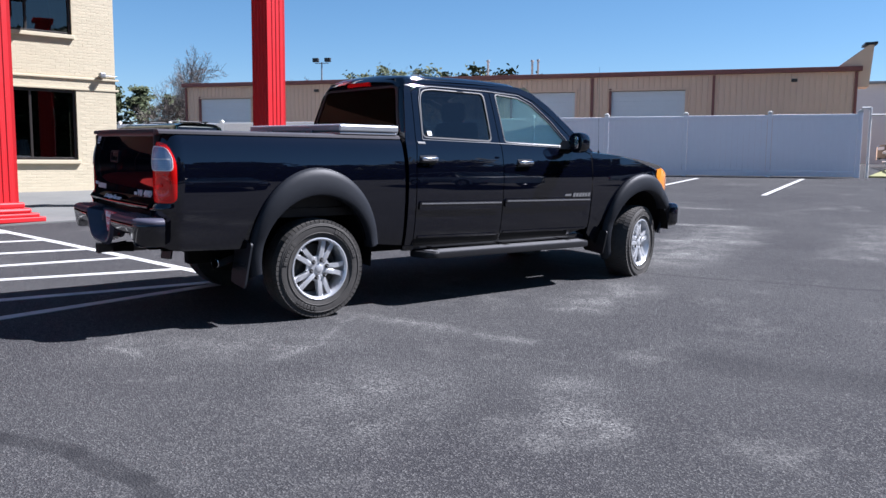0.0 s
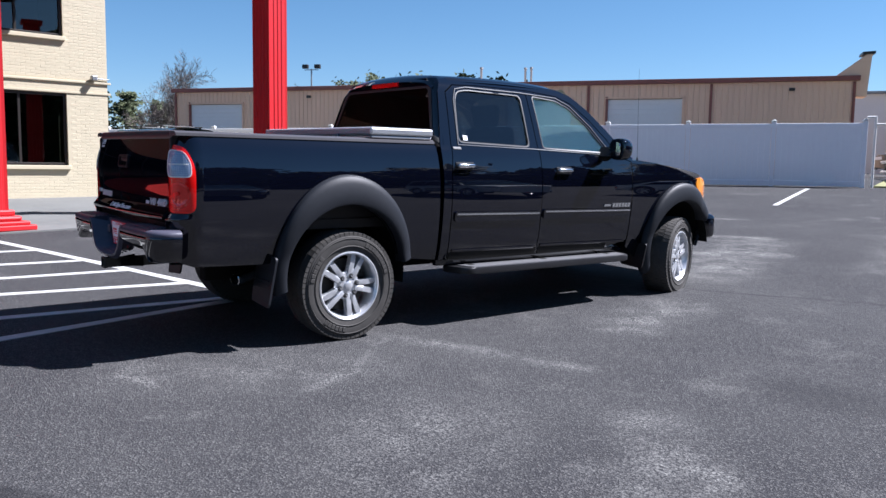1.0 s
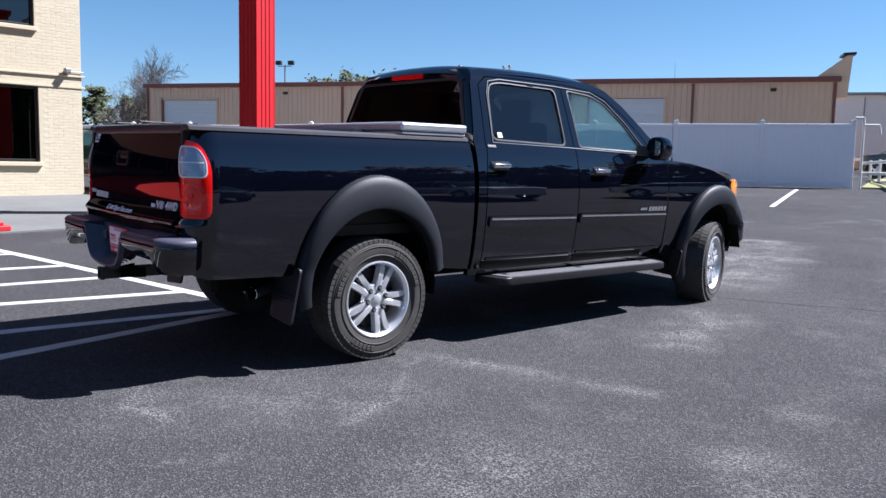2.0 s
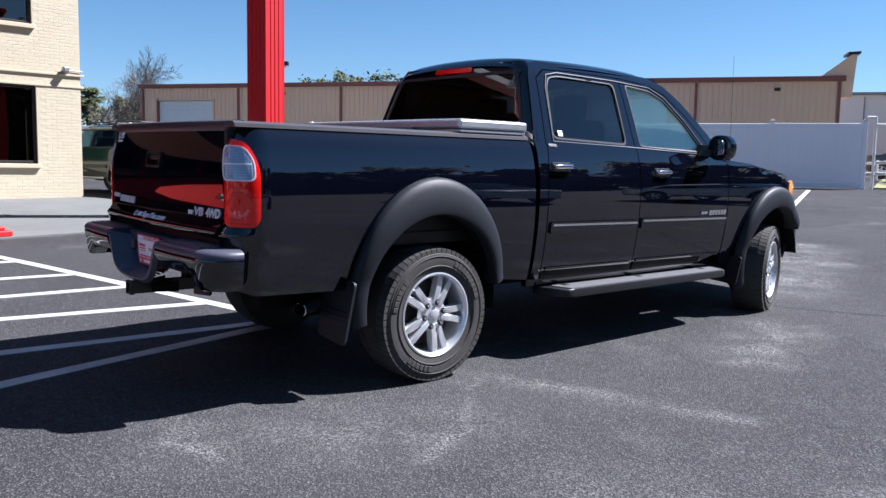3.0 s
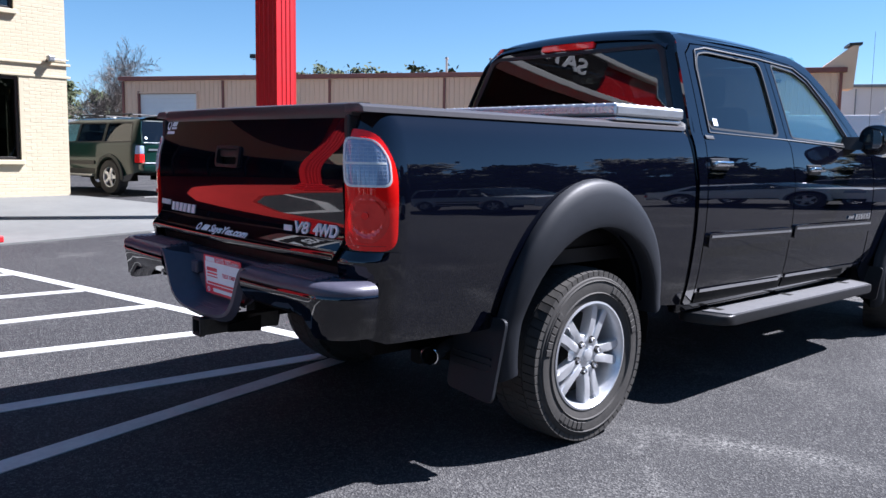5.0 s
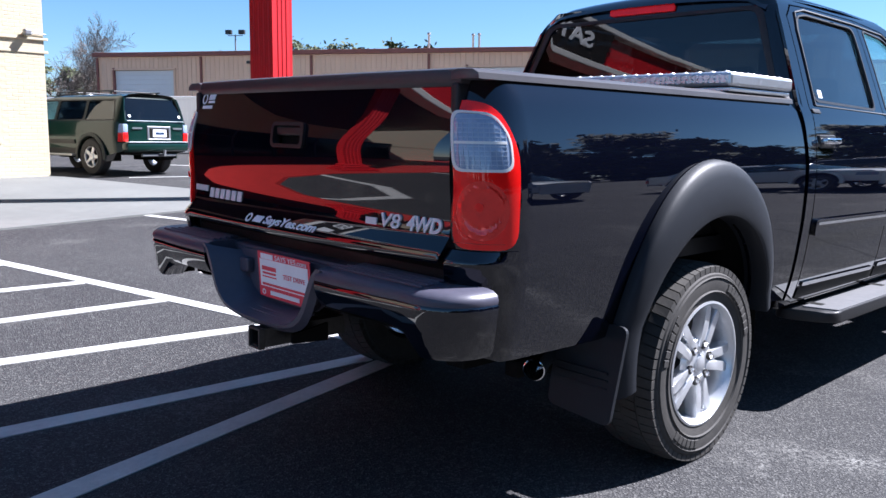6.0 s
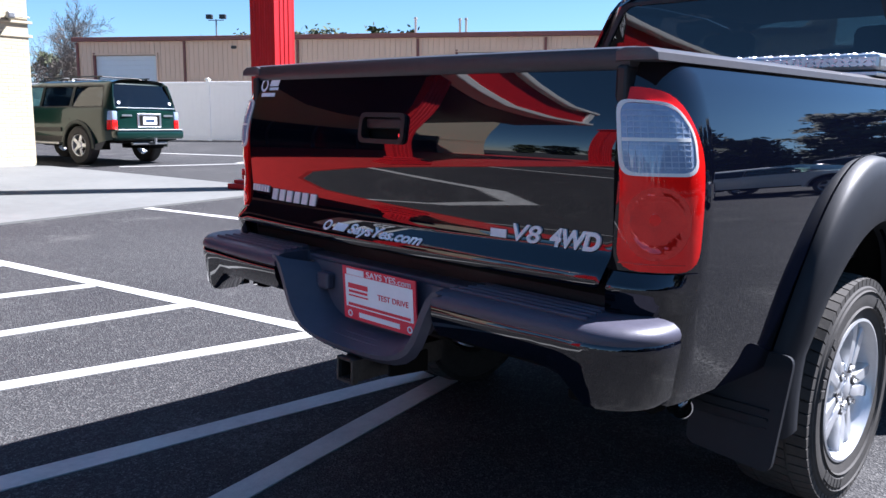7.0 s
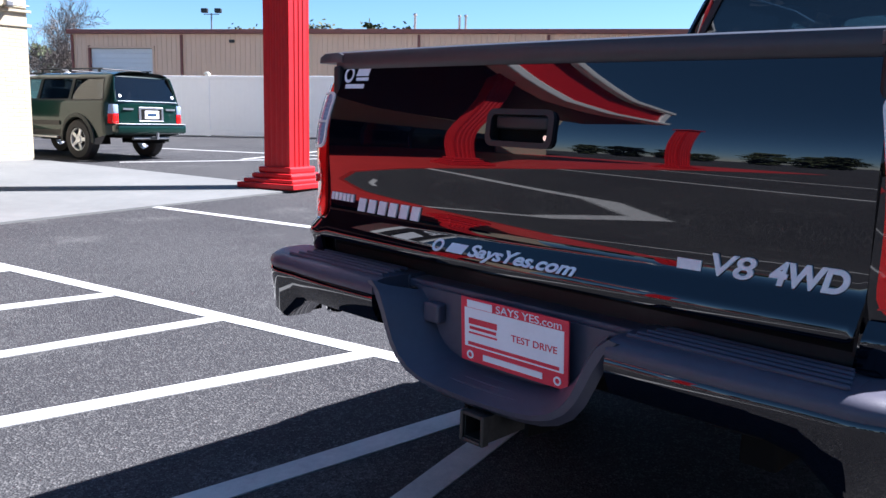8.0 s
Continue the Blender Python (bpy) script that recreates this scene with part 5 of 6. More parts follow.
def roof(x, v):
    xs = (x - 0.93) / (2.20 - 0.93)
    zc = 1.842 + 0.018 * math.sin(math.pi * min(max(xs, 0), 1)) - 0.04 * max(0, xs - 0.8) * 5 * max(0, xs - 0.8)
    drop = 0.045 * abs(v) ** 2.4 + (0.045 * max(0, abs(v) - 0.85) / 0.15)
    e = max(0.0, 1 - (x - 0.885) / 0.10)
    f = max(0.0, (x - 2.12) / 0.16)
    return (x, v * 0.60, zc - drop * 0.75 - 0.055 * e ** 2 - 0.05 * f ** 1.6)


grid("roof", roof, [0.885, 0.90, 0.93, 0.97, 1.02, 1.1] + [1.1 + 0.1 * i for i in range(1, 11)] + [2.16, 2.22, 2.28], [-1 + i / 14 for i in range(29)], PAINT, truck, thick=0.0)
bm = bmesh.new()
box(bm, (1.6, 0, 1.765), (1.2, 1.1, 0.02), 0.01)
part("headliner", bm, TRIMGREY, truck)


def screen(y, t):
    """The windscreen, from its foot to the roof."""
    w = 0.79 - 0.22 * t
    return (2.93 - 0.66 * t + 0.16 * (1 - (y) ** 2) * (1 - 0.55 * t), y * w, 1.235 + 0.565 * t)


wg = grid("windscreen", screen, [-1 + i / 8 for i in range(17)], [i / 8 for i in range(9)], GREEN_GLASS, truck, "clear windscreen", thick=0.005)
wg.visible_shadow = False


def bonnet(x, v):
    k = (x - 2.88) / 1.5
    w = 0.815 - 0.58 * max(0, (x - 3.62) / 0.88) ** 2.4
    z = 1.247 - 0.100 * k - 0.085 * k * k
    return (x + 0.10 * (1 - v * v) * k, v * w, z + 0.045 * (1 - abs(v) ** 2.5) - 0.012 * abs(v) ** 8)


grid("bonnet", bonnet, [2.86 + 0.075 * i for i in range(21)], [-1 + i / 12 for i in range(25)], PAINT, truck, thick=0.0)
grid("front_panel", lambda y, z: (4.47 - 0.28 * abs(y) ** 2.2 + 0.03 * (1 - ((z - 0.7) / 0.3) ** 2), y * 0.62, z), [-1 + i / 8 for i in range(17)], [0.42, 0.5, 0.6, 0.7, 0.8, 0.9, 0.985], PAINT, truck, thick=0.02)
for k in range(5):
    bm = bmesh.new()
    box(bm, (4.50, 0, 0.84 + 0.03 * k), (0.03, 0.8, 0.014), 0.004)
    part("grille_bar", bm, CHROME, truck, "chrome grille bar")
bm = bmesh.new()
box(bm, (4.46, 0, 0.60), (0.16, 1.2, 0.24), 0.05, segs=3)
part("front_bumper", bm, PAINT, truck, smooth=True)
bm = bmesh.new()
cyl(bm, (3.08, -0.735, 1.215), (3.08, -0.735, 1.26), 0.012, 0.006, seg=10)
cyl(bm, (3.08, -0.735, 1.25), (3.05, -0.735, 2.02), 0.0014, 0.0010, seg=6)
part("antenna", bm, BLACK, truck, "thin whip antenna")
# side badge as plain bars
for y_s, x0, x1, n, h in ((-1, 2.50, 2.60, 1, 0.018), (-1, 2.61, 2.84, 6, 0.034)):
    for i in range(n):
        a = x0 + (x1 - x0) * (i + 0.1) / n
        b = x0 + (x1 - x0) * (i + 0.9) / n
        skin("badge_bar", [(a, 0.862 - h / 2), (b, 0.862 - h / 2), (b + 0.008, 0.862 + h / 2), (a + 0.008, 0.862 + h / 2)], [], side(-1, CPROF), CHROME, truck, step=0.03, thick=0.004, push=0.006)
skin("badge_bar", [(0.93, 1.286), (1.0, 1.284), (1.0, 1.30), (0.93, 1.302)], [], side(-1, CPROF), FLARE, truck, step=0.03, thick=0.003, push=0.004)
skin("sticker", [(1.045, 1.352), (1.085, 1.351), (1.085, 1.385), (1.045, 1.386)], [], side(-1, CPROF), LETTER, truck, "small white sticker", step=0.03, thick=0.001, push=0.003)

# ---- cabin ----
bm = bmesh.new()
box(bm, (1.85, 0, 0.56), (2.0, 1.5, 0.06))
part("cabin_floor", bm, UNDER, truck)
bm = bmesh.new()
box(bm, (2.72, 0, 1.12), (0.34, 1.42, 0.26), 0.06)
part("dashboard", bm, TRIMGREY, truck, smooth=True)
for y in (-0.38, 0.38):
    seat = link_mesh("seat", bpy.data.meshes.new("seat"), SEAT, truck, "grey cloth front seat")
    bm = bmesh.new()
    box(bm, (2.02, y, 0.86), (0.52, 0.52, 0.18), 0.05, segs=3)
    part("cushion", bm, SEAT, seat, smooth=True)
    bm = bmesh.new()
    box(bm, (0, 0, 0.30), (0.14, 0.50, 0.62), 0.05, pose(1.78, y, 0.88, 0, -14, 0), 3)
    part("backrest", bm, SEAT, seat, smooth=True)
    bm = bmesh.new()
    box(bm, (1.61, y, 1.56), (0.09, 0.27, 0.17), 0.04, segs=3)
    part("headrest", bm, SEAT, seat, smooth=True)
seat = link_mesh("rear_bench", bpy.data.meshes.new("rear_bench"), SEAT, truck, "grey cloth rear bench seat")
bm = bmesh.new()
box(bm, (1.22, 0, 0.84), (0.46, 1.35, 0.18), 0.05, segs=3)
part("cushion", bm, SEAT, seat, smooth=True)
bm = bmesh.new()
box(bm, (0.95, 0, 1.12), (0.13, 1.35, 0.50), 0.05, segs=3)
part("backrest", bm, SEAT, seat, smooth=True)
for y in (-0.42, 0.42):
    bm = bmesh.new()
    box(bm, (0.945, y, 1.42), (0.08, 0.25, 0.14), 0.035, segs=3)
    part("headrest", bm, SEAT, seat, smooth=True)
bm = bmesh.new()
lathe(bm, [(0.185 + 0.016 * math.cos(a * math.pi / 4), 0.016 * math.sin(a * math.pi / 4)) for a in range(8)], 28, "X", closed=True)
for a in (90, 210, 330):
    cyl(bm, (0, 0, 0), (0, 0.18 * math.cos(radians(a)), 0.18 * math.sin(radians(a))), 0.018, seg=8)
bmesh.ops.transform(bm, matrix=pose(2.42, 0.38, 1.18, 0, 22, 0), verts=bm.verts)
part("steering_wheel", bm, BLACK, truck, smooth=True)

# ---- underside ----
for y in (-0.45, 0.45):
    bm = bmesh.new()
    box(bm, (1.65, y, 0.50), (4.9, 0.09, 0.15), 0.01)
    part("chassis_rail", bm, UNDER, truck)
    bm = bmesh.new()
    box(bm, (0.0, y * 1.25, 0.42), (1.3, 0.06, 0.06), 0.01)
    part("leaf_spring", bm, UNDER, truck)
bm = bmesh.new()
cyl(bm, (0, -0.7, 0.385), (0, 0.7, 0.385), 0.05, seg=14)
part("rear_axle", bm, UNDER, truck, smooth=True)
bm = bmesh.new()
bmesh.ops.create_uvsphere(bm, u_segments=16, v_segments=10, radius=0.15)
bmesh.ops.translate(bm, vec=(0, 0, 0.385), verts=bm.verts)
part("differential", bm, UNDER, truck, smooth=True)
bm = bmesh.new()
box(bm, (1.9, 0.1, 0.46), (2.2, 0.7, 0.16), 0.03)
part("gearbox_and_tank", bm, UNDER, truck)
bm = bmesh.new()
box(bm, (3.5, 0, 0.55), (1.1, 0.8, 0.3), 0.05)
part("engine_tray", bm, UNDER, truck)
ex = link_mesh("exhaust", bpy.data.meshes.new("exhaust"), DARKMETAL, truck, "steel exhaust pipe")
bm = bmesh.new()
cyl(bm, (0.6, -0.55, 0.47), (-0.50, -0.60, 0.47), 0.035, seg=14)
part("pipe", bm, UNDER, ex, smooth=True)
bm = bmesh.new()
lathe(bm, [(0.026, 0.0), (0.034, 0.0), (0.036, 0.20), (0.033, 0.202), (0.028, 0.02)], 20, "X")
bmesh.ops.transform(bm, matrix=pose(-0.50, -0.60, 0.47, 0, 6, 205) , verts=bm.verts)
part("tip", bm, CHROME, ex, "bright exhaust tip", smooth=True)
spare = link_mesh("spare_wheel", bpy.data.meshes.new("spare_wheel"), RUBBER, truck, "spare wheel under the bed")
bm = bmesh.new()
lathe(bm, [(0.20, -0.10), (0.34, -0.12), (0.375, -0.06), (0.375, 0.06), (0.34, 0.12), (0.20, 0.10)], 36, "Z", (-0.60, 0.05, 0.68), closed=True)
part("tyre", bm, RUBBER, spare, smooth=True)


# ---- wheels ----
def wheel_parts(w, r=0.358, rim_r=0.222, width=0.24, spokes=5, lugs=6):
    """Tyre, rim, spokes and nuts; the outer face looks along -y."""
    h = width / 2
    bm = bmesh.new()
    prof = [(rim_r - 0.012, h - 0.03), (rim_r, h - 0.008), (rim_r + 0.03, h), (r * 0.80, h + 0.006), (r * 0.90, h + 0.002), (r * 0.955, h - 0.018), (r * 0.985, h - 0.045), (r - 0.004, h - 0.06), (r, 0)]
    full = prof + [(a, -b) for a, b in prof[-2::-1]]
    lathe(bm, full, 72, "Y")
    part("tyre", bm, RUBBER, w, "black all-terrain tyre", smooth=True)
    n = 62
    V, Fc = [], []
    for i in range(n):
        a = 2 * math.pi * i / n
        for y0, y1, off in ((h * 0.98, h * 0.52, 0.0), (h * 0.46, h * 0.04, 0.5), (-h * 0.04, -h * 0.46, 0.0), (-h * 0.52, -h * 0.98, 0.5)):
            da = 2 * math.pi / n
            a0, a1 = a + da * (off + 0.04), a + da * (off + 0.90)
            r0 = r - 0.012
            k = len(V)
            for yy in (y0, y1):
                e = 0.009 if abs(yy) > h * 0.9 else 0.0
                tw = da * 0.22 * (1 if yy > 0 else -1)
                for rr in (r0 - e * 2, r + 0.001 - e):
                    for aa in (a0 + tw * (yy == y0), a1 + tw * (yy == y0)):
                        V.append((rr * math.cos(aa), yy, rr * math.sin(aa)))
            for f in ((0, 1, 3, 2), (4, 6, 7, 5), (2, 3, 7, 6), (0, 2, 6, 4), (1, 5, 7, 3)):
                Fc.append(tuple(k + q for q in f))
    o = raw("tread_block", V, Fc, RUBBER, w)
    o["kind"] = "stuff"
    bm = bmesh.new()
    for rr, t in ((r * 0.73, 0.0), (r * 0.87, 0.0)):
        lathe(bm, [(rr - 0.004, -h - 0.002), (rr, -h - 0.008), (rr + 0.004, -h - 0.002)], 72, "Y")
    part("sidewall_ridge", bm, RUBBER, w, smooth=True)
    rng = random.Random(4)
    for k0, cnt in ((0.35, 9), (2.5, 6), (4.1, 6)):
        for j in range(cnt):
            a = k0 + 0.105 * j
            bm = bmesh.new()
            box(bm, (r * 0.80, -h - 0.006, 0), (0.030, 0.006, 0.026), 0.002, segs=1)
            bmesh.ops.transform(bm, matrix=Matrix.Rotation(-a, 4, "Y"), verts=bm.verts)
            part("sidewall_bar", bm, RUBBER, w)
    rim = link_mesh("rim", bpy.data.meshes.new("rim"), ALLOY, w, "silver alloy rim with five split spokes")
    bm = bmesh.new()
    lathe(bm, [(rim_r - 0.022, 0.10), (rim_r - 0.026, -0.05), (rim_r - 0.014, -h + 0.012), (rim_r - 0.004, -h + 0.001), (rim_r + 0.004, -h + 0.003), (rim_r + 0.004, -h + 0.02)], 56, "Y")
    part("barrel", bm, ALLOY, rim, smooth=True)
    bm = bmesh.new()
    lathe(bm, [(0.0, -0.02), (0.17, -0.02), (0.17, 0.0), (0.0, 0.0)], 36, "Y")
    part("brake_disc", bm, DARKMETAL, rim, smooth=True)
    yo = -h + 0.028
    for s in range(spokes):
        a = 2 * math.pi * s / spokes
        bm = bmesh.new()
        for k in (-1, 1):
            prism(bm, [(0.050, k * 0.001), (0.050, k * 0.032), (0.09, k * 0.036), (0.13, k * 0.041), (0.175, k * 0.049), (rim_r - 0.013, k * 0.060), (rim_r - 0.013, k * 0.021), (0.17, k * 0.013), (0.13, k * 0.007), (0.105, k * 0.001)], yo - 0.006, yo + 0.040, "Z", 0.007)
        prism(bm, [(0.03, -0.034), (0.115, -0.030), (0.122, 0.0), (0.115, 0.030), (0.03, 0.034)], yo + 0.002, yo + 0.034, "Z", 0.004)
        bmesh.ops.transform(bm, matrix=Matrix.Rotation(-a, 4, "Y") @ Matrix(((1, 0, 0, 0), (0, 0, 1, 0), (0, 1, 0, 0), (0, 0, 0, 1))), verts=bm.verts)
        part("spoke", bm, ALLOY, rim, smooth=True)
    bm = bmesh.new()
    lathe(bm, [(0.0, yo - 0.011), (0.024, yo - 0.011), (0.029, yo - 0.008), (0.030, yo - 0.003), (0.085, yo + 0.002), (0.095, yo + 0.02)], 32, "Y")
    part("hub", bm, ALLOY, rim, smooth=True)
    for s in range(lugs):
        a = 2 * math.pi * s / lugs + 0.3
        c = (0.066 * math.cos(a), 0.066 * math.sin(a))
        # Raised dark disc stands for the shaded recess round the nut
        bm = bmesh.new()
        lathe(bm, [(0.0165, yo + 0.001), (0.0165, yo - 0.0065), (0.0, yo - 0.0065)], 12, "Y", (c[0], 0, c[1]))
        part("lug_seat", bm, DARKMETAL, rim)
        bm = bmesh.new()
        cyl(bm, (c[0], yo + 0.001, c[1]), (c[0], yo - 0.020, c[1]), 0.009, 0.008, seg=6)
        part("lug_nut", bm, CHROME, rim)
    return w


first = link_mesh("wheel", bpy.data.meshes.new("wheel"), RUBBER, truck, "black tyre on a silver alloy rim")
wheel_parts(first)
first.matrix_basis = pose(0.035, -0.765, 0.383, 0, 4, 0)
copy_thing(first, pose(3.545, -0.765, 0.380) @ pose(0, 0, 0, 0, 0, 17) @ pose(0, 0, 0, 0, 50, 0))
copy_thing(first, pose(0, 0.765, 0.393) @ pose(0, 0, 0, 0, 0, 180))
copy_thing(first, pose(3.545, 0.765, 0.400) @ pose(0, 0, 0, 0, 0, 197))

# ---- tool box across the bed ----
tb = empty("truck_tool_box", TRUCK @ pose(0.50, 0, 1.347), "aluminium diamond-plate tool box across the bed rails", "tool box")
bm = bmesh.new()
box(bm, (0, 0, 0.006), (0.50, 1.585, 0.014), 0.003)
box(bm, (0, 0, -0.16), (0.44, 1.36, 0.32), 0.01)
part("body", bm, ALU, tb)
bm = bmesh.new()
box(bm, (0, 0, 0.043), (0.52, 1.60, 0.052), 0.012, segs=2)
part("lid", bm, ALU, tb, "diamond-plate lid")
V, Fc = [], []
for i in range(18):
    for j in range(56):
        x, y = -0.245 + 0.49 * (i + 0.5) / 18, -0.78 + 1.56 * (j + 0.5) / 56
        s = 1 if (i + j) % 2 else -1
        k = len(V)
        u, v = Vector((0.010, 0.010 * s)), Vector((-0.003 * s, 0.003))
        for q, z in ((u, 0.0), (v, 0.0), (-u, 0.0), (-v, 0.0), (u * 0, 0.0022)):
            V.append((x + q.x * 1.25, y + q.y * 1.25, 0.069 + z * 2.2))
        Fc += [(k, k + 1, k + 4), (k + 1, k + 2, k + 4), (k + 2, k + 3, k + 4), (k + 3, k, k + 4)]
for side_x in (-0.26,):
    for j in range(70):
        for zz_ in (0.03, 0.043, 0.056):
            y = -0.79 + 1.58 * (j + 0.5) / 70
            s = 1 if (j + int(zz_ * 1000)) % 2 else -1
            k = len(V)
            for dy, dz, dx in ((0.008, 0.004 * s, 0), (-0.001, 0.003, 0), (-0.008, -0.004 * s, 0), (0.001, -0.003, 0), (0, 0, -0.0045)):
                V.append((side_x + dx - 0.0005, y + dy, zz_ + dz))
            Fc += [(k, k + 1, k + 4), (k + 1, k + 2, k + 4), (k + 2, k + 3, k + 4), (k + 3, k, k + 4)]
o = raw("diamond_tread", V, Fc, ALU, tb)
o["kind"] = "stuff"
for y in (-0.35, 0.35):
    bm = bmesh.new()
    box(bm, (-0.272, y, 0.0), (0.02, 0.10, 0.06), 0.006)
    part("latch", bm, STEEL, tb)
# ---- other vehicles ----
def car(name, m, label, category, paint, wheelbase=2.675, rear=-0.93, front=3.55, half=0.84, belt=1.08, top=1.66, deck=None, nose=1.02, base=0.42, r=0.37, rack=True, tall=True, sill=0.40, clad=None):
    """A closed car: sides with wheel arches and windows, roof, bonnet, tail with hatch, lamps, wheels."""
    c = empty(name, m, label, category)
    zb, zt = belt, top
    prof = [(0.25, half - 0.06), (base, half - 0.03), ((base + zb) / 2, half), (zb - 0.04, half - 0.015), (zb, half - 0.03), (zt - 0.06, half - 0.19), (zt, half - 0.26)]

    def sd(s):
        def f(x, z):
            w = lerp_table(prof, z)
            w -= 0.10 * max(0.0, (rear + 0.22 - x) / 0.22) ** 2 + 0.28 * max(0.0, (x - front + 0.6) / 0.6) ** 2.2
            return (x, s * w, z)
        return f

    xs0 = wheelbase - 0.55
    tr = rear + 0.10 if tall else rear + 0.75
    ar = arc(0, 0.36, 0.41, 0.42, 176, 4, 12)
    af = arc(wheelbase, 0.36, 0.41, 0.42, 176, 4, 12)
    low = [(rear, base + 0.08)] + ar + af + [(front, base + 0.05), (front, nose - 0.12), (front - 0.12, nose - 0.02), (wheelbase + 0.05, zb - 0.02), (wheelbase - 0.30, zb + 0.02)]
    cab = [(xs0 - 0.45, zt - 0.06), (xs0 - 0.8, zt - 0.01)]
    if tall:
        up = cab + [(rear + 0.25, zt - 0.01), (rear + 0.12, zt - 0.06), (rear, zb)]
    else:
        up = cab + [(0.15, zt - 0.02), (-0.45, zb + 0.04), (rear + 0.02, zb - 0.03)]
    x0 = rear + 0.20 if tall else -0.12
    wins = []
    a, b = (x0, xs0 + 0.05)
    n = 3 if tall else 2
    h0, h1 = (zb + 0.035, zt - 0.10) if tall else (zb + 0.05, zt - 0.13)
    for k in range(n):
        u0, u1 = a + (b - a) * k / n + 0.03, a + (b - a) * (k + 1) / n - 0.03
        lean0 = 0.10 if k == 0 else 0.0
        if not tall and k == 0:
            lean0 = 0.30
        lean1 = 0.42 if k == n - 1 else 0.0
        wins.append(rounded([(u0, h0), (u1 + (0.12 if k == n - 1 else 0), h0 - 0.01), (u1 - lean1 + (0.12 if k == n - 1 else 0), h1), (u0 + lean0, h1)], 0.04))
    for s in (-1, 1):
        sp = skin("body_side", low + up, wins, sd(s), paint, c, step=0.10, thick=0.03, flip=s > 0)
        for w in wins:
            cx, cz = sum(p[0] for p in w) / len(w), sum(p[1] for p in w) / len(w)
            g = skin("side_glass", [(cx + (p[0] - cx) * 1.04, cz + (p[1] - cz) * 1.06) for p in w], [], sd(s), TINT if cx < 0.2 else TINT2 if cx < 1.2 else GREEN_GLASS, sp, step=0.2, thick=0.004, flip=s > 0, push=-0.012)
            g.visible_shadow = False
            skin("glass_frame", [(cx + (p[0] - cx) * 1.05, cz + (p[1] - cz) * 1.10) for p in w], [[(cx + (p[0] - cx) * 0.985, cz + (p[1] - cz) * 0.96) for p in w]], sd(s), BLACK, sp, step=0.2, thick=0.006, flip=s > 0, push=0.004)
        for ww, xx in ((0.0, 0.0), (wheelbase, wheelbase)):
            bm = bmesh.new()
            rows = []
            for i in range(21):
                an = radians(186 - 192 * i / 20)
                rows.append([bm.verts.new((xx + q * math.cos(an), s * (half + d), 0.36 + (q + 0.01) * math.sin(an))) for q, d in ((0.49, -0.005), (0.485, 0.022), (0.43, 0.035), (0.41, 0.025), (0.41, -0.05))])
            for p, q in zip(rows, rows[1:]):
                for j in range(4):
                    bm.faces.new((p[j], p[j + 1], q[j + 1], q[j]))
            part("arch_moulding", bm, clad or paint, c, smooth=True)
            bm = bmesh.new()
            ra = [bm.verts.new((xx + 0.42 * math.cos(radians(190 - 20 * i)), s * half * 0.97, 0.36 + 0.43 * math.sin(radians(190 - 20 * i)))) for i in range(11)]
            rb = [bm.verts.new((v.co.x, s * 0.45, v.co.z)) for v in ra]
            for i in range(10):
                bm.faces.new((ra[i], ra[i + 1], rb[i + 1], rb[i]))
            bm.faces.new(rb)
            part("wheel_well", bm, UNDER, c)
            w = link_mesh("wheel", bpy.data.meshes.new("wheel"), RUBBER, c)
            w.matrix_basis = pose(xx, s * (half - 0.11), r, 0, 0, 0 if s < 0 else 180)
            bm = bmesh.new()
            lathe(bm, [(0.205, 0.11), (0.23, 0.118), (r - 0.03, 0.115), (r, 0.08), (r, -0.08), (r - 0.03, -0.115), (0.23, -0.118), (0.205, -0.09)], 36, "Y")
            part("tyre", bm, RUBBER, w, smooth=True)
            bm = bmesh.new()
            lathe(bm, [(0.0, -0.10), (0.06, -0.105), (0.075, -0.09), (0.10, -0.085)], 24, "Y")
            for k in range(5):
                t = 2 * math.pi * k / 5
                box(bm, (0.14, -0.088, 0), (0.14, 0.02, 0.075), 0.01, Matrix.Rotation(t, 4, "Y"), 1)
            lathe(bm, [(0.19, -0.07), (0.20, -0.105), (0.212, -0.11), (0.212, 0.09)], 36, "Y")
            part("rim", bm, ALLOY, w, "pale alloy rim", smooth=True)
            bm = bmesh.new()
            cyl(bm, (0, -0.03, 0), (0, -0.05, 0), 0.15, seg=20)
            part("brake_disc", bm, DARKMETAL, w)
        skin("tail_lamp", rounded([(rear + 0.005, zb - 0.40), (rear + 0.10, zb - 0.40), (rear + 0.09, zb - 0.22), (rear + 0.005, zb - 0.22)], 0.02), [], sd(s), RED_LENS, c, "red tail lamp", step=0.08, thick=0.02, flip=s > 0, push=0.012)
        skin("reversing_lamp", rounded([(rear + 0.005, zb - 0.22), (rear + 0.09, zb - 0.22), (rear + 0.08, zb - 0.05), (rear + 0.01, zb - 0.05)], 0.02), [], sd(s), CLEAR_LENS, c, "clear reversing lamp", step=0.08, thick=0.02, flip=s > 0, push=0.012)
        for nm, mt, z0, z1 in (("tail_lamp", RED_LENS, zb - 0.40, zb - 0.22), ("reversing_lamp", CLEAR_LENS, zb - 0.22, zb - 0.05)):
            bm = bmesh.new()
            box(bm, (rear + 0.02, s * (half - 0.125), (z0 + z1) / 2), (0.07, 0.11, z1 - z0), 0.015)
            part(nm, bm, mt, c, smooth=True)
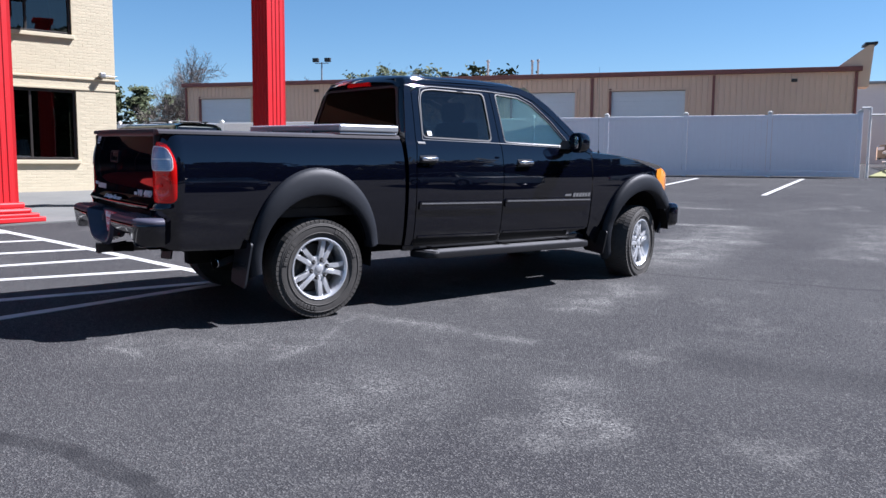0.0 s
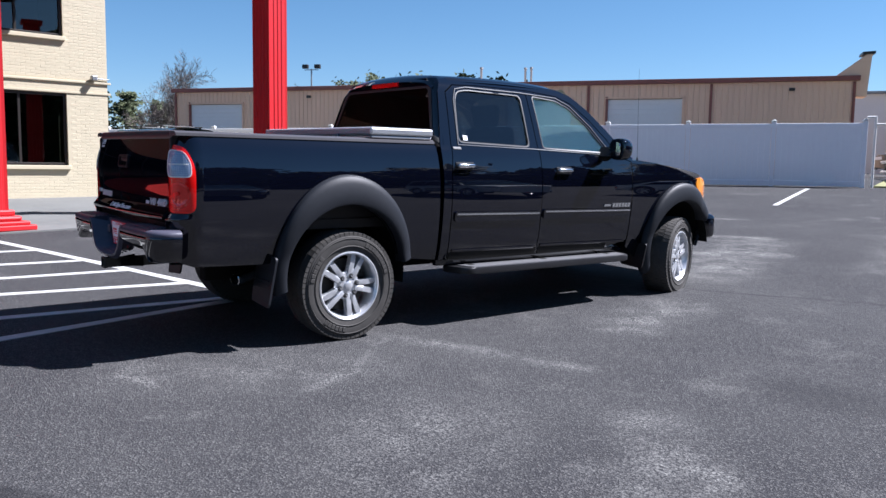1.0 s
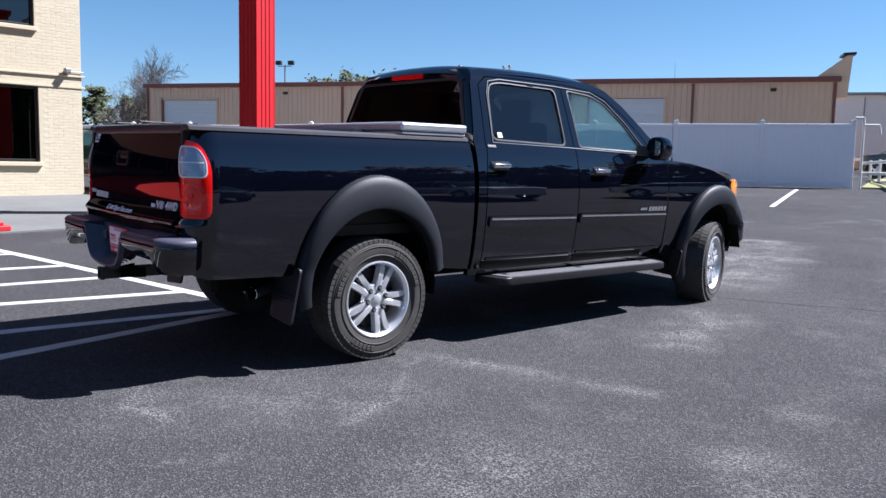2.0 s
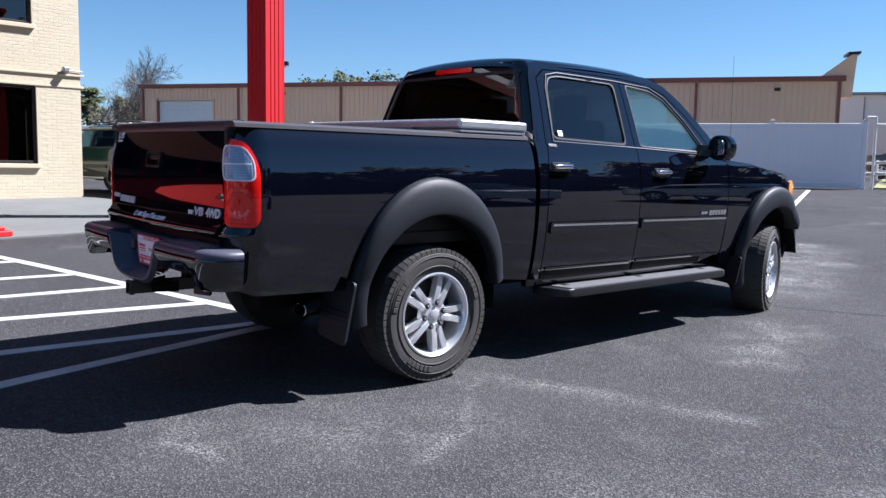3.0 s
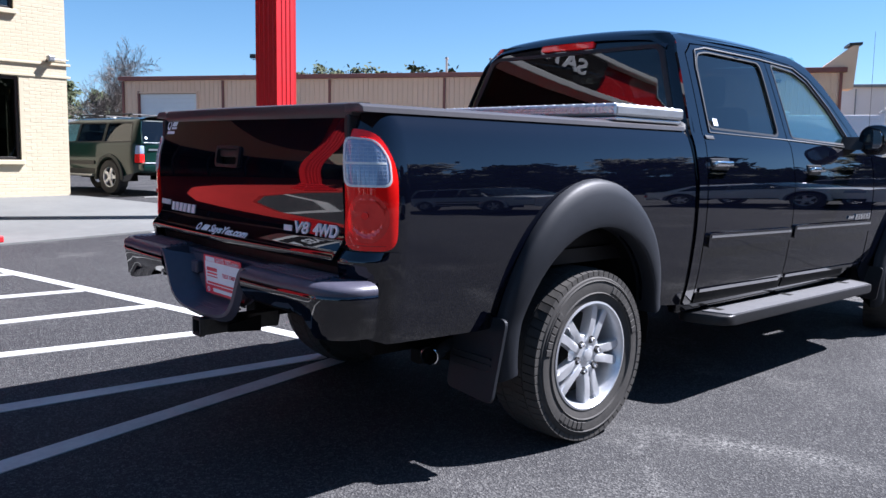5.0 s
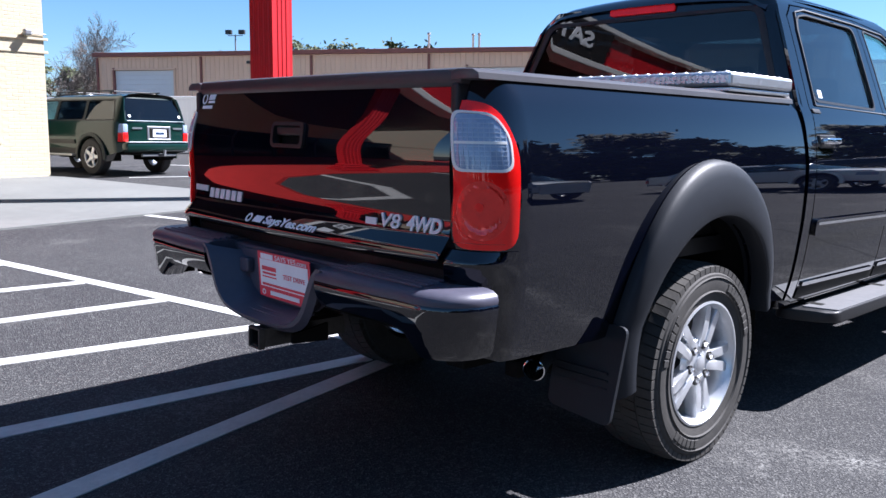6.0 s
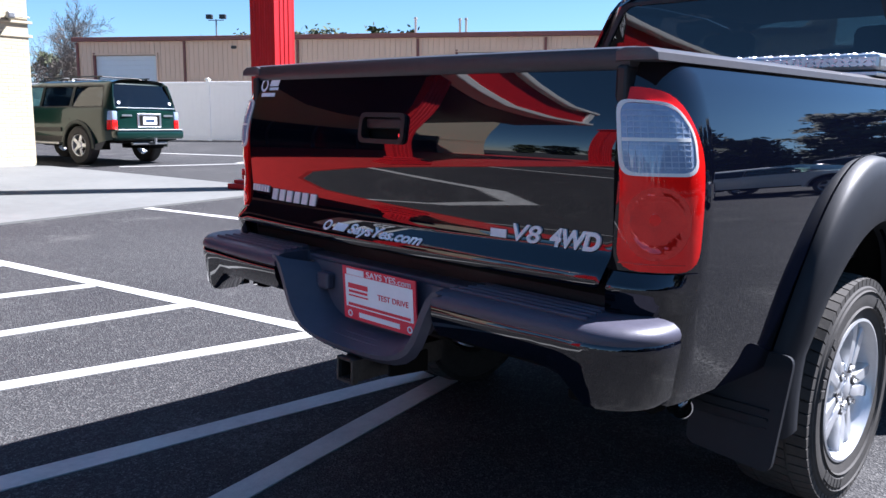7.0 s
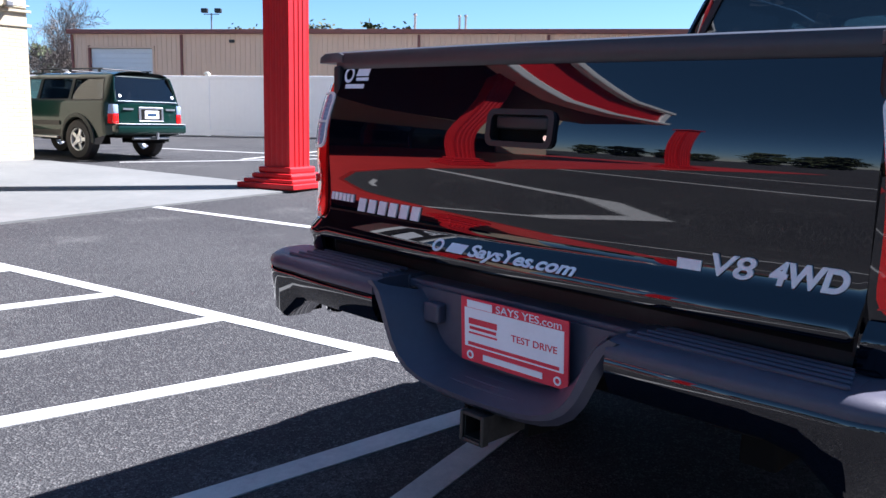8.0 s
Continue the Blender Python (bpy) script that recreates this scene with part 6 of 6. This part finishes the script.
        skin("front_lamp", rounded([(front - 0.30, nose - 0.22), (front - 0.03, nose - 0.24), (front - 0.03, nose - 0.12), (front - 0.28, nose - 0.08)], 0.02), [], sd(s), CLEAR_LENS, c, "clear headlamp", step=0.08, thick=0.02, flip=s > 0, push=0.012)
        bm = bmesh.new()
        box(bm, (xs0 - 0.02, s * (half + 0.09), zb + 0.10), (0.11, 0.20, 0.14), 0.04, segs=2)
        part("door_mirror", bm, BLACK, c, smooth=True)
        if rack:
            bm = bmesh.new()
            box(bm, (wheelbase / 2, s * (half + 0.02), sill), (wheelbase - 1.0, 0.13, 0.05), 0.015)
            part("side_step", bm, SILVER, c, "bright side step")
            skin("side_moulding", rounded([(0.50, 0.63), (wheelbase - 0.50, 0.63), (wheelbase - 0.50, 0.71), (0.50, 0.71)], 0.02), [], sd(s), BLACK, c, step=0.2, thick=0.02, flip=s > 0, push=0.02)
            skin("lower_cladding", [(0.47, base + 0.02), (wheelbase - 0.47, base + 0.02), (wheelbase - 0.47, base + 0.12), (0.47, base + 0.12)], [], sd(s), BLACK, c, step=0.2, thick=0.012, flip=s > 0, push=0.012)
            bm = bmesh.new()
            box(bm, (0.55, s * (half - 0.30), zt + 0.085), (1.9, 0.03, 0.025), 0.01)
            for xx in (-0.3, 0.55, 1.4):
                box(bm, (xx, s * (half - 0.30), zt + 0.05), (0.06, 0.03, 0.06), 0.008)
            part("roof_rail", bm, BLACK, c)
        for xx in [a + (b - a) * k / n for k in range(1, n + (0 if tall else 1))]:
            skin("door_gap", [(xx, base + 0.06), (xx + 0.008, base + 0.06), (xx + 0.008, zb), (xx, zb)], [], sd(s), UNDER, c, step=0.2, thick=0.003, flip=s > 0, push=0.001)
    if rack:
        for xx in (-0.1, 1.2):
            bm = bmesh.new()
            cyl(bm, (xx, -half + 0.30, zt + 0.09), (xx, half - 0.30, zt + 0.09), 0.014, seg=8)
            part("rack_bar", bm, BLACK, c)
    # roof, screens, tail
    wr = half - 0.25
    xr0 = rear + 0.14 if tall else 0.10
    grid("roof", lambda x, v: (x, v * wr, zt + 0.03 * (1 - abs(v) ** 2.2) - 0.03 * max(0, abs(v) - 0.8) * 5), [xr0 + (xs0 - 0.7 - xr0) * i / 8 for i in range(9)], [-1 + i / 6 for i in range(13)], paint, c)
    g = grid("windscreen", lambda v, t: (xs0 + 0.55 - 1.25 * t + 0.12 * (1 - v * v), v * (half - 0.06 - 0.18 * t), zb - 0.02 + (zt - zb + 0.04) * t), [-1 + i / 6 for i in range(13)], [0, 0.25, 0.5, 0.75, 1.0], GREEN_GLASS, c, thick=0.004)
    g.visible_shadow = False
    grid("bonnet", lambda x, v: (x + 0.10 * (1 - v * v), v * (half - 0.05 - 0.26 * max(0.0, (x - front + 0.6) / 0.6) ** 2.2), zb - 0.01 - (zb - nose + 0.08) * max(0.0, (x - wheelbase + 0.35) / (front - wheelbase + 0.35)) ** 1.6 + 0.05 * (1 - abs(v) ** 2.5)), [wheelbase - 0.35 + (front - wheelbase + 0.35) * i / 10 for i in range(11)], [-1 + i / 6 for i in range(13)], paint, c)
    grid("nose_panel", lambda v, z: (front + 0.10 * (1 - v * v), v * (half - 0.30), z), [-1 + i / 6 for i in range(13)], [base - 0.05, 0.6, nose - 0.10], paint, c, thick=0.02)
    if tall:
        def tail(y, z):
            x = rear - 0.02 + 0.22 * max(0.0, (z - zb) / (zt - zb)) ** 1.1
            return (x + 0.06 * (y / half) ** 4, y, z)
        wz = lambda z: lerp_table(prof, z) - 0.10
        zs = [base + 0.05, 0.8, zb, zb + 0.2, zt - 0.05]
        out = [(wz(z), z) for z in zs] + [(-wz(z), z) for z in zs[::-1]]
        rwin = rounded([(-0.68, zb + 0.03), (0.68, zb + 0.03), (0.585, zt - 0.07), (-0.585, zt - 0.07)], 0.05)
        hatch = skin("hatch", out, [rwin], tail, paint, c, step=0.10, thick=0.03, flip=True)
        g = skin("hatch_glass", [(p[0] * 1.03, (p[1] - zb - 0.25) * 1.05 + zb + 0.25) for p in rwin], [], tail, TINT, hatch, "dark rear glass", step=0.2, thick=0.004, flip=True, push=-0.006)
        g.visible_shadow = False
        bm = bmesh.new()
        box(bm, (rear - 0.025, -0.05, zb - 0.22), (0.02, 0.56, 0.27), 0.01)
        pl = part("plate_panel", bm, SILVER, hatch, "bright plate surround")
        bm = bmesh.new()
        box(bm, (rear - 0.044, -0.05, zb - 0.23), (0.012, 0.32, 0.15), 0.004)
        part("plate", bm, PLATE_WHITE, pl, "white number plate")
        bm = bmesh.new()
        box(bm, (rear - 0.052, -0.05, zb - 0.23), (0.006, 0.20, 0.05), 0.0)
        part("plate_bar", bm, STICKER, pl)
        bm = bmesh.new()
        box(bm, (rear - 0.036, -0.05, zb - 0.225), (0.008, 0.46, 0.20), 0.0)
        part("plate_backing", bm, UNDER, pl)
        bm = bmesh.new()
        box(bm, (rear - 0.015, 0, zb + 0.012), (0.03, 1.36, 0.014), 0.004)
        part("bright_strip", bm, SILVER, hatch)
        for y in (-0.62, 0.60):
            bm = bmesh.new()
            lathe(bm, [(0.0, -0.002), (0.032, 0.0), (0.032, 0.004)], 14, "X")
            bmesh.ops.transform(bm, matrix=Matrix.Translation((rear + 0.015 + 0.06 * (y / half) ** 4, y * 0.97, zb + 0.11)) @ Matrix.Rotation(radians(20), 4, "Y"), verts=bm.verts)
            part("window_sticker", bm, WHITE, hatch)
        for y in (-0.50, 0.46):
            bm = bmesh.new()
            box(bm, (rear - 0.03, y, zb - 0.13), (0.008, 0.22, 0.035), 0.0)
            part("badge_bar", bm, SILVER, hatch)
        bm = bmesh.new()
        box(bm, (rear - 0.05, 0, base + 0.16), (0.20, 1.56, 0.17), 0.04, segs=2)
        part("rear_bumper", bm, paint, c, smooth=True)
        bm = bmesh.new()
        box(bm, (rear - 0.10, 0, base + 0.255), (0.12, 1.50, 0.02), 0.006)
        part("bumper_step", bm, SILVER, c)
        bm = bmesh.new()
        cyl(bm, (rear - 0.06, -0.4, base - 0.01), (rear - 0.06, 0.4, base - 0.01), 0.03, seg=10)
        cyl(bm, (rear - 0.26, 0, base - 0.0), (rear - 0.05, 0, base - 0.0), 0.028, seg=10)
        cyl(bm, (rear - 0.24, 0, base), (rear - 0.24, 0, base + 0.10), 0.026, 0.03, seg=10)
        part("tow_bar", bm, STEEL, c)
    else:
        grid("boot", lambda x, v: (x, v * (half - 0.07), zb + 0.02 - 0.04 * ((0.0 - x) / 0.9) + 0.02 * (1 - v * v)), [rear + 0.02, rear + 0.25, rear + 0.45], [-1 + i / 4 for i in range(9)], paint, c)
        g = grid("rear_screen", lambda v, t: (rear + 0.42 + 0.75 * t, v * (half - 0.09 - 0.16 * t), zb + (zt - zb) * t), [-1 + i / 4 for i in range(9)], [0, 0.5, 1.0], TINT2, c, thick=0.004)
        g.visible_shadow = False
        grid("tail_panel", lambda v, z: (rear - 0.02 + 0.06 * v ** 4, v * (half - 0.06), z), [-1 + i / 4 for i in range(9)], [base, 0.7, zb], paint, c, thick=0.02)
    bm = bmesh.new()
    box(bm, ((rear + front) / 2, 0, base + 0.06), (front - rear - 0.2, 1.0, 0.14), 0.02)
    part("underbody", bm, UNDER, c)
    bm = bmesh.new()
    for xx in (0.35, 1.25):
        for y in (-0.36, 0.36):
            box(bm, (xx, y, zb - 0.05), (0.16, 0.46, 0.62), 0.05)
            box(bm, (xx - 0.05, y, zb + 0.36), (0.09, 0.26, 0.16), 0.03)
    part("seats", bm, SEAT, c)
    return c


WHITE_PAINT = material("white_car_paint", (0.75, 0.75, 0.75), 0.25, coat=1.0, scale=2, vary=0.04)
GREY_PAINT = material("dark_grey_car_paint", (0.05, 0.052, 0.056), 0.25, coat=1.0, scale=2, vary=0.06)


def on_ground(x, y, rz):
    return pose(x, y, ground(x, y), 0, 0, rz)


car("sport_utility_vehicle", on_ground(4.06, 14.56, 105) @ Matrix.Diagonal((1.0, 1.0, 0.98, 1)), "dark green sport utility vehicle parked on the asphalt", "car", GREEN_PAINT, clad=OLIVE, top=1.61)
car("parked_saloon", on_ground(12.4, -7.4, 100), "white saloon car parked on the asphalt", "car", WHITE_PAINT, wheelbase=2.7, rear=-1.0, front=3.6, half=0.86, belt=0.92, top=1.42, nose=0.84, base=0.33, r=0.32, rack=False, tall=False)
car("parked_wagon", on_ground(17.6, -6.4, 98), "dark grey wagon parked on the asphalt", "car", GREY_PAINT)
car("parked_van", on_ground(9.4, -11.5, 104), "white wagon parked on the asphalt", "car", WHITE_PAINT, top=1.9)
car("parked_saloon", on_ground(4.5, -14.0, 108), "dark grey saloon car parked on the asphalt", "car", GREY_PAINT, wheelbase=2.7, rear=-1.0, front=3.6, half=0.86, belt=0.92, top=1.42, nose=0.84, base=0.33, r=0.32, rack=False, tall=False)
car("parked_wagon", on_ground(35.5, 8.9, 110), "dark wagon parked beyond the white rails", "car", GREY_PAINT)


# ---- trees ----
def limb(V, Fc, p, q, r0, r1, seg=5):
    d = (q - p).normalized()
    u = d.orthogonal().normalized()
    w = d.cross(u)
    k = len(V)
    for c, r in ((p, r0), (q, r1)):
        for i in range(seg):
            a = 2 * math.pi * i / seg
            V.append(tuple(c + (u * math.cos(a) + w * math.sin(a)) * r))
    for i in range(seg):
        j = (i + 1) % seg
        Fc.append((k + i, k + j, k + seg + j, k + seg + i))


def bare_tree(m, height, seed, label):
    t = empty("tree", m, label, "tree", "bare trees")
    rng = random.Random(seed)
    TV, TF, CV, CF = [], [], [], []

    def grow(p, d, length, r, level):
        n = 6 if level == 0 else 4
        for i in range(n):
            d = (d + Vector((rng.gauss(0, 0.12), rng.gauss(0, 0.12), 0.03 + rng.gauss(0, 0.06)))).normalized()
            q = p + d * length / n
            r2 = r * (0.84 if level else 0.80)
            limb(TV if level < 1 else CV, TF if level < 1 else CF, p, q, r, r2, 6 if level < 2 else 3)
            if level < 4 and (level or i > 0):
                for _ in range(2 if level < 3 else 1):
                    a = rng.uniform(0, 6.28)
                    u = d.orthogonal().normalized()
                    v = d.cross(u)
                    s = (d * rng.uniform(0.6, 1.0) + (u * math.cos(a) + v * math.sin(a)) * rng.uniform(0.5, 0.95) + Vector((0, 0, 0.10))).normalized()
                    grow(q, s, length * rng.uniform(0.42, 0.62) * (1.0 - 0.05 * i), max(r2 * 0.55, 0.011), level + 1)
            p, r = q, r2

    grow(Vector((0, 0, 0)), Vector((0, 0, 1)), height * 0.80, height * 0.014, 0)
    raw("trunk", TV, TF, BARK, t, smooth=True)
    raw("crown", CV, CF, BARK, t, "bare winter twigs")
    return t


def pine_tree(m, height, seed, label, group="pines", spread=0.22, limbs=46, clumps=30, low=0.28, leaf=1.0):
    t = empty("tree", m, label, "tree", group)
    rng = random.Random(seed)
    V, Fc = [], []
    p = Vector((0, 0, 0))
    for i in range(8):
        q = Vector((rng.gauss(0, 0.05), rng.gauss(0, 0.05), height * (i + 1) / 8))
        limb(V, Fc, p, q, height * 0.016 * (1 - i / 9), height * 0.016 * (1 - (i + 1) / 9), 7)
        p = q
    CV, CF = [], []
    for k in range(limbs):
        z = height * rng.uniform(low, 0.98)
        f = 1 - abs(z / height - 0.5) * 1.1
        a = rng.uniform(0, 6.28)
        L = height * spread * f * rng.uniform(0.55, 1.15)
        e = Vector((L * math.cos(a), L * math.sin(a), z + L * rng.uniform(-0.05, 0.35)))
        limb(V, Fc, Vector((0, 0, z)), e, 0.05, 0.012, 4)
        for j in range(clumps):
            c = Vector((0, 0, z)).lerp(e, rng.uniform(0.35, 1.1)) + Vector((rng.gauss(0, 1), rng.gauss(0, 1), rng.gauss(0, 0.7))) * height * 0.028
            s = height * leaf * rng.uniform(0.012, 0.026)
            d1 = Vector((rng.gauss(0, 1), rng.gauss(0, 1), rng.gauss(0, 0.6))).normalized()
            d2 = d1.orthogonal().normalized()
            n0 = len(CV)
            CV += [tuple(c + d1 * s), tuple(c + d2 * s * 0.6), tuple(c - d1 * s), tuple(c - d2 * s * 0.6)]
            CF.append((n0, n0 + 1, n0 + 2, n0 + 3))
    raw("trunk", V, Fc, BARK, t, smooth=True)
    raw("crown", CV, CF, PINE, t, "dark green needle clumps")
    return t


bare_tree(pose(21.6, 66.0, 0.6), 7.3, 3, "tall bare winter tree behind the warehouse")
bare_tree(pose(19.1, 59.6, 0.6), 7.6, 11, "bare winter tree with pale twigs beside the warehouse")
bare_tree(pose(11.6, 43.2, 0.6), 3.7, 23, "bare winter tree with pale twigs beside the warehouse")
bare_tree(pose(32.1, 66.0, 0.6), 6.9, 31, "bare winter tree behind the warehouse")
PL = "dark green pine tree at the edge of the yard"
pa = pine_tree(pose(18.5, 70.3, 0.6), 6.7, 1, PL, "pines", 0.26, 80, 45, 0.1, 1.3)
pb = pine_tree(pose(15.1, 69.2, 0.6), 5.9, 2, PL, "pines", 0.28, 80, 45, 0.1, 1.3)
pc = pine_tree(pose(64.3, 103.7, 0.6), 13.9, 5, PL, "pines", 0.30, 70, 40, 0.3, 1.2)
for i, (x, y, s, src) in enumerate(((21.9, 71.9, 1.0, pb), (12.7, 70.0, 0.9, pa), (16.6, 73.1, 1.1, pb), (24.9, 74.5, 0.9, pa), (10.3, 71.9, 1.0, pb), (7.8, 68.8, 0.9, pa), (67.7, 104.8, 0.98, pc), (71.1, 102.5, 1.02, pc), (74.5, 99.2, 0.97, pc), (77.9, 96.9, 1.03, pc), (81.3, 94.6, 1.0, pc), (84.7, 93.8, 0.94, pc), (61.4, 106.5, 0.93, pc))):
    src.scale = (1, 1, 1)
    o = copy_thing(src, pose(x, y, 0.6, 0, 0, 57 * i))
    o.scale = (s, s, s)
# the wood along the far side of the yard
wrng = random.Random(9)
WL = "dense dark green tree in the wood set round the unseen sides of the yard"
pd = pine_tree(pose(-30, -36, 0), 13.0, 8, WL, "wood", 0.34, 110, 60, 0.06, 1.7)
pe = pine_tree(pose(-25, -38, 0), 11.0, 9, WL, "wood", 0.40, 110, 60, 0.05, 1.8)
# The first 20 trees are unseen, added to darken the horizon the tailgate mirrors
SPOTS = [(-58 - 0.3 * (i % 3), -26 + 5.2 * i) for i in range(13)] + [(-54 + 4.6 * i, -33 + 0.5 * (i % 2)) for i in range(7)] + [(-22 + 3.6 * i, -34 - 0.1 * i) for i in range(20)] + [(50 + 2.6 * i, -34 + 2.2 * i) for i in range(14)]
for i, (x, y) in enumerate(SPOTS):
    o = copy_thing((pd, pe)[i % 2], pose(x + wrng.uniform(-1, 1), y + wrng.uniform(-3, 3), 0, 0, 0, 61 * i))
    q = wrng.uniform(0.75, 1.2) * (0.5 if i < 20 else 1.0)
    o.scale = (q * 1.1, q * 1.1, q)

# ---- floodlight pole behind the warehouse ----
pole = empty("floodlight_pole", pose(39.4, 75.6, 0.1), "tall pole with twin floodlights behind the warehouse", "lamp post")
bm = bmesh.new()
cyl(bm, (0, 0, 0), (0, 0, 11.3), 0.13, 0.08, seg=10)
part("pole", bm, STEEL, pole)
bm = bmesh.new()
box(bm, (0, 0, 11.2), (1.6, 0.08, 0.08), 0.01, pose(0, 0, 0, 0, 0, -50))
part("cross_arm", bm, STEEL, pole)
for k in (-1, 1):
    bm = bmesh.new()
    box(bm, (k * 0.7, 0, 11.55), (0.66, 0.42, 0.44), 0.06, pose(0, 0, 0, 0, 0, -50))
    part("floodlight", bm, FRAME, pole)

# ---- beyond the fence ----
hall = empty("metal_hall", pose(48.0, 23.5, 0.55, 0, 0, -56), "pale grey metal hall with a low roof", "building")
bm = bmesh.new()
prism(bm, [(0, 0), (26, 0), (26, 5.3), (0, 5.5)], 0, 14, "Y")
part("wall", bm, ROLLDOOR, hall)
bm = bmesh.new()
box(bm, (13, 7, 5.55), (26.6, 14.6, 0.18), 0.03)
part("roof", bm, STEEL, hall)
for k in range(8):
    bm = bmesh.new()
    box(bm, (1.6 + 3.2 * k, -0.03, 2.7), (0.06, 0.06, 5.3), 0.0)
    part("seam", bm, STEEL, hall)
rails = empty("rail_fence", pose(21.6, 4.9, ground(21.6, 4.9), 0, 0, 30), "low white pipe rail fence on the grass", "fence")
for x in (0.6, 3.4, 6.2, 9.0):
    bm = bmesh.new()
    cyl(bm, (x, 0, 0), (x, 0, 0.95), 0.05, seg=10)
    part("post", bm, WHITE, rails)
for z in (0.45, 0.85):
    bm = bmesh.new()
    cyl(bm, (-0.6, 0, z), (12, 0, z), 0.055, seg=10)
    part("rail", bm, WHITE, rails)
pipe = empty("gate_pipe", pose(21.05, 6.05, ground(21.05, 6.05), 0, 0, fyaw), "white bent pipe bracket on the end of the fence", "pipe")
bm = bmesh.new()
cyl(bm, (-0.10, 0, 0.0), (-0.10, 0, 2.02), 0.035, seg=10)
cyl(bm, (-0.10, 0, 2.0), (0.12, 0, 2.0), 0.035, seg=10)
cyl(bm, (-0.10, 0, 1.80), (-0.50, 0, 1.80), 0.03, seg=10)
cyl(bm, (-0.50, 0, 1.80), (-0.54, 0, 1.55), 0.03, seg=10)
part("pipe", bm, WHITE, pipe, smooth=True)
gp = [(21.3, 6.0), (21.9, 5.0), (25.5, -1), (39.5, 3), (43.5, 13), (29.5, 9.2)]
bm = bmesh.new()
d = dense(gp, 1.5)
up = [bm.verts.new((x, y, ground(x, y) + 0.05)) for x, y in d]
dn = [bm.verts.new((x, y, ground(x, y) - 0.15)) for x, y in d]
bm.faces.new(up)
for i in range(len(d)):
    j = (i + 1) % len(d)
    bm.faces.new((up[i], up[j], dn[j], dn[i]))
tagged(part("grass_verge", bm, GRASS), "dry yellow grass verge beside the yard", "grass", kind="structure")
# ---- bricks of the painted wall ----
BL, BH, GAP = 0.197, 0.0605, 0.006
front = [o for o in office.children if o.name.startswith("wall")][0]


def brick_mesh(length):
    x, z, d = length / 2, BH / 2, 0.0018
    v = [(-x, 0, -z), (x, 0, -z), (x, 0, z), (-x, 0, z), (-x + 0.003, -d, -z + 0.003), (x - 0.003, -d, -z + 0.003), (x - 0.003, -d, z - 0.003), (-x + 0.003, -d, z - 0.003)]
    f = [(4, 5, 6, 7), (0, 1, 5, 4), (1, 2, 6, 5), (2, 3, 7, 6), (3, 0, 4, 7)]
    return v, f


bv, bf = brick_mesh(BL)
shared = bpy.data.meshes.new("brick")
shared.from_pydata(bv, [], bf)
shared.materials.append(BRICK)
rest_v, rest_f, made = [], [], 0
brng = random.Random(12)
for row in range(122):
    z = -0.25 + row * (BH + GAP)
    if z > 8.2:
        break
    shift = (BL + GAP) / 2 if row % 2 else 0.0
    for col in range(26):
        xc = -0.012 - BL / 2 - col * (BL + GAP) + shift
        x0, x1 = xc - BL / 2, min(xc + BL / 2, -0.012)
        if x1 - x0 < 0.03 or any(x1 > a - 0.01 and x0 < b + 0.01 and z + BH / 2 > c - 0.11 and z - BH / 2 < d + 0.005 for a, b, c, d in WINS):
            continue
        if any(abs(z - bz) < bh / 2 + BH / 2 for bz, bh in ((2.42, 0.05), (2.66, 0.045))):
            continue
        dz, dy = brng.uniform(-0.0015, 0.0015), brng.uniform(-0.0010, 0.0008)
        if made < 290 and x1 - x0 > BL - 0.01 and 0.1 < z < 3.7 and xc > -0.98:
            o = new("brick", shared)
            o.parent = front
            o.location = (xc, dy, z + dz)
            made += 1
        else:
            k = len(rest_v)
            sc = (x1 - x0) / BL
            rest_v += [((x0 + x1) / 2 + a * sc, b + dy, z + c + dz) for a, b, c in bv]
            rest_f += [tuple(q + k for q in f) for f in bf]
rest = raw("brickwork", rest_v, rest_f, BRICK, office)
rest["kind"] = "stuff"
